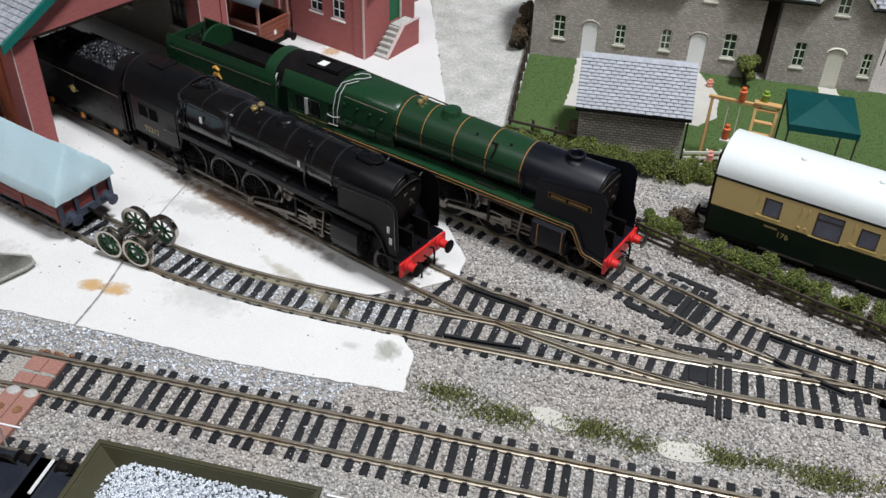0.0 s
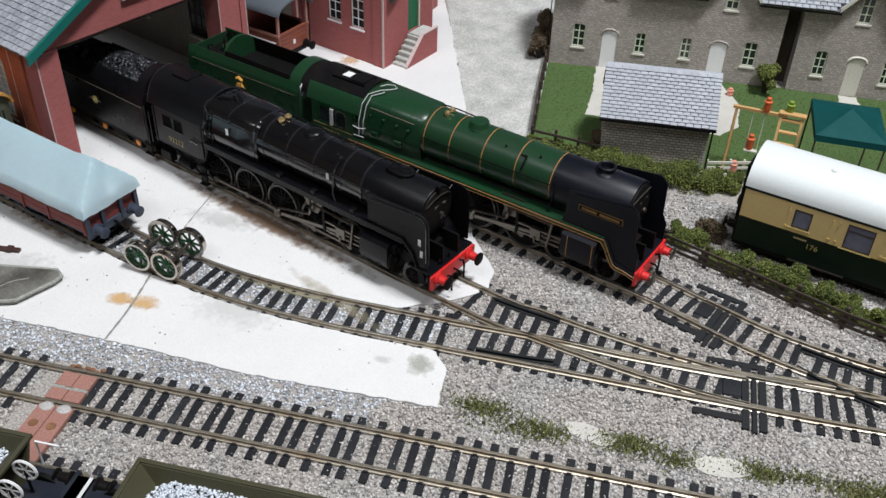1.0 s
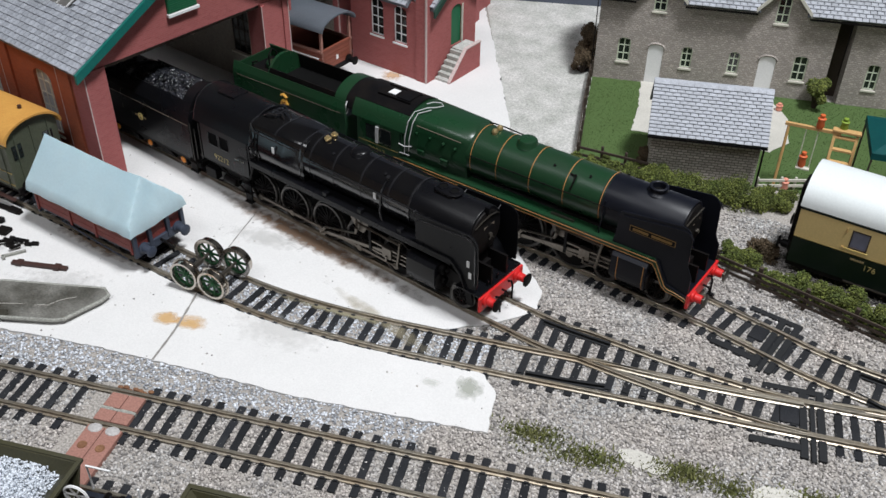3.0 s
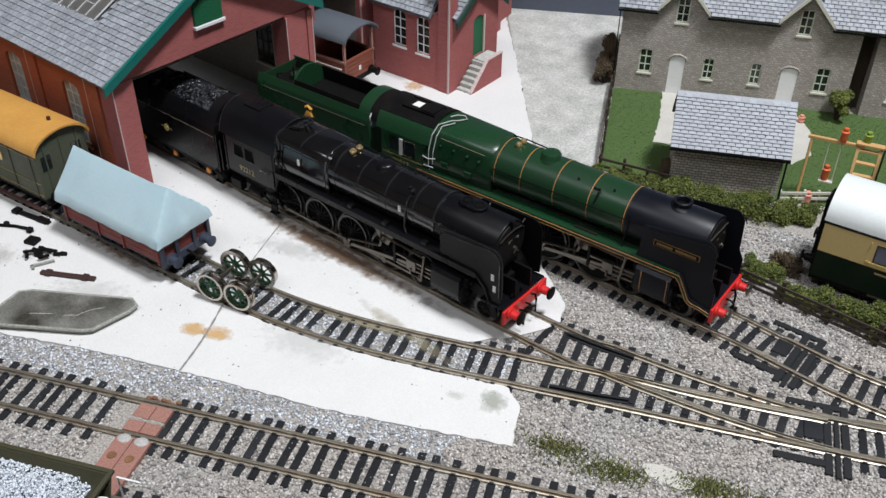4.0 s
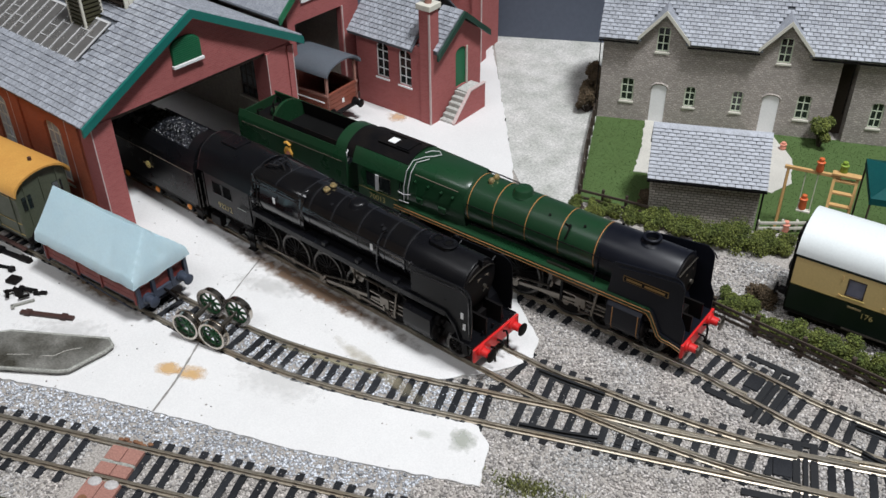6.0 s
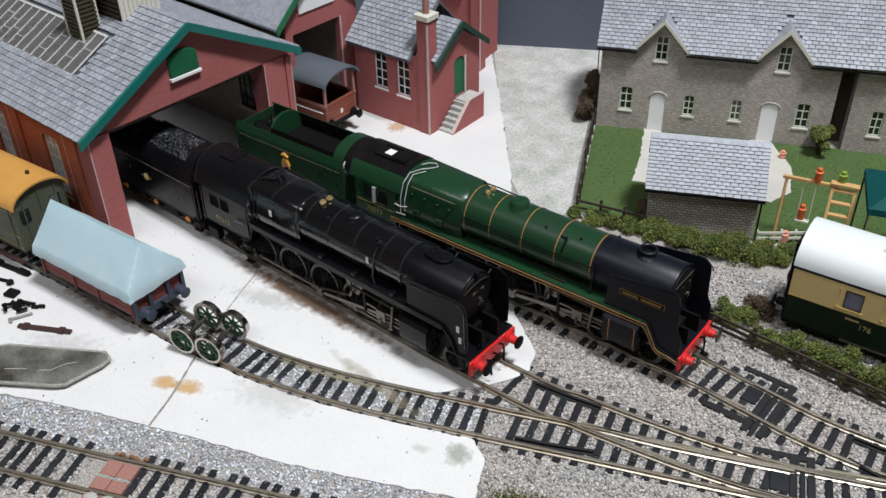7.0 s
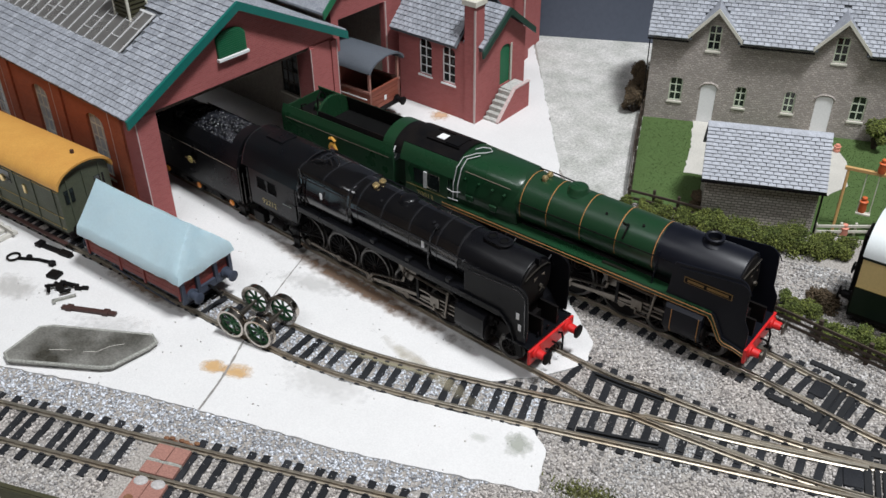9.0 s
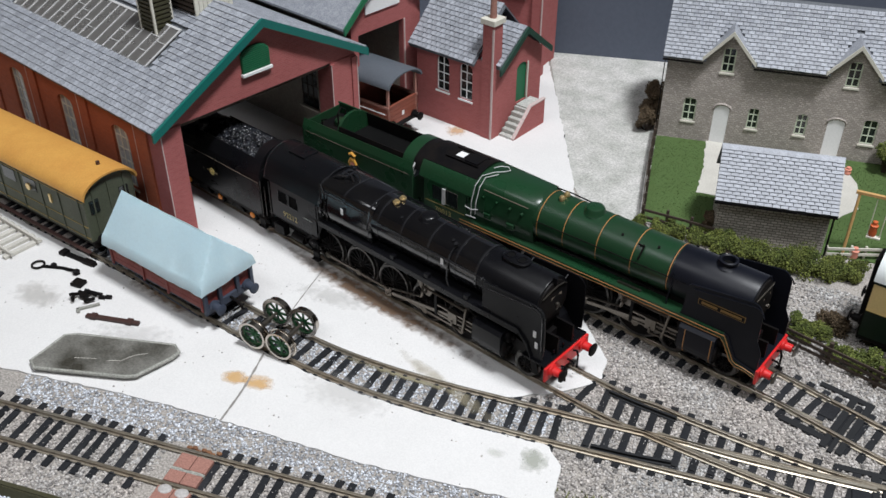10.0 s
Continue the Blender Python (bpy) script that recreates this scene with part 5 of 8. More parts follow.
def loft(bm, sections):
    """A closed skin through cross-sections (x, outline of (y, z)) that have the same number of points."""
    rows = [[bm.verts.new((x, *p)) for p in pts] for x, pts in sections]
    n = len(rows[0])
    for p, q in zip(rows, rows[1:]):
        for k in range(n):
            bm.faces.new((p[k], p[(k + 1) % n], q[(k + 1) % n], q[k]))
    bm.faces.new(rows[0])
    bm.faces.new(rows[-1][::-1])
    return bm


def belpaire(w_low, z_low, w_mid, z_mid, y_sh, z_sh, z_top):
    """The outline of a square-shouldered firebox."""
    half = [(w_low, z_low), (w_mid * 0.99, z_mid - 4), (w_mid, z_mid), (y_sh + 1.35, z_sh - 3.2), (y_sh + 0.95, z_sh - 1.4), (y_sh + 0.2, z_sh - 0.1)]
    half += [(y_sh - 1.4, z_sh + (z_top - z_sh) * 0.42), (y_sh * 0.6, z_sh + (z_top - z_sh) * 0.78), (y_sh * 0.3, z_sh + (z_top - z_sh) * 0.95)]
    return half + [(0, z_top)] + [(-y, z) for y, z in half[::-1]]


def cab_outline(w, z_knee, y_sh, z_sh, z_top, n=10):
    """Cab roof line: the side bends at the knee, leans in to a shoulder and arches over."""
    h = z_top - z_sh
    rad = (y_sh * y_sh + h * h) / (2 * h)
    a = math.asin(y_sh / rad)
    arc = [(rad * math.sin(a - 2 * a * k / n), z_top - rad + rad * math.cos(a - 2 * a * k / n)) for k in range(n + 1)]
    mid = ((w + y_sh) / 2 + 0.5, (z_knee + z_sh) / 2)
    return [(w, z_knee), mid] + arc + [(-mid[0], mid[1]), (-w, z_knee)]


def shell(bm, pts, x0, x1, th=0.8):
    """A bent sheet along x: an open outline and the same drawn in by th."""
    top = max(z for y, z in pts)
    inner = [(y - math.copysign(min(th, abs(y)), y) if abs(y) > 0.01 else 0.0, z - th * (0.3 + 0.7 * (z / top))) for y, z in pts]
    return prism(bm, pts + inner[::-1], "x", x0, x1)


def cylinder_block(root, x0, x1, s, z0, z1, mat):
    """A cylinder casing with a flat side sheet, rounded below, covers at its ends and drain cocks."""
    yo, yi = s * 18.0, s * 8.0
    side = [(yi, z0 + 1), (yo - s * 4.5, z0 - 1.2), (yo - s * 1.6, z0 + 0.4), (yo - s * 0.2, z0 + 3), (yo, z0 + 5), (yo, z1 - 1.5), (yo - s * 1.4, z1), (yi, z1)]
    block = new("cylinder")
    block.parent = root
    bm = B()
    prism(bm, side, "x", x0, x1)
    part("casing", bm, M[mat], block)
    zc = z0 + 4.6
    for xa, d in ((x0, -1), (x1, 1)):
        bm = B()
        lathe(bm, [(4.6, 0), (4.6, d * 0.8), (4.0, d * 1.1), (1.4, d * 1.3), (1.2, d * 2.2)], (xa, yo - s * 5, zc), "x", 20)
        part("cylinder_cover", bm, M["matt_black"], block, smooth=True)
        bm = B()
        lathe(bm, [(2.7, 0), (2.7, d * 2.0), (2.2, d * 2.4), (0.9, d * 2.5), (0.8, d * 4.0)], (xa, yo - s * 5.4, z1 - 3.4), "x", 16)
        part("valve_cover", bm, M["matt_black"], block, smooth=True)
    bm = B()
    for x in (x0 + 1.5, x1 - 1.5):
        tube(bm, [(x, yo - s * 4.5, z0 - 1), (x, yo - s * 4.5, z0 - 3), (x1 + 5, yo - s * 5, z0 - 3.6)], 0.3, 5)
    part("drain_pipe", bm, M["matt_black"], block)
    return block


def buffers(root, x, z, mat, spread=11.4, head=3.2, way=1, head_mat="matt_black"):
    for y in (-spread, spread):
        bf = new("buffer")
        bf.parent = root
        bm = B()
        lathe(bm, [(2.9, 0), (2.9, way * 0.8), (2.1, way * 1.3), (1.9, way * 4.2), (1.7, way * 4.4)], (x, y, z), "x", 18)
        part("buffer_stock", bm, M[mat], bf, smooth=True)
        bm = B()
        lathe(bm, [(1.1, way * 4.3), (1.1, way * 5.4), (head, way * 5.5), (head, way * 6.0), (head * 0.7, way * 6.4)], (x, y, z), "x", 20)
        part("buffer_head", bm, M[head_mat], bf, smooth=True)


def roof_arch(w, z_eave, z_top, n=14, power=2.2):
    pts = []
    for k in range(n + 1):
        a = math.pi * k / n
        c, s = math.cos(a), math.sin(a)
        y = w * math.copysign(abs(c) ** (2 / power), c)
        pts.append((y, z_eave + (z_top - z_eave) * abs(s) ** (2 / power)))
    return pts


def coal_heap(parent, x0, x1, w, z, rise, seed, n=520):
    g = np.random.default_rng(seed)
    xs, ys = g.uniform(x0, x1, n), g.uniform(-w, w, n)
    u = (xs - x0) / (x1 - x0)
    zs = z + rise * (1 - (ys / w) ** 2) * np.sin(np.pi * (0.15 + 0.7 * u)) + g.uniform(-0.5, 0.5, n)
    ob = scatter("coal", xs, ys, zs, g.uniform(1.8, 3.6, n), M["coal"], "", "", seed, 0.9)
    del ob["kind"]
    ob.parent = parent
    bm = B()
    rows = []
    for i in range(13):
        s = x0 + (x1 - x0) * i / 12
        rows.append([bm.verts.new((s, -w + 2 * w * k / 10, z - 0.8 + rise * (1 - ((k - 5) / 5) ** 2) * math.sin(math.pi * (0.15 + 0.7 * i / 12)))) for k in range(11)])
    for p, q in zip(rows, rows[1:]):
        for k in range(10):
            bm.faces.new((p[k], p[k + 1], q[k + 1], q[k]))
    part("coal_bed", bm, M["coal"], parent)
    return ob


def emblem(parent, x, y, z, k=1.0, early=False):
    """A small gilt crest as plain shapes; the early one stands tall over a wheel, the late one is broad."""
    bm = B()
    if early:
        ring(bm, (x, y, z - 1.2 * k), 1.5 * k, 0.35 * k, "y", 18, 5)
        tube(bm, [(x - 1.6 * k, y, z - 0.6 * k), (x - 0.8 * k, y, z + 1.0 * k), (x + 0.9 * k, y, z + 1.0 * k), (x + 1.2 * k, y, z + 2.6 * k), (x - 0.2 * k, y, z + 3.4 * k), (x - 1.3 * k, y, z + 2.8 * k)], 0.55 * k, 6)
        tube(bm, [(x + 0.9 * k, y, z + 0.8 * k), (x + 1.7 * k, y, z - 0.6 * k), (x + 1.4 * k, y, z - 2.0 * k)], 0.42 * k, 6)
    else:
        ring(bm, (x, y, z), 1.9 * k, 0.3 * k, "y", 18, 5)
        tube(bm, [(x - 0.9 * k, y, z - 0.4 * k), (x - 0.2 * k, y, z + 0.7 * k), (x + 0.7 * k, y, z + 0.4 * k), (x + 0.9 * k, y, z - 0.8 * k)], 0.5 * k, 6)
    part("crest", bm, M["orange_gilt"] if early else M["gold"], parent, "gilt and red crest")
    bm = B()
    cyl(bm, (x, y + 0.3, z - (1.2 * k if early else 0)), (x, y - 0.1, z - (1.2 * k if early else 0)), 1.4 * k, seg=16)
    part("crest_ground", bm, M["figure_pink"] if early else M["crest_ground"], parent)
    if not early:
        for s in (-1, 1):
            bm = B()
            prism(bm, [(x + s * 2.0 * k, z - 0.3 * k), (x + s * 4.6 * k, z - 0.5 * k), (x + s * 4.2 * k, z + 0.05 * k), (x + s * 4.6 * k, z + 0.5 * k), (x + s * 2.0 * k, z + 0.4 * k)], "y", y - 0.12, y + 0.15)
            part("crest_scroll", bm, M["faint_gold"], parent)


def rods_and_gear(root, drivers, z, side, cyl_x, main, zc, y_rod=12.0):
    """Coupling rods, connecting rod, slide bars and valve gear on one side."""
    y = side * y_rod
    pin = z - 3.6
    bm = B()
    for a, b in zip(drivers, drivers[1:]):
        lo, hi = min(a, b), max(a, b)
        prism(bm, [(lo, pin - 0.85), ((lo + hi) / 2, pin - 0.6), (hi, pin - 0.85), (hi, pin + 0.85), ((lo + hi) / 2, pin + 0.6), (lo, pin + 0.85)], "y", y - 0.35, y + 0.35)
    for x in drivers:
        cyl(bm, (x, y - 0.6, pin), (x, y + 0.6, pin), 1.7, seg=14)
    part("coupling_rod", bm, M["steel"], root)
    yy = side * (y_rod + 1.5)
    xh = cyl_x - 15
    bm = B()
    d = Vector((xh, 0, zc)) - Vector((main, 0, pin))
    m = Matrix.Translation((main, yy, pin)) @ Matrix.Rotation(-math.atan2(d.z, d.x), 4, "Y")
    box(bm, 0, d.length, -0.4, 0.4, -0.9, 0.9, 0, m)
    cyl(bm, (main, yy - 0.8, pin), (main, yy + 0.8, pin), 2.2, seg=14)
    part("connecting_rod", bm, M["steel"], root)
    for dz in (2.4, -2.4):
        bm = B()
        box(bm, cyl_x - 25, cyl_x, yy - 0.7, yy + 0.7, zc + dz - 0.45, zc + dz + 0.45)
        part("slide_bar", bm, M["steel"], root)
    bm = B()
    cyl(bm, (xh, yy, zc), (cyl_x, yy, zc), 0.6, seg=10)
    part("piston_rod", bm, M["steel"], root)
    bm = B()
    box(bm, xh - 2.8, xh + 2.8, yy - 1.2, yy + 1.2, zc - 3.0, zc + 3.0, 0.3)
    part("crosshead", bm, M["steel"], root)
    o = yy + side * 1.3
    link = Vector((main + (cyl_x - main) * 0.42, o, zc + 8.0))
    bm = B()
    pts = [link + Vector((-1.4 + 1.4 * math.sin(a), 0, 5.2 * math.cos(a))) for a in [math.pi * k / 8 for k in range(9)]]
    tube(bm, pts, 0.75, 6)
    part("expansion_link", bm, M["steel"], root)
    bm = B()
    tube(bm, [(main, o, pin), (main + 3.2, o, pin + 4.6)], 0.8, 6)
    part("return_crank", bm, M["steel"], root)
    bm = B()
    tube(bm, [(main + 3.2, o, pin + 4.6), (link.x - 1, o, link.z - 5.2)], 0.55, 6)
    part("eccentric_rod", bm, M["steel"], root)
    bm = B()
    tube(bm, [(link.x, o, link.z + 1.5), (cyl_x - 6, o, zc + 8.6)], 0.6, 6)
    part("radius_rod", bm, M["steel"], root)
    bm = B()
    tube(bm, [(cyl_x - 6.5, o, zc + 10.0), (cyl_x - 8.5, o, zc - 4.2)], 0.6, 6)
    part("combination_lever", bm, M["steel"], root)
    bm = B()
    tube(bm, [(cyl_x - 8.5, o, zc - 4.2), (xh, o, zc - 4.4)], 0.5, 6)
    tube(bm, [(xh, o, zc - 4.4), (xh, o, zc - 1.5)], 0.6, 6)
    part("union_link", bm, M["steel"], root)
    bm = B()
    box(bm, cyl_x - 26, cyl_x - 24.6, yy - side * 4.0, yy + side * 1.0, zc - 3.4, zc + 12)
    part("slide_bar_bracket", bm, M["matt_black"], root)
    bm = B()
    prism(bm, [(link.x - 5, link.z + 7), (link.x + 7, link.z + 7), (link.x + 7, link.z + 3), (link.x + 3, link.z - 4), (link.x - 1, link.z - 4), (link.x - 5, link.z + 2)], "y", o - side * 2.4, o - side * 1.4)
    part("link_bracket", bm, M["steel"], root)


def black_engine():
    root = thing("steam_locomotive", 0, 0, 0, 0, "satin black steam locomotive with red buffer beam on plastered track", "locomotive")
    rt = RAIL_TOP
    cz = 41.5
    drivers = [-53.5, -76.2, -99.0, -121.8, -144.6]
    # frames and running plates
    bm = B()
    for y in (-5.5, 5.5):
        box(bm, -186, -4, y - 0.6, y + 0.6, rt + 3.5, 29)
    box(bm, -186, -12, -5, 5, 20, 24)
    part("frame", bm, M["matt_black"], root)
    bm = B()
    # first box is an added black filler that keeps the gap below the barrel dark
    box(bm, -110, -44, -8.4, 8.4, 26, 31, 0.3)
    box(bm, -43, -14, -9.0, 9.0, 24, 33, 0.3)
    part("boiler_saddle", bm, M["matt_black"], root)
    for s in (-1, 1):
        y0, y1 = (8.6, 15.8) if s > 0 else (-15.8, -8.6)
        bm = B()
        box(bm, -146, -19, y0, y1, 31.0, 31.9, 0.15)
        part("running_plate", bm, M["black"], root)
        bm = B()
        box(bm, -146, -19, s * 15.4 - 0.35, s * 15.4 + 0.35, 28.8, 31.1, 0.1)
        part("valance", bm, M["black"], root)
        bm = B()
        prism(bm, [(-19.2, 31.9), (-13.5, 26.5), (-11.0, 20.2), (-11.0, 19.2), (-14.4, 25.8), (-19.6, 31.0)], "y", y0, y1)
        part("sloping_plate", bm, M["black"], root)
    bm = B()
    box(bm, -16, -3.2, -15.6, 15.6, 18.6, 19.6, 0.15)
    part("front_platform", bm, M["black"], root)
    bm = B()
    box(bm, -3.4, -2.2, -16.2, 16.2, 11.2, 18.5, 0.2)
    part("buffer_beam", bm, M["red"], root, "bright red buffer beam")
    buffers(root, -2.2, 15.6, "red")
    bm = B()
    tube(bm, [(-2, 0, 14.5), (0.5, 0, 14.5), (1.4, 0, 13.5), (1.0, 0, 12.0)], 0.5, 6)
    part("coupling_hook", bm, M["matt_black"], root)
    for y, z0, z1 in ((4.5, 16.5, 8), (-4.5, 13, 6)):
        bm = B()
        tube(bm, [(-2, y, z0), (-0.4, y, z0 + 0.8), (0.4, y, z0 - 1.5), (0.4, y, z1)], 0.55, 6)
        part("brake_hose", bm, M["matt_black"], root)
    bm = B()
    for y in (-7, 0, 7):
        box(bm, -5.2, -4.6, y - 0.5, y + 0.5, 19.6, 22.4)
    part("lamp_iron", bm, M["black"], root)
    # boiler
    bm = B()
    lathe(bm, [(11.6, -46), (11.6, -13.4), (11.35, -12.8)], (0, 0, cz), "x", 48)
    part("smokebox", bm, M["black"], root, smooth=True)
    bm = B()
    lathe(bm, [(10.6, 0), (10.3, 0.6), (7.5, 1.7), (3.5, 2.4), (0.4, 2.6)], (-12.8, 0, cz - 0.6), "x", 40)
    part("smokebox_door", bm, M["matt_black"], root, smooth=True)
    bm = B()
    lathe(bm, [(1.0, 0), (1.0, 1.2), (0.4, 1.6)], (-10.4, 0, cz - 0.6), "x", 12)
    tube(bm, [(-9.2, 0, cz - 0.6), (-9.0, 1.6, cz - 2.6)], 0.3, 5)
    tube(bm, [(-9.0, 0, cz - 0.6), (-8.8, -2.2, cz - 1.8)], 0.3, 5)
    part("door_handle", bm, M["steel"], root)
    bm = B()
    tube(bm, [(-11.6, -8.6, cz + 5.4), (-10.6, -5, cz + 8.0), (-10.4, 0, cz + 8.9), (-10.6, 5, cz + 8.0), (-11.6, 8.6, cz + 5.4)], 0.32, 6)
    part("door_rail", bm, M["steel"], root)
    bm = B()
    box(bm, -12.8, -10.6, -0.8, 0.8, cz + 9.6, cz + 12.6, 0.15)
    part("lamp_iron", bm, M["black"], root)
    bm = B()
    box(bm, -10.9, -10.6, -3.6, 3.6, cz + 2.6, cz + 4.0)
    part("number_plate", bm, M["faint_lining"], root, "small dull smokebox plate")
    bm = B()
    lathe(bm, [(12.35, -112), (11.55, -46.2)], (0, 0, cz), "x", 48)
    part("boiler", bm, M["boiler_black"], root, smooth=True)
    for x, r, h in ((-46.2, 11.6, 0.5), (-58.5, 11.72, 0.18), (-75, 11.92, 0.18), (-92, 12.12, 0.18), (-107, 12.3, 0.18)):
        bm = B()
        hoop(bm, x, 0, cz, r - 0.02, 1.0, h, -30, 210, 44)
        part("boiler_band", bm, M["band_black"], root, smooth=True)
    bm = B()
    fb = [(-147, belpaire(12.5, 31.9, 14.6, 40, 11.4, 51.6, 53.9)), (-130, belpaire(12.4, 31.9, 14.1, 40, 11.0, 51.2, 53.6)), (-112.2, belpaire(12.2, 31.9, 13.4, 40, 10.4, 50.8, 53.3)), (-110.6, belpaire(11.8, 31.9, 12.8, 40, 9.8, 50.2, 52.9))]
    loft(bm, fb)
    part("firebox", bm, M["boiler_black"], root, smooth=True)
    for x, k in ((-112.6, 0.0), (-129.5, 0.45), (-145.8, 1.0)):
        bm = B()
        sec = belpaire(12.4, 32, 13.55 + 1.2 * k, 40, 10.5 + 1.0 * k, 51.0 + 0.75 * k, 53.5 + 0.6 * k)
        loft(bm, [(x - 0.5, sec), (x + 0.5, sec)])
        part("firebox_band", bm, M["band_black"], root, smooth=True)
    for s in (-1, 1):
        bm = B()
        tube(bm, [(-143, s * 14.2, 48.9), (-114, s * 13.0, 47.9)], 0.3, 6)
        for x, y in ((-141, 14.1), (-128, 13.5), (-115, 13.0)):
            cyl(bm, (x, s * (y - 1.6), 48.4), (x, s * y, 48.4), 0.35, seg=6)
        part("handrail", bm, M["band_black"], root)
        bm = B()
        tube(bm, [(-108, s * 12.7, 45.6), (-60, s * 12.1, 45.2), (-40, s * 11.8, 45.0)], 0.26, 6)
        for x in (-104, -88, -72, -56, -42):
            cyl(bm, (x, s * 11.0, 45.0), (x, s * 12.6, 45.3), 0.42, seg=6)
        part("handrail", bm, M["band_black"], root)
    # chimney, dome, valves
    def stadium(l, w, n=12):
        return [((l - w) * (1 if math.cos(a) >= 0 else -1) + w * math.cos(a), w * math.sin(a)) for a in [-math.pi / 2 + math.tau * k / (2 * n) for k in range(2 * n)]]
    bm = B()
    rows = []
    for z, k in ((51.6, 1.28), (52.7, 1.06), (53.3, 0.98), (53.7, 1.10), (54.4, 1.10), (54.6, 1.02)):
        rows.append([bm.verts.new((-32.6 + x * k, y * k, z)) for x, y in stadium(6.3, 3.6)])
    for p, q in zip(rows, rows[1:]):
        for k in range(len(p)):
            bm.faces.new((p[k], p[(k + 1) % len(p)], q[(k + 1) % len(p)], q[k]))
    bm.faces.new(rows[-1])
    bm.faces.new(rows[0][::-1])
    part("chimney", bm, M["black"], root, smooth=True)
    for x in (-35.7, -29.5):
        bm = B()
        ring(bm, (x, 0, 54.7), 2.1, 0.45, "z", 22, 6)
        part("chimney_rim", bm, M["black"], root, smooth=True)
        bm = B()
        cyl(bm, (x, 0, 54.4), (x, 0, 54.68), 1.9, seg=18)
        part("chimney_mouth", bm, M["soot"], root)
    bm = B()
    lathe(bm, [(5.2, 0), (4.6, 0.7), (4.3, 1.5), (3.4, 2.2), (1.8, 2.55), (0.2, 2.65)], (-84.2, 0, 52.6), "z", 28)
    part("dome", bm, M["black"], root, smooth=True)
    for y in (-2.2, 2.2):
        bm = B()
        lathe(bm, [(1.5, 0), (1.3, 0.5), (1.15, 1.0), (1.75, 1.2), (1.75, 1.8), (1.2, 2.0), (1.0, 2.7), (0.4, 2.9)], (-103.2, y, 52.9), "z", 16)
        part("safety_valve", bm, M["brass"], root, "polished brass safety valve", smooth=True)
    for x, a in ((-64, 62), (-64, 118), (-70, 70), (-95, 55), (-95, 125)):
        bm = B()
        c, sn = math.cos(radians(a)), math.sin(radians(a))
        cyl(bm, (x, 11.3 * c, cz + 11.3 * sn), (x, 12.6 * c, cz + 12.6 * sn), 0.75, seg=10)
        part("washout_plug", bm, M["band_black"], root)
    bm = B()
    tube(bm, [(-61, -6.5, cz + 10.2), (-61.6, -8.6, cz + 8.9), (-62, -10.6, cz + 6.2), (-62.2, -12.1, cz + 1), (-62.2, -12.6, cz - 6), (-60.5, -13, 32)], 0.42, 6)
    cyl(bm, (-61, -6.8, cz + 9.4), (-61, -7.6, cz + 11.4), 1.0, seg=10)
    part("feed_pipe", bm, M["band_black"], root)
    bm = B()
    tube(bm, [(-143, 5.5, 54.2), (-140, 5.2, 56.0), (-136, 3.5, 56.0), (-136, -3.5, 56.0), (-140, -5.2, 56.0), (-143, -5.5, 54.2)], 0.5, 6)
    tube(bm, [(-140, -1.6, 53.6), (-140, -1.6, 56.4), (-134, -1.8, 56.2), (-132.6, -2, 53.6)], 0.45, 6)
    tube(bm, [(-140, 1.8, 53.6), (-139.4, 1.8, 56.2), (-133, 2.0, 56.0), (-131.8, 2, 53.4)], 0.45, 6)
    part("steam_manifold", bm, M["band_black"], root)
    for y in (-3.6, 0.0, 3.6):
        bm = B()
        cyl(bm, (-138, y, 55.6), (-138, y, 57.2), 0.75, seg=10)
        part("stop_valve", bm, M["band_black"], root)
    for s in (-1, 1):
        bm = B()
        tube(bm, [(-146, s * 13.2, 50.6), (-144.2, s * 14.4, 47), (-143.8, s * 15.0, 42), (-144.2, s * 14.9, 36), (-142, s * 14.6, 32.6)], 0.45, 6)
        tube(bm, [(-146, s * 12.4, 51.4), (-141.8, s * 13.9, 47.6), (-141.4, s * 14.8, 41), (-140, s * 14.8, 34)], 0.35, 6)
        part("injector_pipe", bm, M["matt_black"], root)
        for z in (38, 43.5):
            bm = B()
            cyl(bm, (-143.9, s * 14.2, z), (-143.9, s * 15.9, z), 0.9, seg=10)
            part("clack_valve", bm, M["band_black"], root)
    bm = B()
    tube(bm, [(-118, 10.8, 50.6), (-112, 9.4, 50.6), (-60, 8.6, 50.2), (-47, 8.4, 49.8)], 0.45, 6)
    part("ejector_pipe", bm, M["black"], root)
    for x, y, z in ((-129, -14.35, 43.6), (-65.5, -12.1, 43.2), (-10.2, -14.9, 33.2), (-9.0, -14.9, 27.6)):
        bm = B()
        box(bm, x - 0.75, x + 0.75, y - 0.2, y + 0.1, z - 1.6, z + 1.6)
        part("label_plate", bm, M["white"], root, "tiny white electrification warning plate")
    # smoke deflectors
    for s in (-1, 1):
        bm = B()
        front = [(-5.6 - 5.4 * (1 - math.cos(a)), 43.6 + 4.6 * math.sin(a)) for a in [math.pi / 2 * k / 6 for k in range(7)]]
        prism(bm, [(-39.4, 32.0), (-39.4, 46.2), (-38.8, 46.8)] + front[::-1] + [(-5.0, 30), (-5.4, 21.2), (-9.5, 20.4), (-13.5, 26.8), (-19.2, 32.0)], "y", s * 14.5 - 0.3, s * 14.5 + 0.3)
        part("smoke_deflector", bm, M["black"], root)
        bm = B()
        rail_line = [(x + (1.6 if x < -11 else -1.0), s * 15.3, z - 1.6) for x, z in [(-39.2, 46.0)] + front[::-1]] + [(-6.2, s * 15.3, 24)]
        tube(bm, rail_line, 0.26, 6)
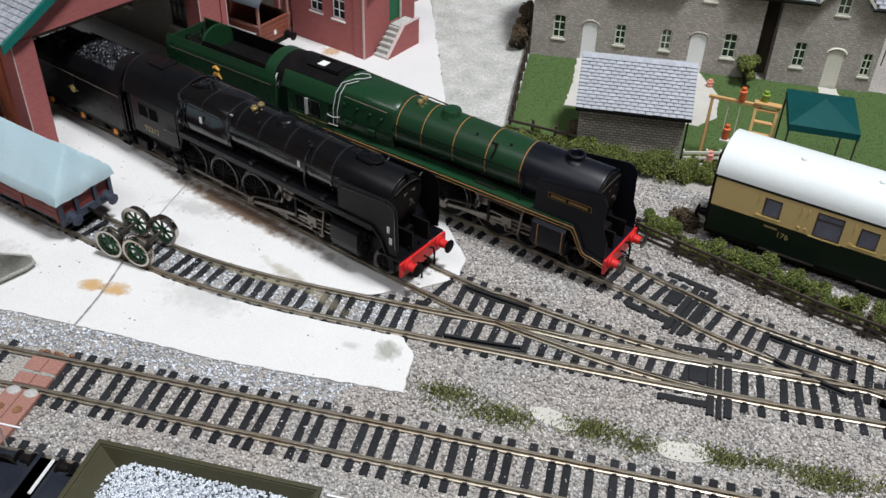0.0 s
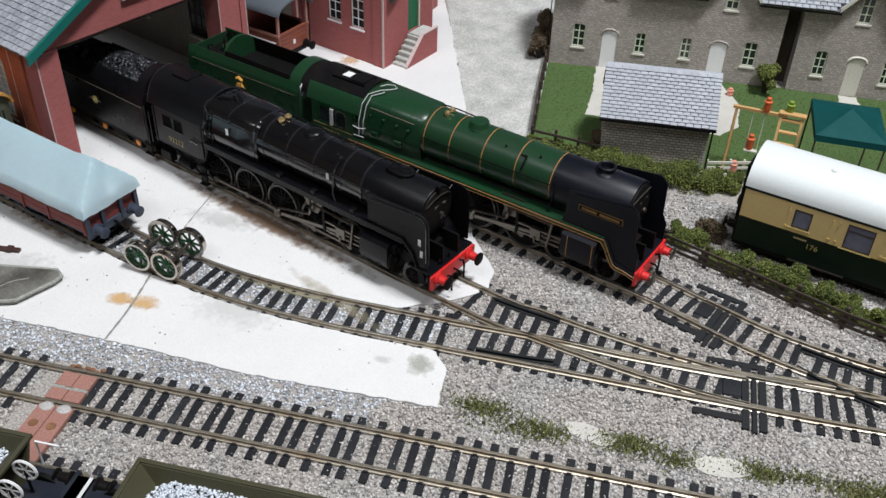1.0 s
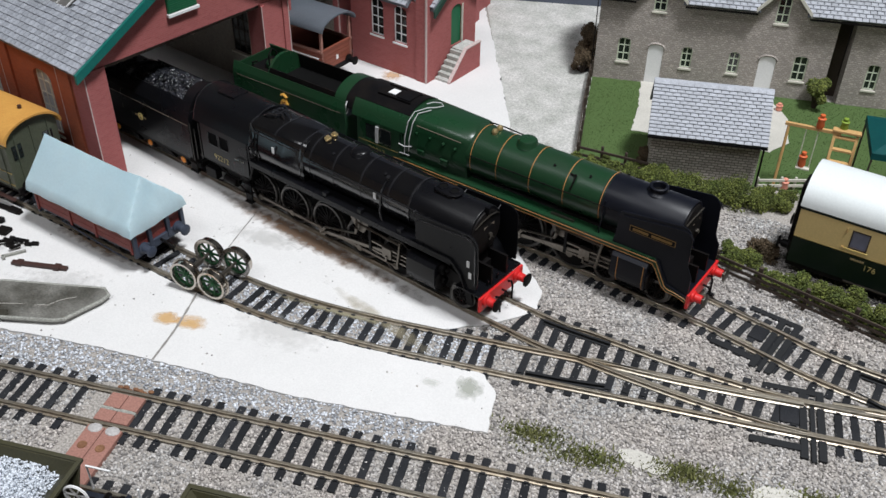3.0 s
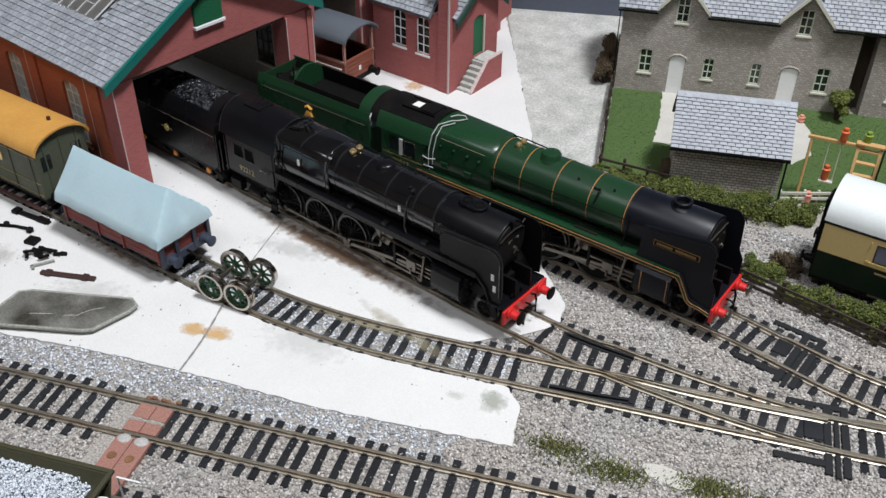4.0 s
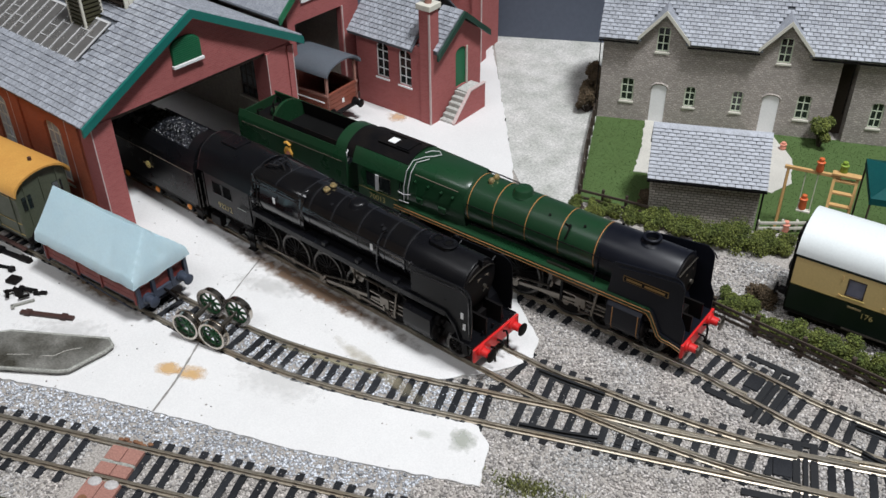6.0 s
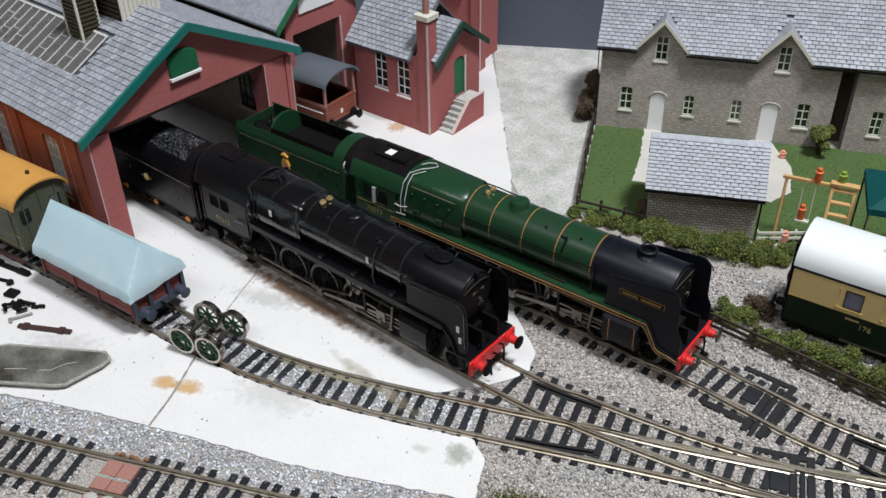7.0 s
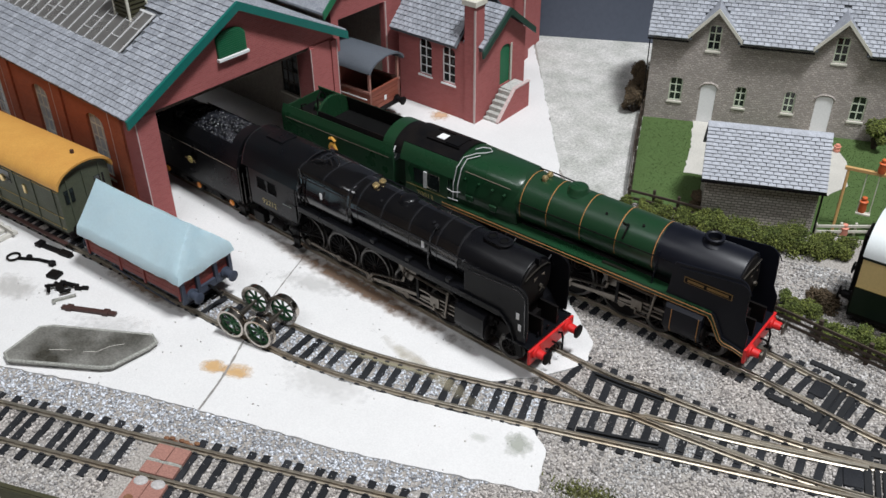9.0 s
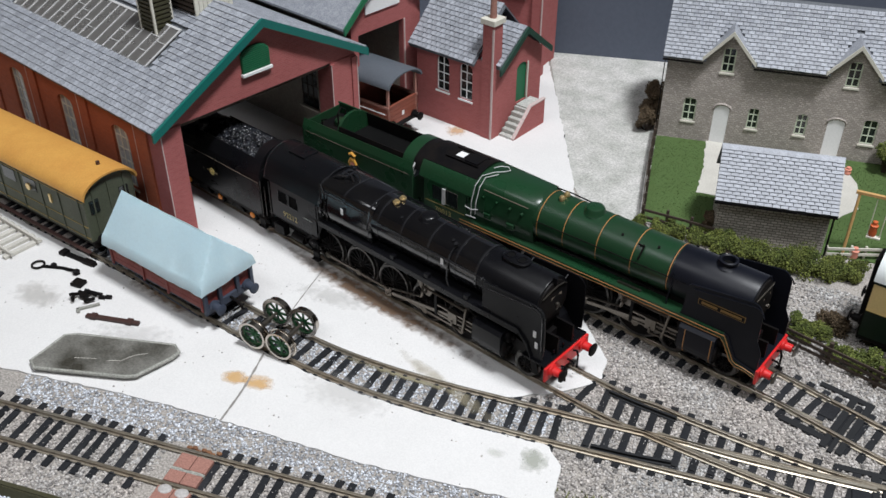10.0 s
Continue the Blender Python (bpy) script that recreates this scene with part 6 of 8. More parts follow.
        for x, z in ((-36, 45.8), (-13, 47.6)):
            cyl(bm, (x, s * 14.5, z), (x, s * 15.3, z), 0.3, seg=6)
        part("deflector_rail", bm, M["band_black"], root)
        for x in (-34, -15):
            bm = B()
            cyl(bm, (x, s * 11.0, 44.5), (x, s * 14.4, 46.5), 0.4, seg=6)
            part("deflector_stay", bm, M["black"], root)
    # cylinders, rods, wheels
    for s in (-1, 1):
        cylinder_block(root, -42.0, -26.0, s, 11.6, 25.4, "black")
        rods_and_gear(root, drivers, rt + 10, s, -42.0, -99.0, 16.4)
        for x in drivers:
            spoked_wheel(root, x, s * 9.2, rt + 10, 10.0, s, 15, "dark_tyre", "matt_black", "driving_wheel")
            bm = B()
            prism(bm, [(x - 11.4, rt + 15), (x - 10.6, rt + 15), (x - 10.2, rt + 9), (x - 10.8, rt + 4), (x - 11.8, rt + 4), (x - 11.2, rt + 9)], "y", s * 9.4 - 0.5, s * 9.4 + 0.5)
            part("brake_block", bm, M["matt_black"], root)
        spoked_wheel(root, -17.0, s * 9.2, rt + 6, 6.0, s, 10, "dark_tyre", "matt_black", "pony_wheel")
        bm = B()
        box(bm, -160, -50, s * 7.6 - 0.3, s * 7.6 + 0.3, 6.5, 7.4)
        part("brake_pull_rod", bm, M["matt_black"], root)
        bm = B()
        prism(bm, [(-24, 24), (-11, 20), (-9, 8.5), (-12, 8.5), (-14, 16), (-24, 18)], "y", s * 11.5 - 0.5, s * 11.5 + 0.5)
        part("guard_iron", bm, M["matt_black"], root)
        for z in (6, 11.5, 17):
            bm = B()
            box(bm, -152, -147, s * 15.2 - 2, s * 15.2 + 1, z, z + 0.5)
            part("step_tread", bm, M["matt_black"], root)
        bm = B()
        prism(bm, [(-152.2, 20), (-147.0, 20), (-142.5, 31), (-143.5, 31.4), (-147.6, 21.5), (-147.6, 5.6), (-152.2, 5.6)], "y", s * 15.4 - 0.3, s * 15.4 + 0.3)
        part("step_hanger", bm, M["matt_black"], root)
        for pts in ([(-158, 22), (-160, 12), (-154, 9), (-150, 14), (-132, 18)], [(-170, 20), (-168, 10), (-176, 7.5), (-182, 12)], [(-175, 19), (-166, 14), (-158, 15), (-153, 20)]):
            bm = B()
            tube(bm, [(x, s * 13.5, z) for x, z in pts], 0.55, 6)
            part("injector_pipe", bm, M["matt_black"], root)
        bm = B()
        cyl(bm, (-169, s * 13.6, 12), (-160, s * 13.6, 12), 2.3, seg=14)
        part("injector", bm, M["matt_black"], root)
        bm = B()
        box(bm, -184, -176, s * 13 - 2, s * 13 + 2, 8, 14, 0.4)
        part("sand_box", bm, M["matt_black"], root)
        for x in (-96, -74, -50):
            bm = B()
            box(bm, x, x + 2.6, s * 14.0 - 1.3, s * 14.0 + 1.3, 31.9, 34.2, 0.25)
            part("lubricator", bm, M["black"], root)
    # cab
    cab = cab_outline(15.4, 40.2, 11.2, 50.6, 55.2)
    for s in (-1, 1):
        m = Matrix.Translation((0, s * 15.4, 0)) @ Matrix.Diagonal((1, -s if s > 0 else 1, 1, 1))
        bm = B()
        wall(bm, -183, -148, 20, 40.2, 0.6, [(-177.0, -170.2, 30.2, 37.0), (-168.6, -162.0, 30.2, 37.0)])
        bm.transform(m)
        part("cab_side", bm, M["black"], root)
        for a, b in ((-177.0, -170.2), (-168.6, -162.0)):
            bm = B()
            # black pane stands for the dark inside the cab
            box(bm, a, b, 0.35, 0.45, 30.2, 37.0)
            bm.transform(m)
            part("cab_window", bm, M["soot"], root)
            bm = B()
            tube(bm, [(a, 0, 30.2), (b, 0, 30.2), (b, 0, 37), (a, 0, 37)], 0.3, 5, True)
            bm.transform(m)
            part("window_frame", bm, M["band_black"], root)
        bm = B()
        tube(bm, [(-156.5, -0.8, 29.0), (-156.0, -1.0, 29.4), (-149.5, -1.0, 29.4)], 0.38, 6)
        bm.transform(m)
        part("cab_step_rail", bm, M["bright_steel"], root)
        bm = B()
        prism(bm, [(-148, s * 15.4), (-144.6, s * 13.6), (-144.8, s * 13.1), (-148, s * 14.8)], "z", 31, 40.2)
        part("cab_wing", bm, M["black"], root)
        bm = B()
        cyl(bm, (-184.6, s * 15.2, 18), (-184.6, s * 15.2, 39), 0.35, seg=6)
        part("handrail", bm, M["dark_tyre"], root)
    bm = B()
    shell(bm, cab, -188, -145)
    part("cab_roof", bm, M["black"], root, smooth=True)
    bm = B()
    box(bm, -178, -166, -5, 5, 54.5, 55.6, 0.3)
    part("roof_vent", bm, M["black"], root)
    for x in (-187.6, -145.4):
        bm = B()
        sec = [(y * 1.008, z + 0.12) for y, z in cab]
        shell(bm, sec, x - 0.35, x + 0.35, 0.5)
        part("roof_beading", bm, M["band_black"], root, smooth=True)
    bm = B()
    prism(bm, [(-14.8, 20)] + [(-y * 0.985, z - 0.4) for y, z in cab] + [(14.8, 20)], "x", -147.2, -146.4)
    part("cab_front", bm, M["black"], root)
    bm = B()
    box(bm, -187, -147, -14.8, 14.8, 18.6, 20)
    part("cab_floor", bm, M["matt_black"], root)
    lettering("92212", 4.5, M["dull_gold"], root, upright(-168.6, -15.5, 22.4))
    black_tender()


def black_tender():
    rt = RAIL_TOP
    td = thing("tender", 0, 0, 0, 0, "satin black tender heaped with coal, coupled behind the black locomotive", "tender")
    lower = [(15.4, 14), (15.4, 34.6), (14.7, 38.6), (13.6, 41.0)]
    bm = B()
    prism(bm, lower + [(-y, z) for y, z in lower[::-1]], "x", -273, -193)
    part("tank", bm, M["black"], td)
    for s in (-1, 1):
        bm = B()
        prism(bm, [(s * 13.6, 41.0), (s * 12.6, 43.2), (s * 11.0, 45.6), (s * 10.3, 45.4), (s * 11.6, 43.0), (s * 12.4, 41.0)], "x", -249, -197)
        part("bunker_side", bm, M["black"], td, smooth=True)
        bm = B()
        box(bm, -272.6, -193.4, s * 15.46 - 0.08, s * 15.46 + 0.08, 34.2, 34.55)
        part("lining", bm, M["faint_lining"], td, "thin pale lining along the tender side")
    pts = cab_outline(13.5, 41.0, 9.6, 47.4, 51.4)
    bm = B()
    shell(bm, pts, -200, -193.2)
    part("bunker_hood", bm, M["black"], td, smooth=True)
    pts = cab_outline(13.3, 41.0, 9.0, 45.8, 48.4)
    bm = B()
    prism(bm, pts, "x", -250.5, -248.8)
    part("bunker_end", bm, M["black"], td, smooth=True)
    bm = B()
    shell(bm, pts, -249.6, -246.2)
    part("bunker_lip", bm, M["band_black"], td, smooth=True)
    bm = B()
    prism(bm, [(-13, 20)] + [(-y, z - 0.5) for y, z in cab_outline(13.2, 41.0, 9.4, 47.0, 50.8)] + [(13, 20)], "x", -194.8, -194)
    part("tender_front", bm, M["matt_black"], td)
    coal_heap(td, -246.5, -200, 10.4, 44.0, 3.6, 61, 760)
    bm = B()
    lathe(bm, [(3.6, 0), (3.6, 2.2), (3.2, 2.8), (0.3, 3.0)], (-262, 2, 41), "z", 18)
    part("water_filler", bm, M["matt_black"], td, smooth=True)
    for x, y in ((-255, -8), (-255, 8), (-270, -9.5), (-269, 9)):
        bm = B()
        lathe(bm, [(1.2, 0), (1.0, 2.6), (1.4, 2.9), (1.2, 3.8), (0.3, 4.2)], (x, y, 41), "z", 12)
        part("tank_vent", bm, M["matt_black"], td, smooth=True)
    for y in (-3.5, 4.5):
        bm = B()
        tube(bm, [(-266, y, 41), (-266, y, 45), (-265, y + 1.5, 47), (-263, y + 2, 46.5), (-263, y + 2, 43.5)], 0.45, 6)
        part("lifting_eye", bm, M["matt_black"], td)
    bm = B()
    box(bm, -274.5, -190, -15.2, 15.2, 12.2, 14)
    part("footplate", bm, M["matt_black"], td)
    for s in (-1, 1):
        bm = B()
        box(bm, -272, -192, s * 11.6 - 0.6, s * 11.6 + 0.6, 7.5, 12.3)
        part("frame_side", bm, M["matt_black"], td)
        for x in (-248, -218):
            bm = B()
            for k in range(5):
                box(bm, x - 6 + k * 0.9, x + 6 - k * 0.9, s * 12.9 - 0.7, s * 12.9 + 0.7, 7.2 + k * 0.62, 7.75 + k * 0.62)
            part("leaf_spring", bm, M["matt_black"], td)
    for x in (-262, -233, -204):
        for s in (-1, 1):
            spoked_wheel(td, x, s * 9.2, rt + 6.6, 6.6, s, 10, "dark_tyre", "matt_black", "tender_wheel")
            bm = B()
            box(bm, x - 2.8, x + 2.8, s * 12.6 - 1.4, s * 12.6 + 1.0, rt + 3.4, rt + 9.6, 0.4)
            part("axle_box", bm, M["matt_black"], td)
            bm = B()
            lathe(bm, [(1.9, 0), (1.9, s * 0.9), (1.5, s * 1.2), (0.8, s * 1.25)], (x, s * 13.5, rt + 6.4), "y", 16)
            part("axle_cover", bm, M["orange"], td, "orange roller bearing cover", smooth=True)
    emblem(td, -235, -15.6, 25.5)
    buffers(td, -274.5, 15.8, "matt_black", way=-1)
    for z in (7, 12.5):
        bm = B()
        box(bm, -196, -190.5, -16.4, -13.5, z, z + 0.6, 0.1)
        part("step_tread", bm, M["matt_black"], td)
    bm = B()
    box(bm, -195.6, -191, -15.4, -14.8, 6, 15)
    part("step_hanger", bm, M["matt_black"], td)
    for x, z0, z1 in ((-192, 14, 36), (-188.8, 16, 34)):
        bm = B()
        cyl(bm, (x, -15.2, z0), (x, -15.2, z1), 0.35, seg=6)
        part("handrail", bm, M["dark_tyre"], td)


black_engine()


def green_engine():
    root = thing("steam_locomotive", 65.2, 59.7, 0, 2.5, "green steam locomotive with blue-black smokebox and orange lining", "locomotive")
    rt = RAIL_TOP
    cz = 41.2
    drivers = [-61, -89, -117]
    bm = B()
    for y in (-5.5, 5.5):
        box(bm, -188, -2, y - 0.6, y + 0.6, rt + 3.5, 27)
    box(bm, -186, -8, -5, 5, 18, 24)
    part("frame", bm, M["matt_black"], root)
    bm = B()
    # the long box is filler, added so that the underside of the boiler reads dark
    box(bm, -120, -49, -8.0, 8.0, 25, 31, 0.3)
    box(bm, -48, -14, -9.0, 9.0, 20, 33, 0.3)
    part("boiler_saddle", bm, M["matt_black"], root)
    for s in (-1, 1):
        bm = B()
        y0, y1 = (8.8, 16.0) if s > 0 else (-16.0, -8.8)
        box(bm, -163, -18, y0, y1, 29.3, 30.1, 0.15)
        part("running_plate", bm, M["loco_green"], root)
        bm = B()
        yy = s * 15.7
        prism(bm, [(-163, 29.3), (-163, 27.0), (-19.4, 27.0), (-17.6, 25.0), (-13.4, 17.2), (-11.0, 15.5), (-6.0, 15.2), (-1, 13.6), (-1, 15.8), (-6.4, 17.2), (-10.2, 17.5), (-11.8, 18.6), (-15.6, 26), (-17.4, 29.3)], "y", yy - 0.35, yy + 0.35)
        part("valance", bm, M["loco_green"], root)
        yl = yy + s * 0.4
        for line in ([(-163, 27.3), (-19.2, 27.3), (-17.3, 25.2), (-13.1, 17.4), (-10.9, 15.8), (-6.0, 15.5), (-1, 13.9)], [(-163, 29.0), (-17.7, 29.0), (-15.9, 25.8), (-12.0, 18.3), (-10.3, 17.2), (-6.5, 16.9), (-1, 15.5)]):
            bm = B()
            tube(bm, [(x, yl, z) for x, z in line], 0.2, 5)
            part("lining", bm, M["lining"], root, "thin orange lining along the running plate")
        bm = B()
        prism(bm, [(-18, 30.1), (-18, 29.3), (-16.8, 28.4), (-11.9, 18.8), (-6, 17.3), (-1, 16.2), (-1, 17.0), (-6.2, 18.2), (-11.2, 19.6), (-16.2, 29.4)], "y", y0, y1)
        part("front_plate", bm, M["smokebox"], root)
    bm = B()
    box(bm, -14, -0.8, -15.0, 15.0, 17.4, 18.3, 0.15)
    part("front_platform", bm, M["smokebox"], root)
    bm = B()
    box(bm, -1.3, 0, -16.2, 16.2, 11.0, 18.3, 0.2)
    part("buffer_beam", bm, M["red"], root, "bright red buffer beam")
    buffers(root, 0, 15.4, "red", head_mat="steel")
    bm = B()
    tube(bm, [(0, 0, 14.5), (2.5, 0, 14.5), (3.4, 0, 13.5), (3.0, 0, 12.0)], 0.5, 6)
    part("coupling_hook", bm, M["matt_black"], root)
    bm = B()
    tube(bm, [(0, 4.5, 16.5), (1.6, 4.5, 17.5), (2.4, 4.5, 15), (2.4, 4.5, 8)], 0.6, 6)
    part("brake_hose", bm, M["matt_black"], root)
    bm = B()
    lathe(bm, [(12.3, -48.5), (12.3, -11.4), (12.0, -10.8)], (0, 0, cz), "x", 48)
    part("smokebox", bm, M["smokebox"], root, smooth=True)
    bm = B()
    lathe(bm, [(11.2, 0), (10.9, 0.6), (8, 1.8), (3.5, 2.5), (0.4, 2.7)], (-10.8, 0, cz - 0.6), "x", 40)
    part("smokebox_door", bm, M["matt_black"], root, smooth=True)
    bm = B()
    cyl(bm, (-8.2, 0, cz - 0.6), (-6.8, 0, cz - 0.6), 1.0, seg=12)
    tube(bm, [(-7.2, 0, cz - 0.6), (-7.0, -1.6, cz + 1.6)], 0.3, 5)
    part("door_handle", bm, M["steel"], root)
    bm = B()
    tube(bm, [(-9.6, -9, cz + 6), (-8.4, -4, cz + 8.8), (-8.4, 4, cz + 8.8), (-9.6, 9, cz + 6)], 0.35, 6)
    part("door_rail", bm, M["steel"], root)
    bm = B()
    box(bm, -8.9, -8.6, -3.6, 3.6, cz + 3, cz + 4.4)
    part("number_plate", bm, M["faint_lining"], root, "small dull smokebox plate")
    bm = B()
    lathe(bm, [(13.0, -122), (12.3, -92), (12.0, -48.6)], (0, 0, cz), "x", 48)
    part("boiler", bm, M["loco_green"], root, smooth=True)
    bm = B()
    fb = [(-158, belpaire(12.8, 30.1, 15.0, 40.5, 11.6, 52.3, 54.9)), (-140, belpaire(12.6, 30.1, 14.5, 40.5, 11.2, 51.8, 54.6)), (-122.5, belpaire(12.2, 30.1, 13.8, 40.5, 10.8, 51.2, 54.1)), (-120.4, belpaire(11.6, 30.1, 12.9, 40.5, 9.9, 50.2, 53.5))]
    loft(bm, fb)
    part("firebox", bm, M["loco_green"], root, smooth=True)
    for s in (-1, 1):
        for x, z in ((-147, 36.5), (-133, 36.0)):
            bm = B()
            box(bm, x - 2.2, x + 2.2, s * 14.4 - 0.8, s * 14.4 + 0.8, z - 1.6, z + 1.6, 0.4)
            part("firebox_cover", bm, M["loco_green"], root)
        for x, z in ((-150, 46), (-142, 45.8), (-134, 45.4), (-127, 45.0)):
            bm = B()
            cyl(bm, (x, s * 12.6, z), (x, s * 14.7, z), 0.7, seg=10)
            part("washout_plug", bm, M["loco_green"], root)
    for x, r in ((-118.5, 12.93), (-104, 12.6), (-86, 12.27), (-68, 12.15), (-49.4, 12.03)):
        bm = B()
        hoop(bm, x, 0, cz, r - 0.02, 1.1, 0.12, -25, 205, 44)
        part("boiler_band", bm, M["smokebox"] if x > -50 else M["loco_green"], root, smooth=True)
        bm = B()
        hoop(bm, x, 0, cz, r + 0.03, 0.42, 0.14, -25, 205, 44)
        part("lining", bm, M["lining"], root, "thin orange lining")
    bm = B()
    lathe(bm, [(5.2, 0), (4.2, 0.8), (3.7, 1.5), (3.6, 2.0), (4.3, 2.4), (4.3, 3.2), (3.6, 3.5), (3.0, 3.2), (2.8, 0.6)], (-28, 0, 52.8), "z", 32)
    part("chimney", bm, M["smokebox"], root, smooth=True)
    bm = B()
    cyl(bm, (-28, 0, 53.4), (-28, 0, 53.6), 2.7, seg=20)
    part("chimney_mouth", bm, M["soot"], root)
    bm = B()
    lathe(bm, [(5.8, -0.6), (5.0, 0.5), (4.7, 2.0), (4.2, 2.7), (3.0, 3.1), (0.3, 3.2)], (-95, 0, 53.2), "z", 32)
    part("dome", bm, M["loco_green"], root, smooth=True)
    for y in (-2.1, 2.1):
        bm = B()
        lathe(bm, [(1.4, 0), (1.2, 0.8), (1.6, 1.0), (1.6, 1.6), (1.0, 2.5), (0.3, 2.7)], (-112.0, y, 53.5), "z", 14)
        part("safety_valve", bm, M["brass"], root, "polished brass safety valve", smooth=True)
    bm = B()
    tube(bm, [(-121, 7.5, 52.6), (-112, 7.2, 53.0), (-98, 7.0, 52.3)], 0.35, 6)
    part("blower_pipe", bm, M["matt_black"], root)
    for x, a in ((-64.5, 128), (-76, 122), (-58, 118), (-45, 62), (-130, 112)):
        bm = B()
        c, sn = math.cos(radians(a)), math.sin(radians(a))
        cyl(bm, (x, 11.6 * c, cz + 11.6 * sn), (x, 12.9 * c, cz + 12.9 * sn), 0.6, seg=10)
        part("washout_plug", bm, M["matt_black"], root)
    bm = B()
    tube(bm, [(-67, -7.6, cz + 9.8), (-65.5, -8.6, cz + 10.2), (-64, -8.4, cz + 10.4), (-64, -10.4, cz + 8.0), (-64.6, -11.8, cz + 4.6)], 0.5, 6)
    part("clack_pipe", bm, M["matt_black"], root)
    bm = B()
    tube(bm, [(-46.6, -11.6, cz + 5.5), (-46.6, -12.8, cz - 0.5), (-47.4, -13.2, 33), (-47.4, -13.2, 30.2)], 0.4, 5)
    part("feed_pipe", bm, M["smokebox"], root)
    for p in ([(-156.6, -15.2, 33), (-156.2, -15.4, 42), (-155.4, -13.6, 50.4), (-154.4, -9.5, 54.6), (-150, -5, 56.2), (-147, -1.6, 56.0), (-145, 1.6, 56.0), (-147.6, 3.4, 56.2), (-150.6, 1.2, 56.6), (-152.4, -2.4, 56.6)], [(-153.8, -15.4, 35), (-153.4, -15.5, 42), (-152.8, -13.4, 50.2), (-152.2, -9.6, 54.4), (-147.5, -5, 55.8)], [(-159.5, -16.2, 38.2), (-156, -16.2, 37.6), (-152, -15.6, 38.6)], [(-159, -16.2, 33.2), (-153, -16.0, 33.4)]):
        bm = B()
        tube(bm, p, 0.25, 6)
        part("steam_pipe", bm, M["bar_white"], root, "pale grey steam pipe over the firebox")
    for s in (-1, 1):
        bm = B()
        tube(bm, [(-150, s * 13.6, 50.2), (-124, s * 12.8, 49.2)], 0.22, 6)
        part("handrail", bm, M["faint_lining"], root)
        bm = B()
        tube(bm, [(-119, s * 13.0, 44.2), (-60, s * 12.4, 44.0), (-40, s * 12.4, 44.0)], 0.25, 6)
        for x in (-110, -94, -78, -60, -44):
            cyl(bm, (x, s * 11.4, 43.8), (x, s * 12.8, 44.1), 0.4, seg=6)
        part("handrail", bm, M["matt_black"], root)
    for s in (-1, 1):
        bm = B()
        front = [(-4.0 - 5.0 * (1 - math.cos(a)), 45.6 + 5.4 * math.sin(a)) for a in [math.pi / 2 * k / 6 for k in range(7)]]
        prism(bm, [(-39.4, 30.2), (-38.6, 34), (-37.4, 46.6), (-36.6, 47.4)] + front[::-1] + [(-3.6, 32), (-1.2, 27), (-1.2, 17.2), (-6, 18.3), (-11.4, 19.6), (-16.4, 29.6), (-18, 30.2)], "y", s * 14.9 - 0.3, s * 14.9 + 0.3)
        part("smoke_deflector", bm, M["smokebox"], root)
        for x in (-34, -13):
            bm = B()
            cyl(bm, (x, s * 11.6, 44), (x, s * 14.8, 46), 0.4, seg=6)
            part("deflector_stay", bm, M["smokebox"], root)
        bm = B()
        tube(bm, [(x + 1.0, s * 15.5, z - 1.6) for x, z in [(-36, 47.2)] + front[::-1][:-1]], 0.26, 6)
        part("deflector_rail", bm, M["smokebox"], root)
        bm = B()
        box(bm, -32.2, -10.6, s * 15.3 - 0.12, s * 15.3 + 0.12, 39.2, 42.2, 0.05)
        np_ = part("nameplate", bm, M["dull_brass"], root, "black nameplate with a brass edge")
        bm = B()
        box(bm, -31.8, -11.0, s * 15.45 - 0.1, s * 15.45 + 0.1, 39.55, 41.85)
        part("nameplate_ground", bm, M["matt_black"], np_)
        for a, b in ((-30.6, -23.2), (-21.8, -12.2)):
            bm = B()
            box(bm, a, b, s * 15.6 - 0.1, s * 15.6 + 0.1, 40.1, 41.3)
            part("lettering_bar", bm, M["dull_brass"], np_)
        block = cylinder_block(root, -37.5, -20.5, s, 11.4, 26.6, "smokebox")
        for x in (-34.4, -21.8):
            bm = B()
            tube(bm, [(x, s * 18.05, 25), (x, s * 18.05, 16.5), (x, s * 17.85, 14.4), (x, s * 16.5, 12)], 0.22, 5)
            part("lining", bm, M["lining"], block, "thin orange lining on the cylinder")
        rods_and_gear(root, drivers, rt + 12.2, s, -37.5, -89, 16.2)
        for x in drivers:
            spoked_wheel(root, x, s * 9.2, rt + 12.2, 12.2, s, 18, "dark_tyre", "matt_black", "driving_wheel")
            bm = B()
            box(bm, x - 13.4, x - 12.6, s * 9.6 - 0.5, s * 9.6 + 0.5, rt + 4, rt + 16, 0.2)
            part("brake_block", bm, M["matt_black"], root)
        for x in (-17, -43):
            spoked_wheel(root, x, s * 9.2, rt + 6, 6.0, s, 10, "dark_tyre", "matt_black", "bogie_wheel")
        spoked_wheel(root, -147, s * 9.2, rt + 6.4, 6.4, s, 10, "dark_tyre", "matt_black", "trailing_wheel")
        bm = B()
        box(bm, -47, -12, s * 7.2 - 0.5, s * 7.2 + 0.5, 8, 12)
        part("bogie_frame", bm, M["matt_black"], root)
        bm = B()
        tube(bm, [(-160, s * 13, 22), (-158, s * 13.6, 12), (-140, s * 13.6, 9.5), (-132, s * 13, 14), (-128, s * 12, 22)], 0.6, 6)
        part("injector_pipe", bm, M["matt_black"], root)
        bm = B()
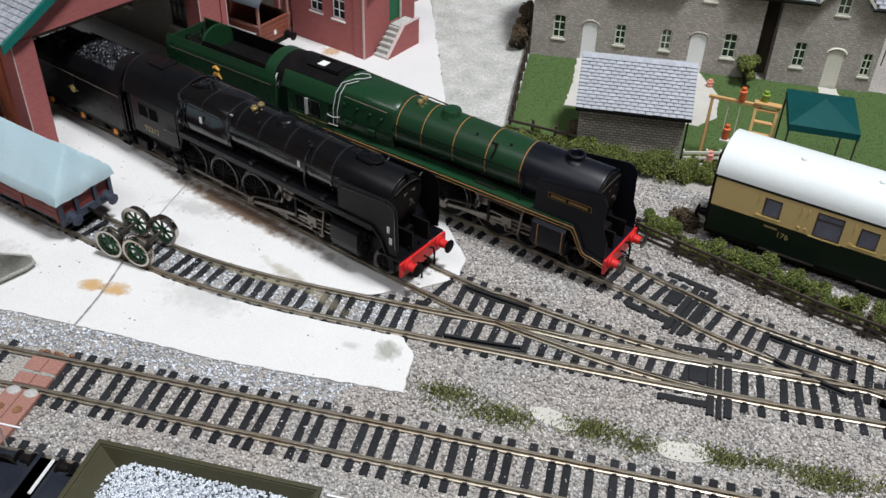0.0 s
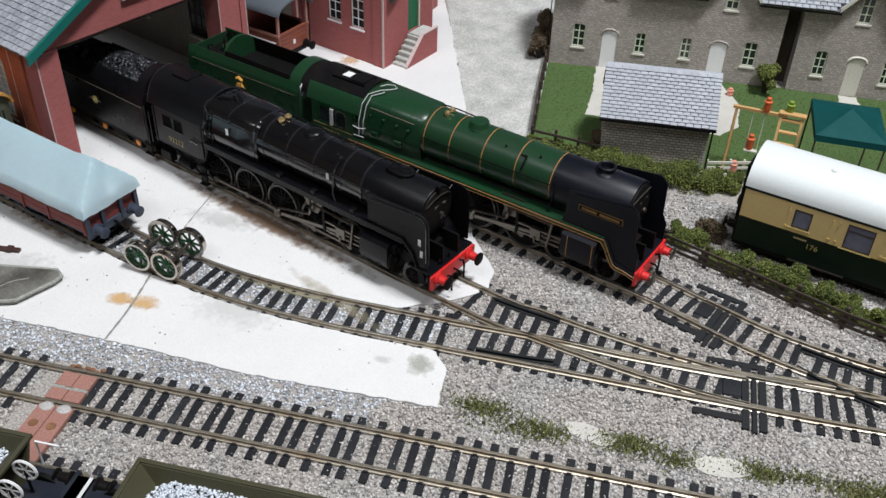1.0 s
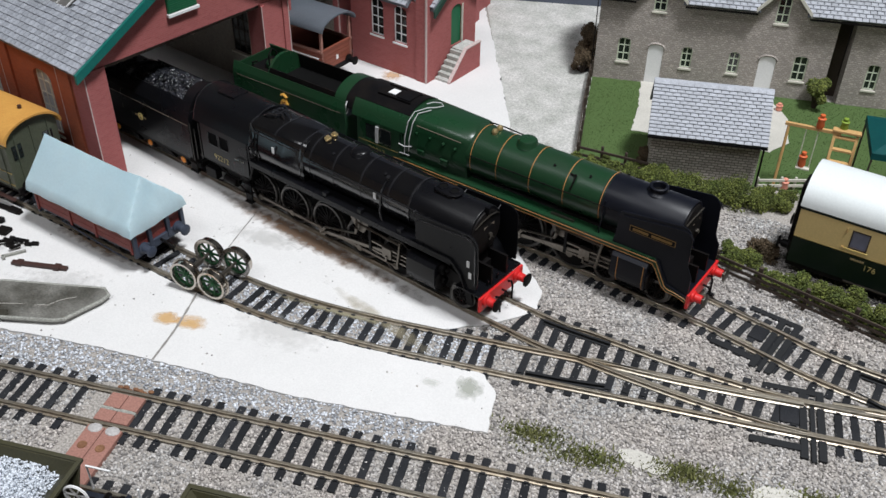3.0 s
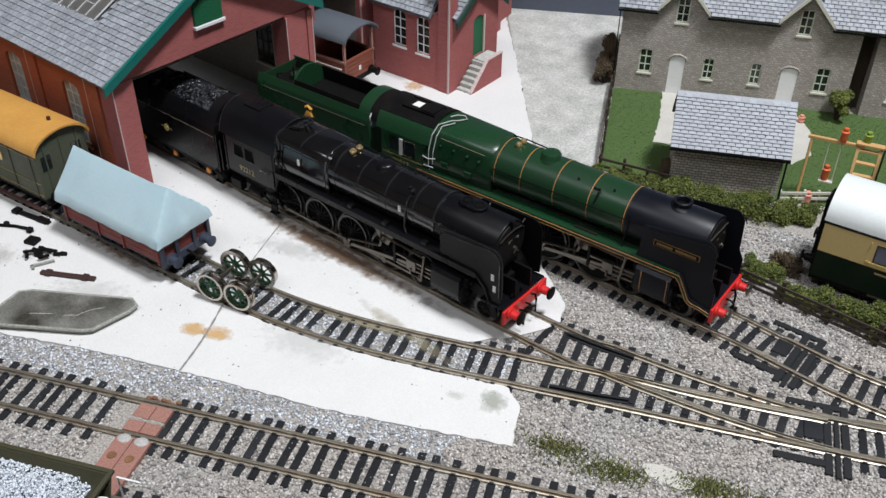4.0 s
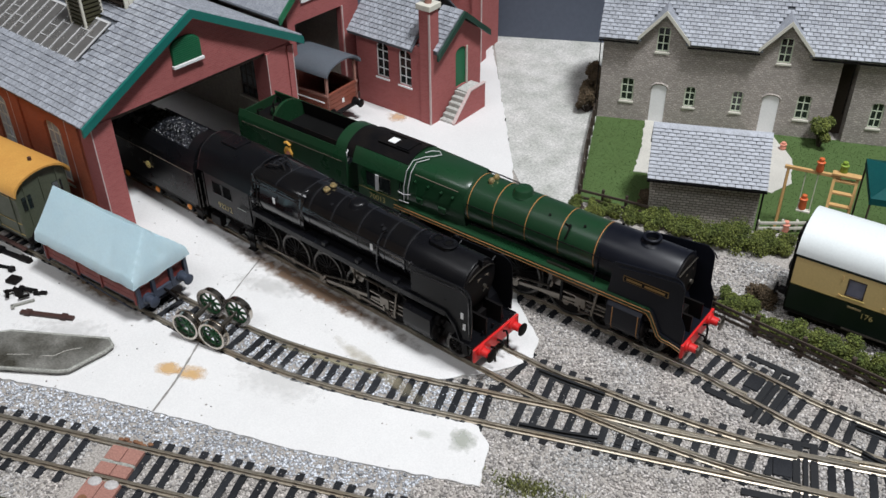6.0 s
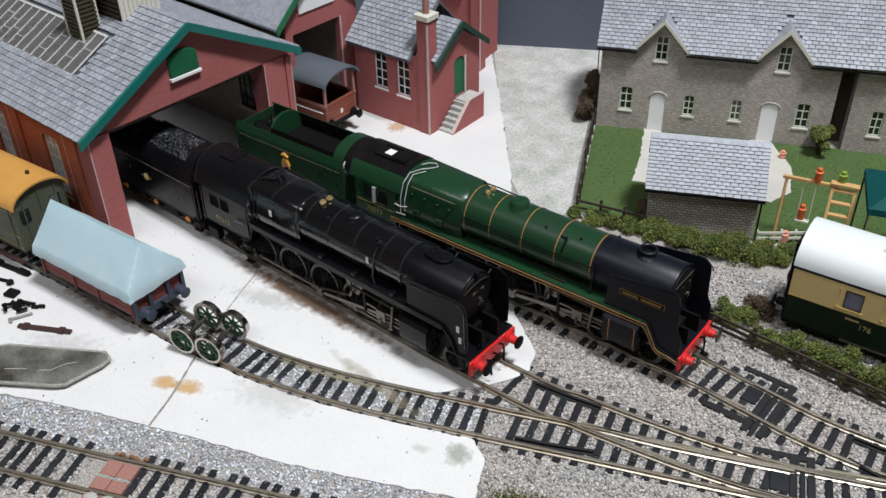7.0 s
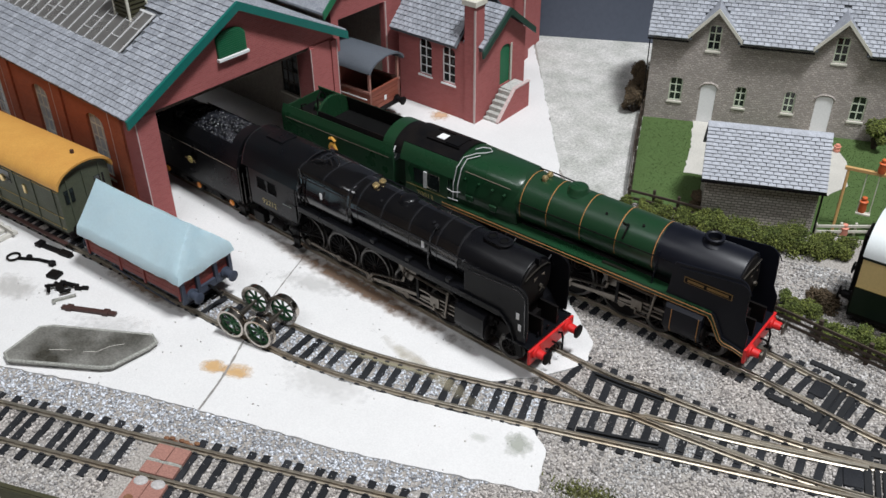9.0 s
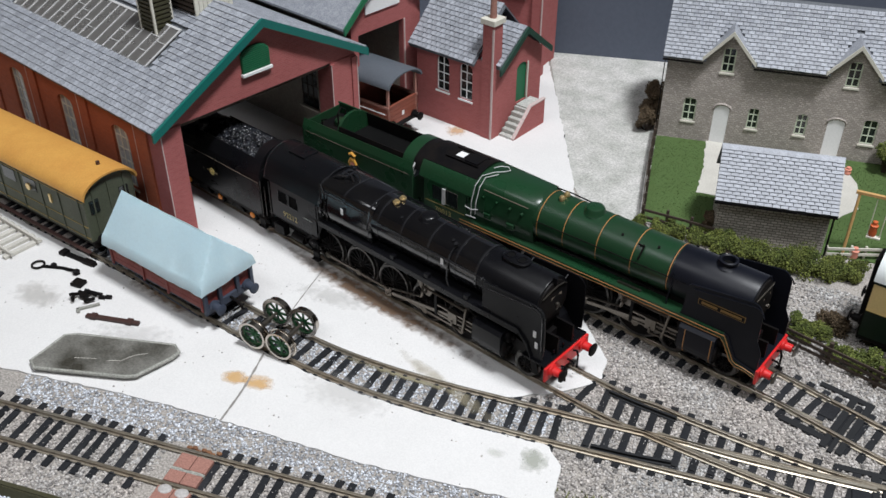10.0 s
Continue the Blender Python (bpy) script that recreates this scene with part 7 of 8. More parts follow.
        prism(bm, [(-160, 20), (-134, 20), (-137, 10), (-142, 8), (-154, 8), (-158, 12)], "y", s * 11.4 - 0.5, s * 11.4 + 0.5)
        part("trailing_frame", bm, M["matt_black"], root)
        bm = B()
        box(bm, -182, -170, s * 13 - 2, s * 13 + 2, 9, 15, 0.4)
        part("sand_box", bm, M["matt_black"], root)
        for z in (7, 13):
            bm = B()
            box(bm, -187, -181.5, s * 15.6 - 2.5, s * 15.6 + 0.8, z, z + 0.5)
            part("step_tread", bm, M["matt_black"], root)
    # cab
    cab = cab_outline(15.6, 44.4, 11.6, 52.4, 56.2)
    for s in (-1, 1):
        m = Matrix.Translation((0, s * 15.6, 0)) @ Matrix.Diagonal((1, -s if s > 0 else 1, 1, 1))
        bm = B()
        wall(bm, -187, -160, 21, 44.4, 0.6, [(-181.6, -174.2, 33.8, 42.4), (-172.6, -164.8, 33.8, 42.4)])
        bm.transform(m)
        part("cab_side", bm, M["loco_green"], root)
        for a, b in ((-181.6, -174.2), (-172.6, -164.8)):
            bm = B()
            box(bm, a, b, 0.35, 0.45, 33.8, 42.4)
            bm.transform(m)
            part("cab_window", bm, M["pane"], root)
        bm = B()
        tube(bm, [(-172.6, -0.2, 33.8), (-164.8, -0.2, 33.8), (-164.8, -0.2, 42.4), (-172.6, -0.2, 42.4)], 0.3, 5, True)
        bm.transform(m)
        part("window_frame", bm, M["bright_steel"], root)
        bm = B()
        prism(bm, [(-174.6, 33.4), (-173.0, 33.4), (-172.4, 42.6), (-174.4, 42.6)], "y", -0.9, -0.2)
        bm.transform(m)
        part("window_shield", bm, M["bar_white"], root, "pale folding wind shield between the cab windows")
        for z in (22.2, 31.8):
            bm = B()
            box(bm, -186.4, -160.6, -0.12, 0.02, z, z + 0.28)
            bm.transform(m)
            part("lining", bm, M["yellow_line"], root)
        bm = B()
        prism(bm, [(-160, s * 15.6), (-156, s * 13.4), (-156.2, s * 12.8), (-160, s * 15.0)], "z", 30.2, 44.4)
        part("cab_wing", bm, M["loco_green"], root)
        bm = B()
        prism(bm, [(-159.4, s * 15.45), (-156.6, s * 13.95), (-156.8, s * 13.6), (-159.4, s * 15.2)], "z", 35, 42.6)
        part("wing_window", bm, M["pane"], root)
    bm = B()
    shell(bm, cab, -190.5, -156)
    part("cab_roof", bm, M["loco_green"], root, smooth=True)
    mid = [(y, z) for y, z in cab if z >= 52.3]
    bm = B()
    prism(bm, [(y, z + 0.3) for y, z in mid] + [(y, z + 0.02) for y, z in mid[::-1]], "x", -190.7, -155.8)
    part("roof_panel", bm, M["matt_black"], root, "matt black centre panel of the cab roof", smooth=True)
    for z, y0, y1 in ((55.9, -6.6, -6.0), (56.2, 3.4, 4.0)):
        bm = B()
        box(bm, -180, -159.5, y0, y1, z - 0.6, z + 0.6, 0.1)
        part("vent_runner", bm, M["matt_black"], root)
    bm = B()
    box(bm, -168.5, -160.5, -5.8, 3.2, 56.2, 57.0, 0.2)
    part("roof_vent", bm, M["matt_black"], root)
    bm = B()
    box(bm, -175.4, -170.8, -4.0, 1.0, 56.3, 56.62)
    part("vent_opening", bm, M["white"], root, "pale open roof ventilator")
    bm = B()
    prism(bm, [(-15, 21)] + [(-y * 0.985, z - 0.4) for y, z in cab] + [(15, 21)], "x", -158.8, -158.0)
    part("cab_front", bm, M["loco_green"], root)
    bm = B()
    box(bm, -190, -159, -14.9, 14.9, 19, 20.8)
    part("cab_floor", bm, M["matt_black"], root)
    bm = B()
    tube(bm, [(-187.5, -13.4, 45.5), (-189.5, -13.6, 46.2), (-191.5, -13.2, 45.4), (-193, -12.4, 46.0)], 0.5, 5)
    part("fire_iron", bm, M["red"], root, "bright red fire iron at the cab side")
    lettering("70013", 4.4, M["dull_gold"], root, upright(-174.2, -15.75, 27.0))
    green_tender()


def green_tender():
    rt = RAIL_TOP
    td = thing("tender", 65.2, 59.7, 0, 2.5, "green tender with an empty dark coal space behind the green locomotive", "tender")
    bm = B()
    side = [(15.6, 13), (15.8, 42.6), (15.4, 44.6), (13.9, 48.6), (13.3, 48.4), (14.6, 44.2), (14.6, 40.6)]
    prism(bm, side + [(-y, z) for y, z in side[::-1]], "x", -277, -195)
    part("tank", bm, M["loco_green"], td)
    bm = B()
    box(bm, -277, -276.2, -14.6, 14.6, 40.6, 46.5, 0.2)
    part("tank_end", bm, M["loco_green"], td)
    for s in (-1, 1):
        bm = B()
        prism(bm, [(s * 13.0, 41), (s * 11.4, 50.2), (s * 10.8, 50.2), (s * 12.2, 41)], "x", -252, -203)
        part("bunker_side", bm, M["matt_black"], td)
        bm = B()
        for z in (15.0, 42.0):
            box(bm, -274, -198, s * 15.85 - 0.1, s * 15.85 + 0.1, z, z + 0.25)
        part("lining", bm, M["faint_lining"], td)
    pts = cab_outline(14.4, 46.0, 11.8, 51.6, 56.0)
    bm = B()
    shell(bm, pts, -203.5, -196.2, 1.0)
    part("bunker_hood", bm, M["loco_green"], td, smooth=True)
    bm = B()
    shell(bm, [(y * 0.99, z - 0.1) for y, z in pts], -196.2, -190.8, 0.8)
    part("hood_extension", bm, M["matt_black"], td, "matt black sheet bridging tender and cab", smooth=True)
    pts = cab_outline(12.8, 41.0, 10.2, 49.6, 55.0)
    bm = B()
    prism(bm, pts, "x", -253.5, -251.8)
    part("bunker_end", bm, M["loco_green"], td, smooth=True)
    bm = B()
    box(bm, -251.5, -203, -11.6, 11.6, 40.8, 42.2)
    part("bunker_floor", bm, M["soot"], td)
    bm = B()
    box(bm, -276, -254, -14.4, 14.4, 40.7, 41.3)
    part("tank_top", bm, M["matt_black"], td)
    bm = B()
    lathe(bm, [(3.6, 0), (3.6, 2.4), (3.1, 3.0), (0.3, 3.2)], (-266, 4, 41.2), "z", 18)
    part("water_filler", bm, M["loco_green"], td, smooth=True)
    bm = B()
    tube(bm, [(-264, 0, 41.2), (-264, 0, 50), (-264, 3, 53.0), (-264, 6, 50), (-264, 6, 41.2)], 0.5, 6)
    part("filler_arm", bm, M["matt_black"], td)
    bm = B()
    tube(bm, [(-271, -6, 41.2), (-271, -6, 46), (-268, -5, 47)], 0.5, 6)
    part("tank_vent", bm, M["matt_black"], td)
    bm = B()
    box(bm, -277.5, -192, -15.2, 15.2, 11.4, 13)
    part("footplate", bm, M["matt_black"], td)
    for s in (-1, 1):
        bm = B()
        box(bm, -275, -196, s * 12 - 0.6, s * 12 + 0.6, 6, 11.5)
        part("frame_side", bm, M["matt_black"], td)
    for x in (-266, -237, -208):
        for s in (-1, 1):
            spoked_wheel(td, x, s * 9.2, rt + 6.6, 6.6, s, 10, "dark_tyre", "matt_black", "tender_wheel")
            bm = B()
            box(bm, x - 2.6, x + 2.6, s * 13 - 1.4, s * 13 + 1.0, rt + 3.6, rt + 9.6, 0.3)
            part("axle_box", bm, M["matt_black"], td)
    emblem(td, -238, -16.1, 35.0, 1.6, True)
    buffers(td, -277.5, 15.8, "matt_black", way=-1)
    bm = B()
    tube(bm, [(-195.4, -14.8, 42.5), (-195.0, -14.6, 47.5), (-195.2, -12.6, 49.6), (-195.4, -12.2, 45), (-195.4, -13.4, 42.5)], 0.42, 6, True)
    part("spectacle_frame", bm, M["bar_white"], td, "pale window frame in the tender front")


green_engine()

# ---- wagons and coaches ----
def small_wheels(root, xs, r=6.2, rt=RAIL_TOP):
    for x in xs:
        for s in (-1, 1):
            spoked_wheel(root, x, s * 9.0, rt + r, r, s, 8, "matt_black", "matt_black", "wheel")
            bm = B()
            prism(bm, [(x - 6, 12), (x - 1.6, 6.5), (x + 1.6, 6.5), (x + 6, 12)], "y", s * 11.4 - 0.4, s * 11.4 + 0.4)
            box(bm, x - 1.6, x + 1.6, s * 11.8 - 0.6, s * 11.8 + 1.2, 6.5, 10.6, 0.2)
            tube(bm, [(x - 8.5, s * 12.2, 12), (x, s * 12.4, 9.8), (x + 8.5, s * 12.2, 12)], 0.6, 6)
            part("axle_guard", bm, M["matt_black"], root)


def sheeted_wagon():
    root = thing("open_wagon", -185.5, -73.3, 0, 5.2, "red open goods wagon roped under a pale blue sheet", "wagon")
    h = 34.0
    small_wheels(root, (-18, 18))
    bm = B()
    box(bm, -h, h, -14.5, 14.5, 11.5, 13.4)
    for s in (-1, 1):
        box(bm, -h, h, s * 12.4 - 0.6, s * 12.4 + 0.6, 10.2, 12)
        tube(bm, [(-20, s * 13.6, 9), (0, s * 13.9, 7), (20, s * 13.9, 5.5), (26, s * 14.0, 5.4)], 0.4, 5)
    part("underframe", bm, M["blue_grey"], root)
    for s in (-1, 1):
        bm = B()
        for k in range(5):
            box(bm, -h, h, s * 14.9 - 0.5, s * 14.9 + 0.5, 13.4 + k * 2.9, 16.1 + k * 2.9, 0.1)
        part("side", bm, M["wagon_red"], root)
        for x in (-h + 0.7, -9, 9, h - 0.7):
            bm = B()
            box(bm, x - 0.6, x + 0.6, s * 15.7 - 0.4, s * 15.7 + 0.4, 12, 25.0)
            part("strap", bm, M["wagon_red"], root)
    for s in (-1, 1):
        bm = B()
        for k in range(5):
            box(bm, s * (h - 0.5) - 0.5, s * (h - 0.5) + 0.5, -14.3, 14.3, 13.4 + k * 2.9, 16.1 + k * 2.9, 0.1)
        part("end", bm, M["wagon_red"], root)
        for y in (-14.4, -5.5, 5.5, 14.4):
            bm = B()
            box(bm, s * (h + 0.8) - 0.9, s * (h + 0.8) + 0.9, y - 1.0, y + 1.0, 11, 24.6, 0.15)
            part("end_post", bm, M["blue_grey"], root)
        bm = B()
        box(bm, s * (h + 0.6) - 0.8, s * (h + 0.6) + 0.8, -15.5, 15.5, 9.8, 14.0, 0.2)
        part("headstock", bm, M["blue_grey"], root)
        buffers(root, s * (h + 1.2), 13.6, "blue_grey", 10.6, 2.8, s, "blue_grey")
        bm = B()
        tube(bm, [(s * (h + 1), 0, 12.4), (s * (h + 5), 0, 12.0), (s * (h + 8.5), 0, 11.0), (s * (h + 9.2), 0, 8.4)], 0.7, 6)
        tube(bm, [(s * (h + 6.5), -3.4, 8.4), (s * (h + 6.5), 3.4, 8.4)], 0.6, 6)
        part("coupling", bm, M["matt_black"], root)
    # the sheet: ridge, two slopes, a folded front
    bm = B()
    nx, ny = 64, 36
    rows = []
    for i in range(nx + 1):
        u = i / nx
        x = -h - 3.2 + u * (2 * h + 5.6)
        row = []
        for j in range(ny + 1):
            v = -1 + 2 * j / ny
            ridge = 46.2 - 1.4 * math.sin(u * 3.1) - 0.6 * u
            rise = min(1 - abs(v), max(0.0, 1 - u) / 0.09)
            z = 26.4 + (ridge - 26.4) * rise
            if u > 0.91:
                z -= 3.0 * math.exp(-((v - 0.12) / 0.2) ** 2) * math.sin(math.pi * (1 - u) / 0.09)
            if abs(v) > 0.985:
                z -= 3.6
            z += 0.35 * noise.noise(Vector((x * 0.13, v * 2.2, 4))) + 0.8 * noise.noise(Vector((x * 0.04, v, 9)))
            y = v * (17.5 + 0.35 * noise.noise(Vector((x * 0.2, v, 1))))
            row.append(bm.verts.new((x, y, z)))
        rows.append(row)
    for p, q in zip(rows, rows[1:]):
        for k in range(ny):
            bm.faces.new((p[k], p[k + 1], q[k + 1], q[k]))
    front, back = rows[-1], rows[0]
    for row, sx in ((front, 1), (back, -1)):
        low = [bm.verts.new((v.co.x + sx * 0.3, v.co.y, 22.8 + 0.7 * noise.noise(v.co * 0.2))) for v in row]
        for k in range(ny):
            bm.faces.new((row[k], row[k + 1], low[k + 1], low[k]))
    bmesh.ops.solidify(bm, geom=bm.faces[:], thickness=0.35)
    part("sheet", bm, M["sheet"], root, "pale blue paper sheet folded at the end", smooth=True)


sheeted_wagon()


def ochre_van():
    root = thing("passenger_van", -241, -74.5, 0, 5.8, "weathered green van with a bright ochre roof", "railway van")
    L = 170.0
    small_wheels(root, (-24, -60, -130))
    bm = B()
    box(bm, -L, 0, -14.5, 14.5, 10.0, 12.5)
    part("underframe", bm, M["matt_black"], root)
    bm = B()
    box(bm, -L, -0.5, -15.5, 15.5, 12.5, 38.5, 0.3)
    pts = roof_arch(15.5, 38.4, 46)
    prism(bm, pts, "x", -L, -0.5)
    part("body", bm, M["van_green"], root)
    bm = B()
    pts = roof_arch(17.2, 39.6, 48.6, 18, 2.0)
    inner = [(y * 0.94, z - 1.0) for y, z in pts]
    prism(bm, pts + inner[::-1], "x", -L - 2, 2.2)
    part("roof", bm, M["van_roof"], root, "bright ochre painted roof", smooth=True)
    bm = B()
    cyl(bm, (-9, 3, 47.5), (-9, 3, 50.2), 1.0, seg=10)
    part("lamp_top", bm, M["rust_wood"], root)
    for x in (-5, -22, -38, -57, -76, -96, -116, -136):
        bm = B()
        box(bm, x - 0.35, x + 0.35, -16.0, -15.4, 13, 38)
        part("panel_strip", bm, M["van_green"], root)
    for z in (14.6, 21.5, 36.4):
        bm = B()
        box(bm, -L, -1.0, -15.85, -15.45, z, z + 0.3)
        part("lining", bm, M["yellow_line"], root)
    for a, b in ((-53, -42), (-72, -61), (-92, -80), (-112, -100)):
        bm = B()
        box(bm, a, b, -15.8, -15.4, 28.5, 35.5)
        part("window", bm, M["pane"], root)
    bm = B()
    box(bm, -31, -29, -16.2, -15.5, 27, 32)
    cyl(bm, (-49, -16.5, 30), (-49, -15.4, 30), 2.0, seg=12)
    part("lamp_bracket", bm, M["brass"], root)
    for y in (-9.8, 0, 9.8):
        bm = B()
        box(bm, -0.6, 0.1, y - 0.4, y + 0.4, 13, 43)
        part("end_strip", bm, M["van_green"], root)
    for y in (-12.5, 6.0):
        bm = B()
        box(bm, -0.6, 0.05, y, y + 5.5, 28.5, 36)
        part("window", bm, M["pane"], root)
    bm = B()
    box(bm, -0.4, 1.0, -15.5, 15.5, 9.6, 13)
    part("headstock", bm, M["matt_black"], root)
    buffers(root, 1.0, 13.4, "matt_black", 10.6, 2.8, 1)
    for s in (-1, 1):
        bm = B()
        box(bm, -L, -2, s * 17.0 - 1.6, s * 17.0 + 0.6, 6.2, 7.0)
        part("footboard", bm, M["rust_wood"], root)


ochre_van()


def cream_coach():
    root = thing("passenger_coach", 82.5, 126.4, 0, 5.3, "cream and dark green coach with a white roof", "coach")
    L, w = 260.0, 17.0
    holes = [(24.5, 32.5, 26.0, 35.5), (48.0, 60.0, 23.8, 36.4), (67.0, 75.2, 25.8, 35.2), (96, 108, 23.8, 36.4), (122, 134, 23.8, 36.4), (148, 160, 23.8, 36.4), (180, 188, 26, 35.4), (204, 216, 23.8, 36.4)]
    for s in (-1, 1):
        m = Matrix.Translation((0, s * w, 0)) @ Matrix.Diagonal((1, -s if s > 0 else 1, 1, 1))
        bm = B()
        wall(bm, 0.8, L, 23.4, 39.4, 0.8, [(a, b, max(c, 23.5), d) for a, b, c, d in holes])
        bm.transform(m)
        part("side", bm, M["cream"], root, "cream upper side")
        bm = B()
        wall(bm, 0.8, L, 9.0, 23.35, 0.9)
        bm.transform(m)
        part("lower_side", bm, M["coach_green"], root, "dark green lower side")
        bm = B()
        box(bm, 0.8, L, -0.15, 0.9, 38.2, 40.2)
        bm.transform(m)
        part("cornice", bm, M["coach_green"], root)
        bm = B()
        box(bm, 0.8, L, -0.12, 0.02, 23.2, 23.5)
        bm.transform(m)
        part("lining", bm, M["yellow_line"], root)
        for a, b, c, d in holes:
            wn = new("window")
            wn.parent = root
            bm = B()
            box(bm, a, b, 0.55, 0.7, c, d)
            bm.transform(m)
            part("pane", bm, glass_pane, wn)
            bm = B()
            for q in ((a, a + 0.5, c, d), (b - 0.5, b, c, d), (a + 0.5, b - 0.5, d - 0.5, d), (a + 0.5, b - 0.5, c, c + 0.5)):
                box(bm, q[0], q[1], -0.15, 0.5, q[2], q[3])
            if b - a > 10:
                box(bm, a + 0.5, b - 0.5, -0.1, 0.5, d - 3.7, d - 3.3)
            bm.transform(m)
            part("window_frame", bm, M["wood"], wn)
            bm = B()
            box(bm, a - 1.5, b + 0.8, -0.3, 0.1, c - 0.9, c - 0.4)
            bm.transform(m)
            part("window_sill", bm, M["gold"], wn)
        for x in (22.2, 41.5, 44.5, 64.5, 79.5, 92):
            bm = B()
            cyl(bm, (x, -0.7, 25.5), (x, 0.1, 25.5), 0.6, seg=8)
            box(bm, x - 0.3, x + 0.3, -0.4, 0, 33.5, 36)
            bm.transform(m)
            part("door_handle", bm, M["brass"], root)
        for x in (27, 72, 118):
            bm = B()
            box(bm, x, x + 26, -0.6, 0.4, 8.0, 8.6)
            bm.transform(m)
            part("footboard", bm, M["steel"], root)
    bm = B()
    pts = roof_arch(w + 0.3, 39.6, 53.0, 20, 2.1)
    prism(bm, pts, "x", 0.2, L)
    part("roof", bm, M["coach_roof"], root, "off-white roof", smooth=True)
    for x in (34, 68, 104, 140, 176):
        bm = B()
        lathe(bm, [(1.5, 0), (1.3, 0.8), (0.8, 1.2)], (x, -4, 52.4), "z", 10)
        part("roof_vent", bm, M["coach_roof"], root)
    bm = B()
    prism(bm, [(-w + 0.5, 9)] + [(-y * 0.97, z - 0.4) for y, z in pts] + [(w - 0.5, 9)], "x", 0, 0.78)
    part("end", bm, M["matt_black"], root)
    bm = B()
    box(bm, -3, 0, -6, 6, 12, 44, 0.8)
    part("gangway", bm, M["matt_black"], root)
    bm = B()
    box(bm, 0, L, -15, 15, 5.5, 9)
    box(bm, 20, 60, -11, 11, 3, 9)
    box(bm, 75, 110, -13, 13, 0.5, 9)
    part("underframe", bm, M["matt_black"], root)
    lettering("176", 3.9, M["dull_gold"], root, upright(36.0, -17.2, 17.0))
    bm = B()
    box(bm, 27, 33, -17.2, -17.0, 20.3, 21.2)
    part("lettering_bar", bm, M["faint_gold"], root)
    bm = B()
    box(bm, 84, 96, -17.2, -17.0, 19.6, 20.4)
    part("lettering_bar", bm, M["faint_gold"], root)
    buffers(root, 0, 13.8, "matt_black", 11.4, 3, -1)


glass_pane = material("hazy_blue_pane", (0.16, 0.17, 0.24), 0.15, grain=4, vary=0.08, bump=0, spec=0.6)
cream_coach()


def hopper_wagon(along, group):
    p = NEAR_C + NEAR_DIR * along - NEAR_N * 59.5
    root = thing("hopper_wagon", p.x, p.y, 0, 23.8, "olive hopper wagon loaded with white stone chippings", "wagon", group)
    # built from its left end of the hopper at x = 0
    L, w, top = 78.0, 15.5, 26.0
    bm = B()
    th = 1.4
    outer = [(0, -w), (L, -w), (L, w), (0, w)]
    for (x0, y0), (x1, y1), n in (((0, -w), (L, -w), (0, 1)), ((0, w), (L, w), (0, -1))):
        prism(bm, [(y0, top), (y0 + n[1] * th, top), (y0 + n[1] * 9, 9), (y0 + n[1] * 7.6, 9)], "x", 0, L)
    for x0, d in ((0, 1), (L, -1)):
        prism(bm, [(x0, top), (x0 + d * th, top), (x0 + d * 18, 9), (x0 + d * 16.5, 9)], "y", -w, w)
    part("hopper", bm, M["olive"], root)
    for a, b, c, d in ((-0.6, L + 0.6, -w - 0.7, -w + 1.0), (-0.6, L + 0.6, w - 1.0, w + 0.7), (-0.6, 1.0, -w + 1.0, w - 1.0), (L - 1.0, L + 0.6, -w + 1.0, w - 1.0)):
        bm = B()
        box(bm, a, b, c, d, top - 0.8, top + 0.6, 0.15)
        part("rim", bm, M["olive"], root)
    g = np.random.default_rng(int(along) + 77)
    n = 4200
    xs, ys = g.uniform(5, L - 5, n), g.uniform(-w + 2.2, w - 2.2, n)
    zs = 24.0 - 3.0 * np.clip((np.abs(ys) / w) ** 3, 0, 1) - 5 * np.clip((14 - xs) / 10, 0, 1) - 5 * np.clip((xs - L + 12) / 10, 0, 1) + g.uniform(-0.4, 0.4, n)
    load = scatter("stone_load", xs, ys, zs, g.uniform(0.8, 1.5, n), M["chips"], "", "", 5)
    load.parent = root
    bm = B()
    box(bm, 10, L - 10, -w + 4, w - 4, 9, 21, 2)
    part("load_bed", bm, M["chips"], root)
    bm = B()
    for y in (-9, 9):
        box(bm, -25, L + 25, y - 0.8, y + 0.8, 10, 13)
    for x in (-25, L + 23.5):
        box(bm, x, x + 1.5, -15, 15, 9.5, 14)
    box(bm, -24, -1, -13, 13, 13, 13.8)
    box(bm, L + 1, L + 24, -13, 13, 13, 13.8)
    part("underframe", bm, M["frame_black"], root)
    for x, way in ((-25, -1), (L + 25, 1)):
        buffers(root, x, 13.4, "matt_black", 11, 3, way)
    small_wheels(root, (-6, L + 6))
    # hand wheels and rails on the end platform
    for y, z in ((2.9, 25), (-5.4, 25)):
        hw = new("hand_wheel")
        hw.parent = root
        x = L + 6.0
        bm = B()
        ring(bm, (x, y, z), 4.2, 0.5, "y", 20, 5)
        for k in range(6):
            a = k * math.tau / 6
            tube(bm, [(x, y, z), (x + 4.2 * math.cos(a), y, z + 4.2 * math.sin(a))], 0.3, 5)
        part("wheel_rim", bm, M["white"], hw)
        bm = B()
        cyl(bm, (x, y, 13.8), (x - 0.2, y, z), 0.5, seg=6)
        part("spindle", bm, M["matt_black"], hw)
    bm = B()
    tube(bm, [(L + 3, 14, 14), (L + 3, 14, 26), (L + 12, 14, 26)], 0.45, 5)
    tube(bm, [(L + 22, 13, 13.9), (L + 22, -2, 13.9)], 0.6, 5)
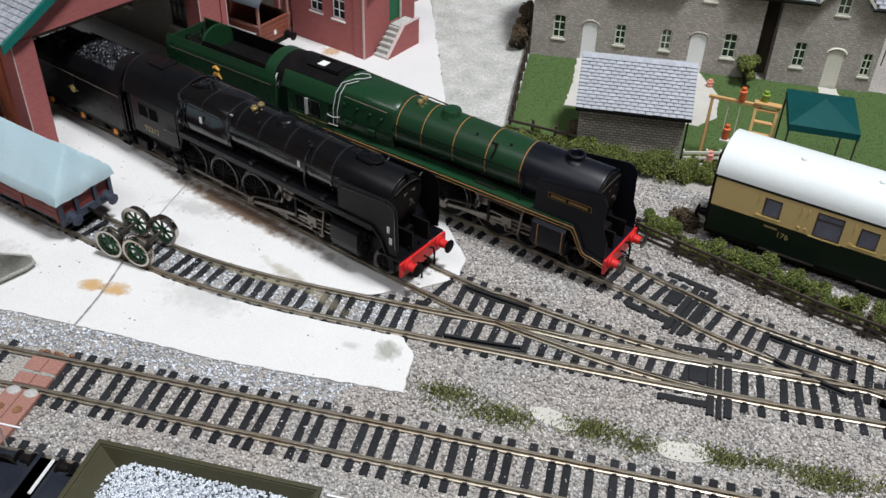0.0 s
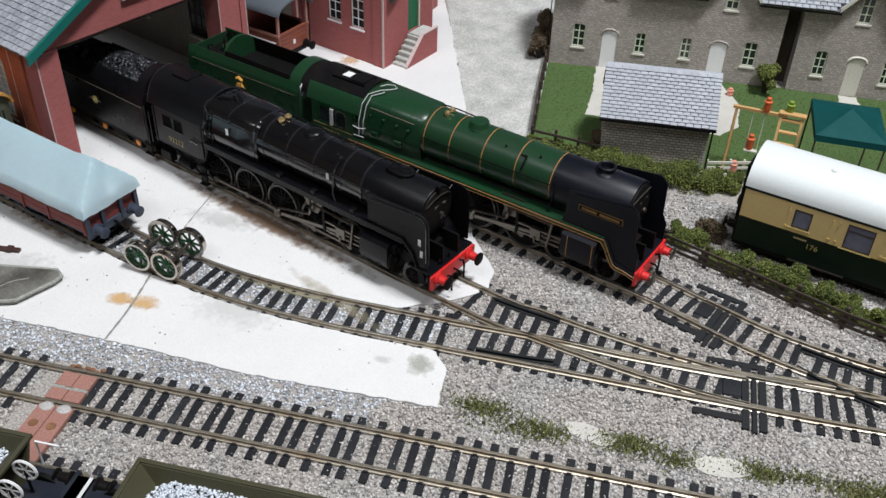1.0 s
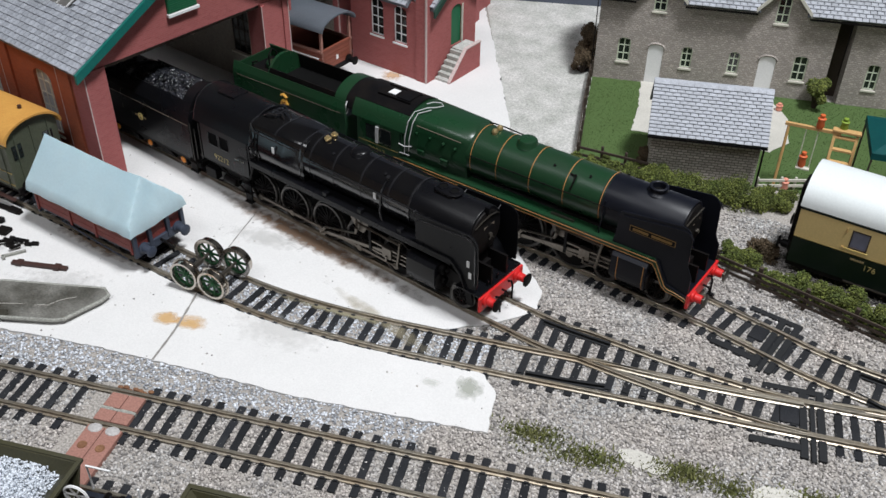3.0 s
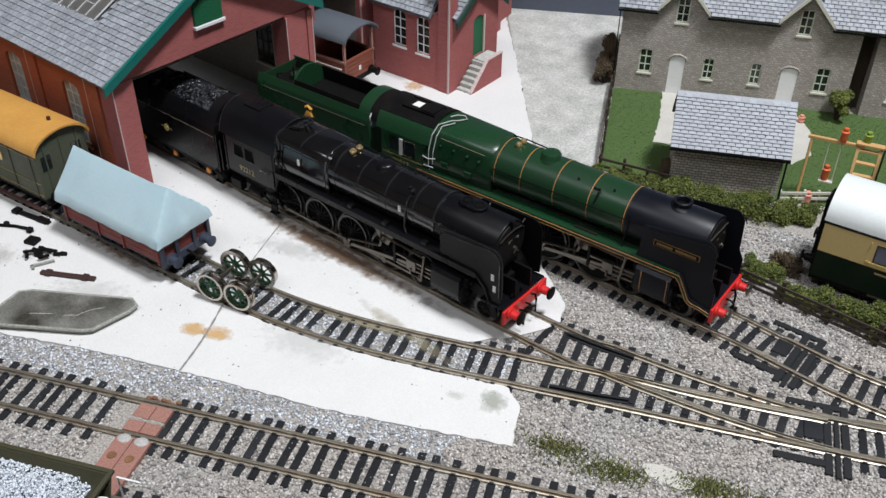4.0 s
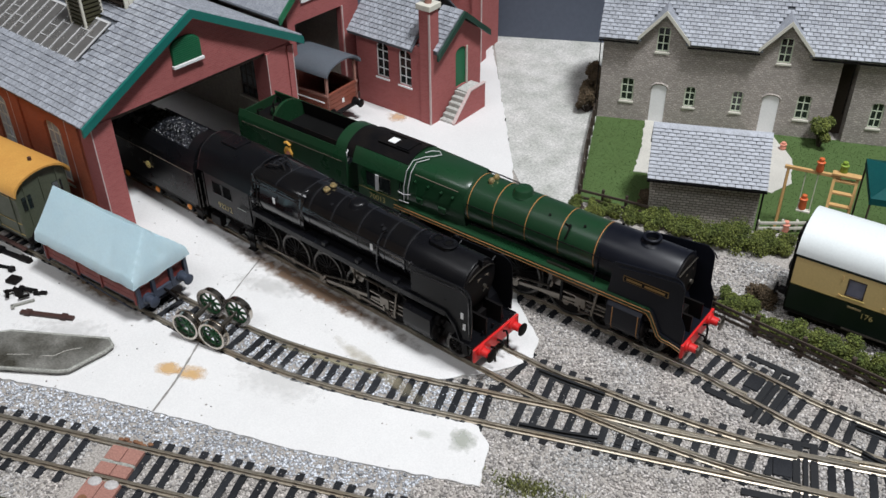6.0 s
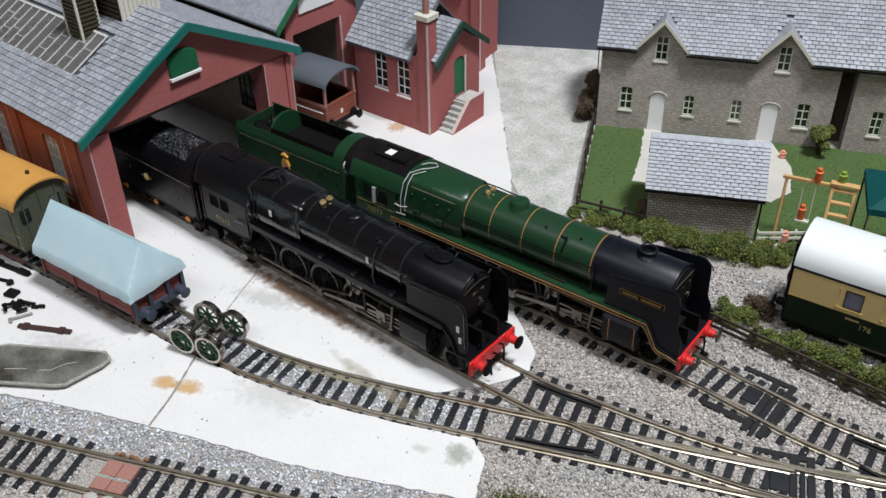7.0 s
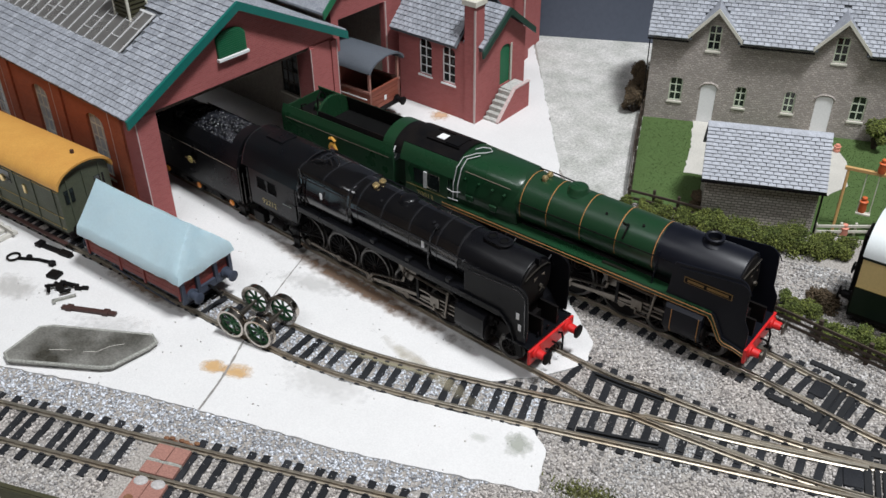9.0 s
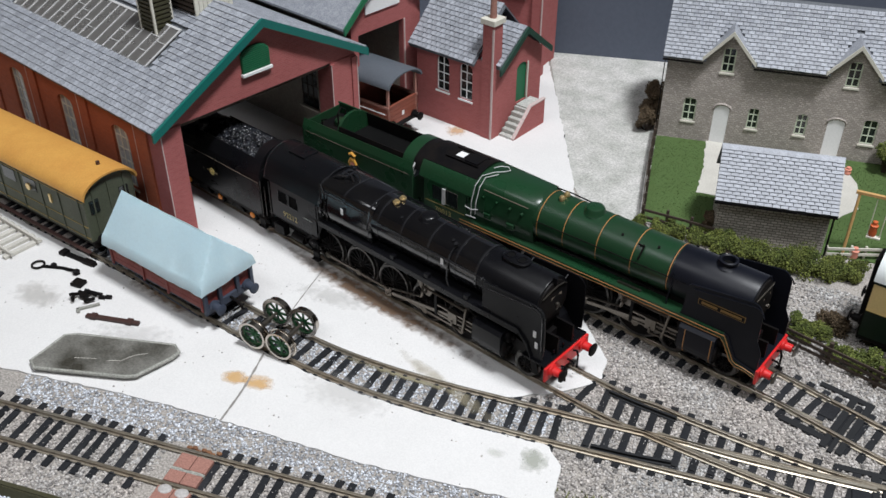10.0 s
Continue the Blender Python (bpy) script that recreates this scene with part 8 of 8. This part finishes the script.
    tube(bm, [(L + 22, 13, 14), (L + 22, 13, 21)], 0.45, 5)
    part("handrail", bm, M["white"], root)
    return root


hopper_wagon(-37.5, "stone wagons")
hopper_wagon(81.0, "stone wagons")


def brake_van():
    root = thing("brake_van", -216.5, 119, 0, 4, "brown brake van with an open veranda and grey roof", "railway van")
    small_wheels(root, (-12, -45))
    bm = B()
    box(bm, -62, 0, -14, 14, 10, 13.5)
    part("underframe", bm, M["matt_black"], root)
    bm = B()
    box(bm, -62, -24, -14, 14, 13.5, 40)
    part("cabin", bm, M["brake_red"], root)
    for s in (-1, 1):
        bm = B()
        for k in range(4):
            box(bm, -24, 0, s * 14 - 0.5, s * 14 + 0.5, 13.5 + k * 3, 16.2 + k * 3)
        part("side_board", bm, M["brake_red"], root)
        bm = B()
        box(bm, -24, 0.4, s * 14 - 0.8, s * 14 + 0.8, 25.6, 27)
        part("side_rail", bm, M["terracotta"], root)
        bm = B()
        box(bm, -1.4, 0, s * 13.4 - 0.8, s * 13.4 + 0.8, 13.5, 41)
        part("post", bm, M["terracotta"], root)
        bm = B()
        box(bm, -60, -2, s * 15.2 - 0.3, s * 15.2 + 0.3, 21.6, 22.2)
        part("handrail", bm, M["white"], root)
    bm = B()
    for k in range(4):
        box(bm, -1, 0, -13.4, 13.4, 13.5 + k * 3, 16.2 + k * 3)
    box(bm, -1.2, 0.4, -13.4, 13.4, 25.6, 27)
    part("end_board", bm, M["brake_red"], root)
    bm = B()
    pts = roof_arch(16.5, 40.5, 47.5, 16, 2.0)
    inner = [(y * 0.95, z - 0.9) for y, z in pts]
    prism(bm, pts + inner[::-1], "x", -64, 3)
    part("roof", bm, M["grey_roof"], root, "dark grey curved roof", smooth=True)
    buffers(root, 0, 13.4, "matt_black", 10.6, 2.8, 1)
    bm = B()
    box(bm, 0.1, 0.3, -1.0, 1.0, 17, 20)
    part("label_plate", bm, M["white"], root)


brake_van()


def loose_axles():
    for x, y, turn in ((-124.5, -69.6, 14), (-109.6, -66.2, 14)):
        root = thing("wheelset", x, y, 0, turn, "loose steel wheelset with green spoked wheels on the rails", "wheelset", "loose wheelsets")
        z = RAIL_TOP + 7.2
        for s in (-1, 1):
            spoked_wheel(root, 0, s * 9.0, z, 7.2, s, 8, "bright_steel", "wheel_green", "wheel", 2.2)
        bm = B()
        cyl(bm, (0, -9, z), (0, 9, z), 0.8, seg=10)
        cyl(bm, (0, -2.5, z), (0, 2.5, z), 1.3, seg=10)
        part("axle", bm, M["steel"], root)


loose_axles()

# ---- on the white floor ----
def slate_slab():
    pts = [(-189.5, -154), (-190.5, -149), (-194, -134.5), (-190, -129.8), (-149.5, -104), (-144.2, -105.6), (-143.4, -110), (-145.2, -128), (-148.5, -131.5), (-184, -155.5)]
    bm = B()
    prism(bm, pts, "z", 1.15, 4.2)
    edges = [e for e in bm.edges if abs(e.verts[0].co.z - e.verts[1].co.z) < 0.1]
    bmesh.ops.bevel(bm, geom=edges, offset=0.5, segments=2, affect="EDGES")
    tagged(part("slate_slab", bm, M["slab"]), "grey-green slate slab with pale scratches lying on the white floor", "slab")
    bm = B()
    tube(bm, [(x, y, 3.6) for x, y in pts], 0.85, 8, True)
    tagged(part("slab_edge", bm, M["slab_edge"]), "pale worn edge of the slate slab", "slab edge", kind="structure")
    for k, line in enumerate((((-163, -131), (-160.5, -128.5), (-158.5, -127.2)), ((-158.5, -127.2), (-157, -121), (-153.5, -116)), ((-176, -140), (-168, -133.5)))):
        q = smooth_line(line, 2.0)
        bm = B()
        tube(bm, [p + Vector((0, 0, 4.12)) for p in q], 0.16, 5)
        tagged(part("slab_scratch", bm, M["path"]), "pale scratch across the slate slab", "scratch", kind="structure")


slate_slab()


def scrap():
    def piece(name, label, build, mat="matt_black"):
        bm = B()
        build(bm)
        tagged(part(name, bm, M[mat]), label, "model part", "loose model parts")

    def bar(bm):
        m = pose(-190, -112, 1.9, 0, 0, 29)
        box(bm, -14, 14, -1.3, 1.3, -0.75, 0.8, 0.2, m)
        for x in (-10, 9):
            box(bm, x - 1.5, x + 1.5, -1.9, 1.9, -0.7, 1.2, 0.2, m)
    piece("brown_bar", "dark brown moulded underframe bar on the floor", bar, "rust_wood")

    def block(bm):
        box(bm, -3.2, 3.2, -2.8, 2.8, -0.8, 1.2, 0.4, pose(-228.5, -107.5, 2, 0, 0, 20))
    piece("small_block", "small black plastic block on the floor", block)

    def frame_bits(bm):
        r = random.Random(3)
        for k in range(9):
            m = pose(-216.5 + r.uniform(-6, 6), -111.5 + r.uniform(-5, 5), 2.2 + r.uniform(0, 1.4), r.uniform(-40, 40), r.uniform(-30, 30), r.uniform(0, 180))
            box(bm, -r.uniform(1.5, 4), r.uniform(1.5, 4), -0.7, 0.7, -0.5, 0.6, 0, m)
        cyl(bm, (-216.5, -111.5, 1.2), (-216.5, -111.5, 4), 2.2, seg=10)
    piece("axle_frame", "small black broken wagon frame on the floor", frame_bits)

    def long_bit(bm):
        m = pose(-249, -96, 1.9, 0, 0, 12)
        box(bm, -13, 13, -1.4, 1.4, -0.8, 0.6, 0.2, m)
        box(bm, -12, -8, -2.2, 2.2, -0.7, 1.4, 0.2, m)
        box(bm, 5, 12, -1.8, 1.8, -0.7, 1.2, 0.2, m)
    piece("black_strip", "black plastic underframe strip on the floor", long_bit)

    def gear(bm):
        ring(bm, (-259, -113, 2.0), 3.2, 0.6, "z", 16, 5)
        tube(bm, [(-256, -112, 1.8), (-247, -106, 1.8), (-240, -103.5, 2.2), (-237, -104, 2.6)], 0.9, 6)
        ball(bm, (-252, -108, 2.2), 1.8, 1)
        ball(bm, (-237.5, -103.5, 2.4), 2.2, 1)
    piece("brake_lever", "black brake lever and ring on the floor", gear)

    def angle(bm):
        box(bm, -5.6, 5.6, -0.7, 0.7, -0.7, 0.5, 0.15, pose(-207.8, -114.6, 2, 0, 0, 66))
        box(bm, -2.4, 0.6, -0.7, 0.7, -0.7, 0.5, 0.15, pose(-209.6, -119.0, 2, 0, 0, 156))
    piece("angle_bracket", "thin grey-green angle bracket on the floor", angle, "slab_edge")

    def crumb(bm):
        for x, y in ((-209.2, -106.0), (-206.9, -103.6)):
            box(bm, -1.6, 1.6, -0.9, 0.9, -0.7, 0.9, 0.2, pose(x, y, 2, 10, 5, 40))
    piece("black_crumb", "tiny black plastic scrap on the floor", crumb)


scrap()


def track_panel():
    root = thing("track_panel", -303, -112, 0, 4, "loose pale grey painted track panel on the floor", "track panel")
    for k in range(9):
        bm = B()
        box(bm, -30 + k * 6.6, -27 + k * 6.6, -12, 10, 1.2, 3.0, 0.2)
        part("sleeper", bm, M["path"], root)
    for y in (-8.9, 7):
        bm = B()
        box(bm, -31, 28, y - 0.6, y + 0.6, 3.0, 5.2)
        part("rail", bm, M["path"], root)


track_panel()


def crossing():
    root = thing("barrow_crossing", NEAR_C.x, NEAR_C.y, 0, 23.8, "terracotta boarded crossing across the near track", "crossing")
    c = 24.3
    for y0, y1, top in ((-46, -10.4, 2.4), (-7.4, -1.6, 2.5), (-0.2, 7.4, 2.5)):
        for dx in (-3.75, 3.75):
            bm = B()
            box(bm, c + dx - 3.6, c + dx + 3.6, y0, y1, -0.2, top, 0.35)
            part("board", bm, M["terracotta"], root)
    for k in range(7):
        bm = B()
        ball(bm, (c - 6.5 + k * 2.2, 11.6 + 0.8 * math.sin(k * 2.3), 1.0), 1.3, 1, (1.2, 0.8, 0.7))
        part("filler_lump", bm, M["rust"], root)
    bm = B()
    prism(bm, [(c - 7.6 + k * 1.9, -0.1 + 0.45 * math.sin(k * 1.4)) for k in range(9)] + [(c + 7.6 - k * 1.9, -1.8 + 0.4 * math.sin(k * 1.7)) for k in range(9)], "z", 0, 2.3)
    part("joint_strip", bm, M["slab_edge"], root)
    for dx in (-3.75, 3.75):
        bm = B()
        ball(bm, (c + dx, -11.6, 2.2), 2.6, 2, (1.2, 0.95, 0.4))
        part("stud", bm, M["cup"], root)
        bm = B()
        lathe(bm, [(1.9, 0), (1.7, 0.35), (0.8, 0.1)], (c + dx, -20.5, 2.4), "z", 16)
        part("socket", bm, M["rust"], root)


crossing()

# ---- fences, hedges, garden ----
def fence(name, label, pts, post_gap, height, rails, mat, group="", post=0.9):
    root = thing(name, 0, 0, 0, 0, label, "fence", group)
    for (x0, y0), (x1, y1) in zip(pts, pts[1:]):
        d = Vector((x1 - x0, y1 - y0, 0))
        turn = math.degrees(math.atan2(d.y, d.x))
        n = max(1, round(d.length / post_gap))
        for k in range(n):
            p = Vector((x0, y0, 0)) + d * k / n
            bm = B()
            box(bm, -post, post, -post, post, -0.2, height + rnd.uniform(-0.4, 0.8), 0.1, pose(p.x, p.y, 0, rnd.uniform(-2, 2), rnd.uniform(-2, 2), turn))
            part("post", bm, mat, root)
        for z in rails:
            bm = B()
            box(bm, 0, d.length, -post - 0.8, -post - 0.1, z - 0.75, z + 0.75, 0.08, pose(x0, y0, 0, 0, 0, turn))
            part("fence_rail", bm, mat, root)
    return root


fence("lineside_fence", "dark brown wooden post and rail lineside fence", [(-10, 91), (58, 92), (147, 89), (260, 96)], 24, 12.5, (3.2, 6.4, 9.6), M["wood"])
fence("garden_fence", "weathered dark garden fence beside the lane", [(-96, 232), (-72, 184), (-47, 137), (-8, 146)], 13, 12, (4.5, 9), M["wood"], post=0.7)
fence("white_fence", "low white post and rail fence by the outhouse", [(44, 172), (54, 180), (66, 190)], 9, 8, (3.5, 6.8), M["trim_stone"], post=0.6)

LAWN = [(-95.5, 232), (-47.5, 138), (-8, 147), (60, 182), (150, 226), (170, 352), (96, 326)]
sheet("lawn", ragged(LAWN, 3, 0.5), -0.3, 0.6, M["lawn"], "short green flock lawn in front of the cottages", "lawn", "structure")
PATHS = ([(-67.4, 247), (-57.5, 251), (-12, 196), (-31, 189), (-40, 185), (-52, 215)], [(-7, 276), (4, 280), (27.5, 259), (38.7, 231), (34, 214), (5, 205), (-5, 235)], [(72, 311), (82, 316), (100, 280), (88, 270)])
for k, pts in enumerate(PATHS):
    sheet("garden_path", ragged(pts, 3, 0.9), -0.3, 0.85, M["path"], "pale trodden garden path across the lawn", "path", "structure")
g = np.random.default_rng(44)
xs, ys = g.uniform(-96, 170, 42000), g.uniform(136, 350, 42000)
ok = inside(LAWN, xs, ys)
for pts in PATHS:
    ok &= ~inside(pts, xs, ys)
ok &= (ys < 236 + (xs + 96) * 0.463)
blades("lawn_grass", xs[ok], ys[ok], 0.5, 0.5, 0.7, M["blades"], "short green flock grass", "grass", 45)


def bush(name, label, c, rx, ry, h, seed, leaf_mat="leaves", n=420, size=1.6, stem=False):
    """Clumps of small leaves with an uneven outline over a few twigs."""
    r = random.Random(seed)
    root = thing(name, c[0], c[1], 0, r.uniform(0, 360) if rx == ry else 0, label, "bush")
    bm = B()
    lumps = [(r.uniform(-1.0, 1.0) * rx, r.uniform(-0.85, 0.85) * ry, r.uniform(0.15, 0.8) * h, r.uniform(0.25, 0.62) * min(rx, ry, h)) for _ in range(max(9, int(rx * ry / 4)))]
    z_lift = h * 0.6 if stem else 0
    for x, y, z, q in lumps[:14]:
        tube(bm, [(x * 0.2, y * 0.2, -0.2), (x * 0.6, y * 0.6, (z + z_lift) * 0.5), (x, y, z + z_lift)], 0.45, 5)
    part("stem", bm, M["wood"], root)
    vs, fs = [], []
    for k in range(n * 8):
        x, y, z, q = r.choice(lumps)
        d = Vector((r.gauss(0, 1), r.gauss(0, 1), r.gauss(0.25, 1))).normalized() * q * r.uniform(0.45, 1.3)
        p = Vector((x, y, z + z_lift)) + d
        p.z = max(p.z, 0.6)
        a = Euler((r.uniform(0, 6), r.uniform(0, 6), r.uniform(0, 6))).to_matrix()
        s = size * r.uniform(0.3, 0.75)
        i = len(vs)
        vs += [(p + a @ Vector(v) * s) * MM for v in ((-0.6, 0, 0.1), (0, -0.42, -0.05), (0.6, 0, 0.12), (0, 0.42, 0.25), (0.05, 0.02, 0.55), (0, 0, -0.45))]
        fs += [(i, i + 1, i + 4), (i + 1, i + 2, i + 4), (i + 2, i + 3, i + 4), (i + 3, i, i + 4), (i + 1, i, i + 5), (i + 2, i + 1, i + 5), (i + 3, i + 2, i + 5), (i, i + 3, i + 5)]
    me = bpy.data.meshes.new("foliage")
    me.from_pydata([tuple(v) for v in vs], [], fs)
    me.materials.append(M[leaf_mat])
    ob = new("foliage", me)
    ob.parent = root
    return root


hedge = "low olive-green hedge bush of coarse foam foliage"
for k, (x, y, rx, ry, h) in enumerate(((-40, 134, 9, 5, 6), (-24, 138, 10, 5, 7), (-9, 141, 9, 6, 8), (5, 143, 10, 6, 9), (19, 146, 11, 7, 10), (33, 151, 11, 8, 10), (46, 157, 11, 8, 10), (58, 163, 9, 7, 9))):
    bush("hedge_bush", hedge, (x, y), rx, ry, h, 100 + k, n=520)
for k, (x, y, rx, ry, h) in enumerate(((64, 104, 7, 5, 7), (84, 99, 7, 3.5, 6), (100, 98, 9, 4.5, 9), (113, 100, 9, 5, 11), (126, 98, 8, 4.5, 9), (139, 99, 9, 5, 11), (152, 98, 8, 5, 9), (166, 99, 9, 5, 10), (182, 100, 9, 5, 10), (200, 103, 10, 5, 10))):
    bush("hedge_bush", "low yellow-green bush behind the lineside fence", (x, y), rx * 1.1, ry * 1.25, h * 1.1, 130 + k, n=520)
bush("dry_bush", "small brown dead bush by the coach end", (70, 119), 6, 6, 9, 171, "dry_leaves", 420, 1.7)
bush("dry_bush", "brown dead bush at the corner of the outhouse", (-15, 155), 5, 6, 12, 173, "dry_leaves", 420, 1.7)
for k in range(4):
    x, y = -7.0, 4 + 13 * k
    bush("dry_bush", "brown dead shrub against the cottage gable", (-96 + x * 0.906 - y * 0.4226, 233.5 + x * 0.4226 + y * 0.906), 6, 7, 20, 175 + k, "dry_leaves", 420, 1.6)
bush("small_tree", "small olive-green tree against the cottage wall", (33, 284), 6, 6, 12, 172, "leaves", 500, 2.0, True)


def canopy():
    root = thing("garden_canopy", 104, 192, 0, 22, "teal canvas garden canopy on thin posts", "canopy")
    w, d = 17.0, 20.0
    bm = B()
    top = bm.verts.new((0, 0, 52))
    rim = [bm.verts.new((x, y, 45)) for x, y in ((-w, -d), (w, -d), (w, d), (-w, d))]
    low = [bm.verts.new((v.co.x, v.co.y, 41.5)) for v in rim]
    for k in range(4):
        bm.faces.new((rim[k], rim[(k + 1) % 4], top))
        bm.faces.new((rim[k], low[k], low[(k + 1) % 4], rim[(k + 1) % 4]))
    bmesh.ops.solidify(bm, geom=bm.faces[:], thickness=0.4)
    part("canvas", bm, M["canvas"], root)
    for x in (-w + 0.7, w - 0.7):
        for y in (-d + 0.7, d - 0.7):
            bm = B()
            cyl(bm, (x, y, 0), (x, y, 42), 0.5, seg=8)
            part("pole", bm, M["wood"], root)


canopy()


def swing():
    root = thing("garden_swing", 49, 185, 0, 15, "light timber garden swing frame with ladder", "swing")
    bm = B()
    box(bm, -2, 26, -0.9, 0.9, 36.3, 38, 0.15)
    part("beam", bm, M["timber"], root)
    for y in (-6, 6):
        bm = B()
        tube(bm, [(0, y, 0), (0, 0, 37)], 0.75, 6)
        part("leg", bm, M["timber"], root)
    for x in (23, 34):
        bm = B()
        prism(bm, [(-15.2, 0), (-13.0, 0), (2.1, 38.4), (-0.1, 38.4)], "x", x - 0.7, x + 0.7)
        part("ladder_stile", bm, M["timber"], root)
        bm = B()
        tube(bm, [(x, 9, 0), (x, 1, 38)], 0.5, 6)
        part("leg", bm, M["wood"], root)
    for k in range(6):
        bm = B()
        z = 5 + k * 6
        y = -14 + 15 * z / 38
        box(bm, 23.4, 33.6, y - 1.3, y + 1.3, z - 0.5, z + 0.6, 0.15)
        part("rung", bm, M["timber"], root)
    bm = B()
    box(bm, 21.5, 35.5, -1.6, 2.4, 38.0, 39.2, 0.2)
    part("top_board", bm, M["timber"], root)
    bm = B()
    for x in (9, 15):
        tube(bm, [(x, 0, 36.5), (x, -1.5, 14)], 0.25, 5)
    box(bm, 8.5, 15.5, -3, 0, 13.4, 14.2, 0.1)
    part("swing_seat", bm, M["trim_stone"], root)


swing()


def figurine(x, y, z, mat, label, h=11.0):
    bm = B()
    lathe(bm, [(1.6, 0), (2.1, h * 0.2), (1.7, h * 0.5), (2.2, h * 0.7), (0.9, h * 0.78), (1.4, h * 0.86), (1.3, h * 0.96), (0.4, h)], (x, y, z), "z", 12)
    tagged(part("figurine", bm, M[mat], smooth=True), label, "figurine", "garden figurines")


figurine(60, 187, 14.3, "figure_orange", "small orange painted figurine on the swing seat", 9)
figurine(56, 181, 0.9, "figure_pink", "small pink painted figurine on the lawn", 7)
figurine(74, 194, 38.2, "figure_green", "small green painted figurine on top of the ladder", 7)
figurine(63.5, 188.9, 37.9, "figure_orange", "small orange painted figurine perched on the swing beam", 8)
figurine(18, 266, 0.9, "figure_pink", "small pink painted figurine near the cottage", 5)
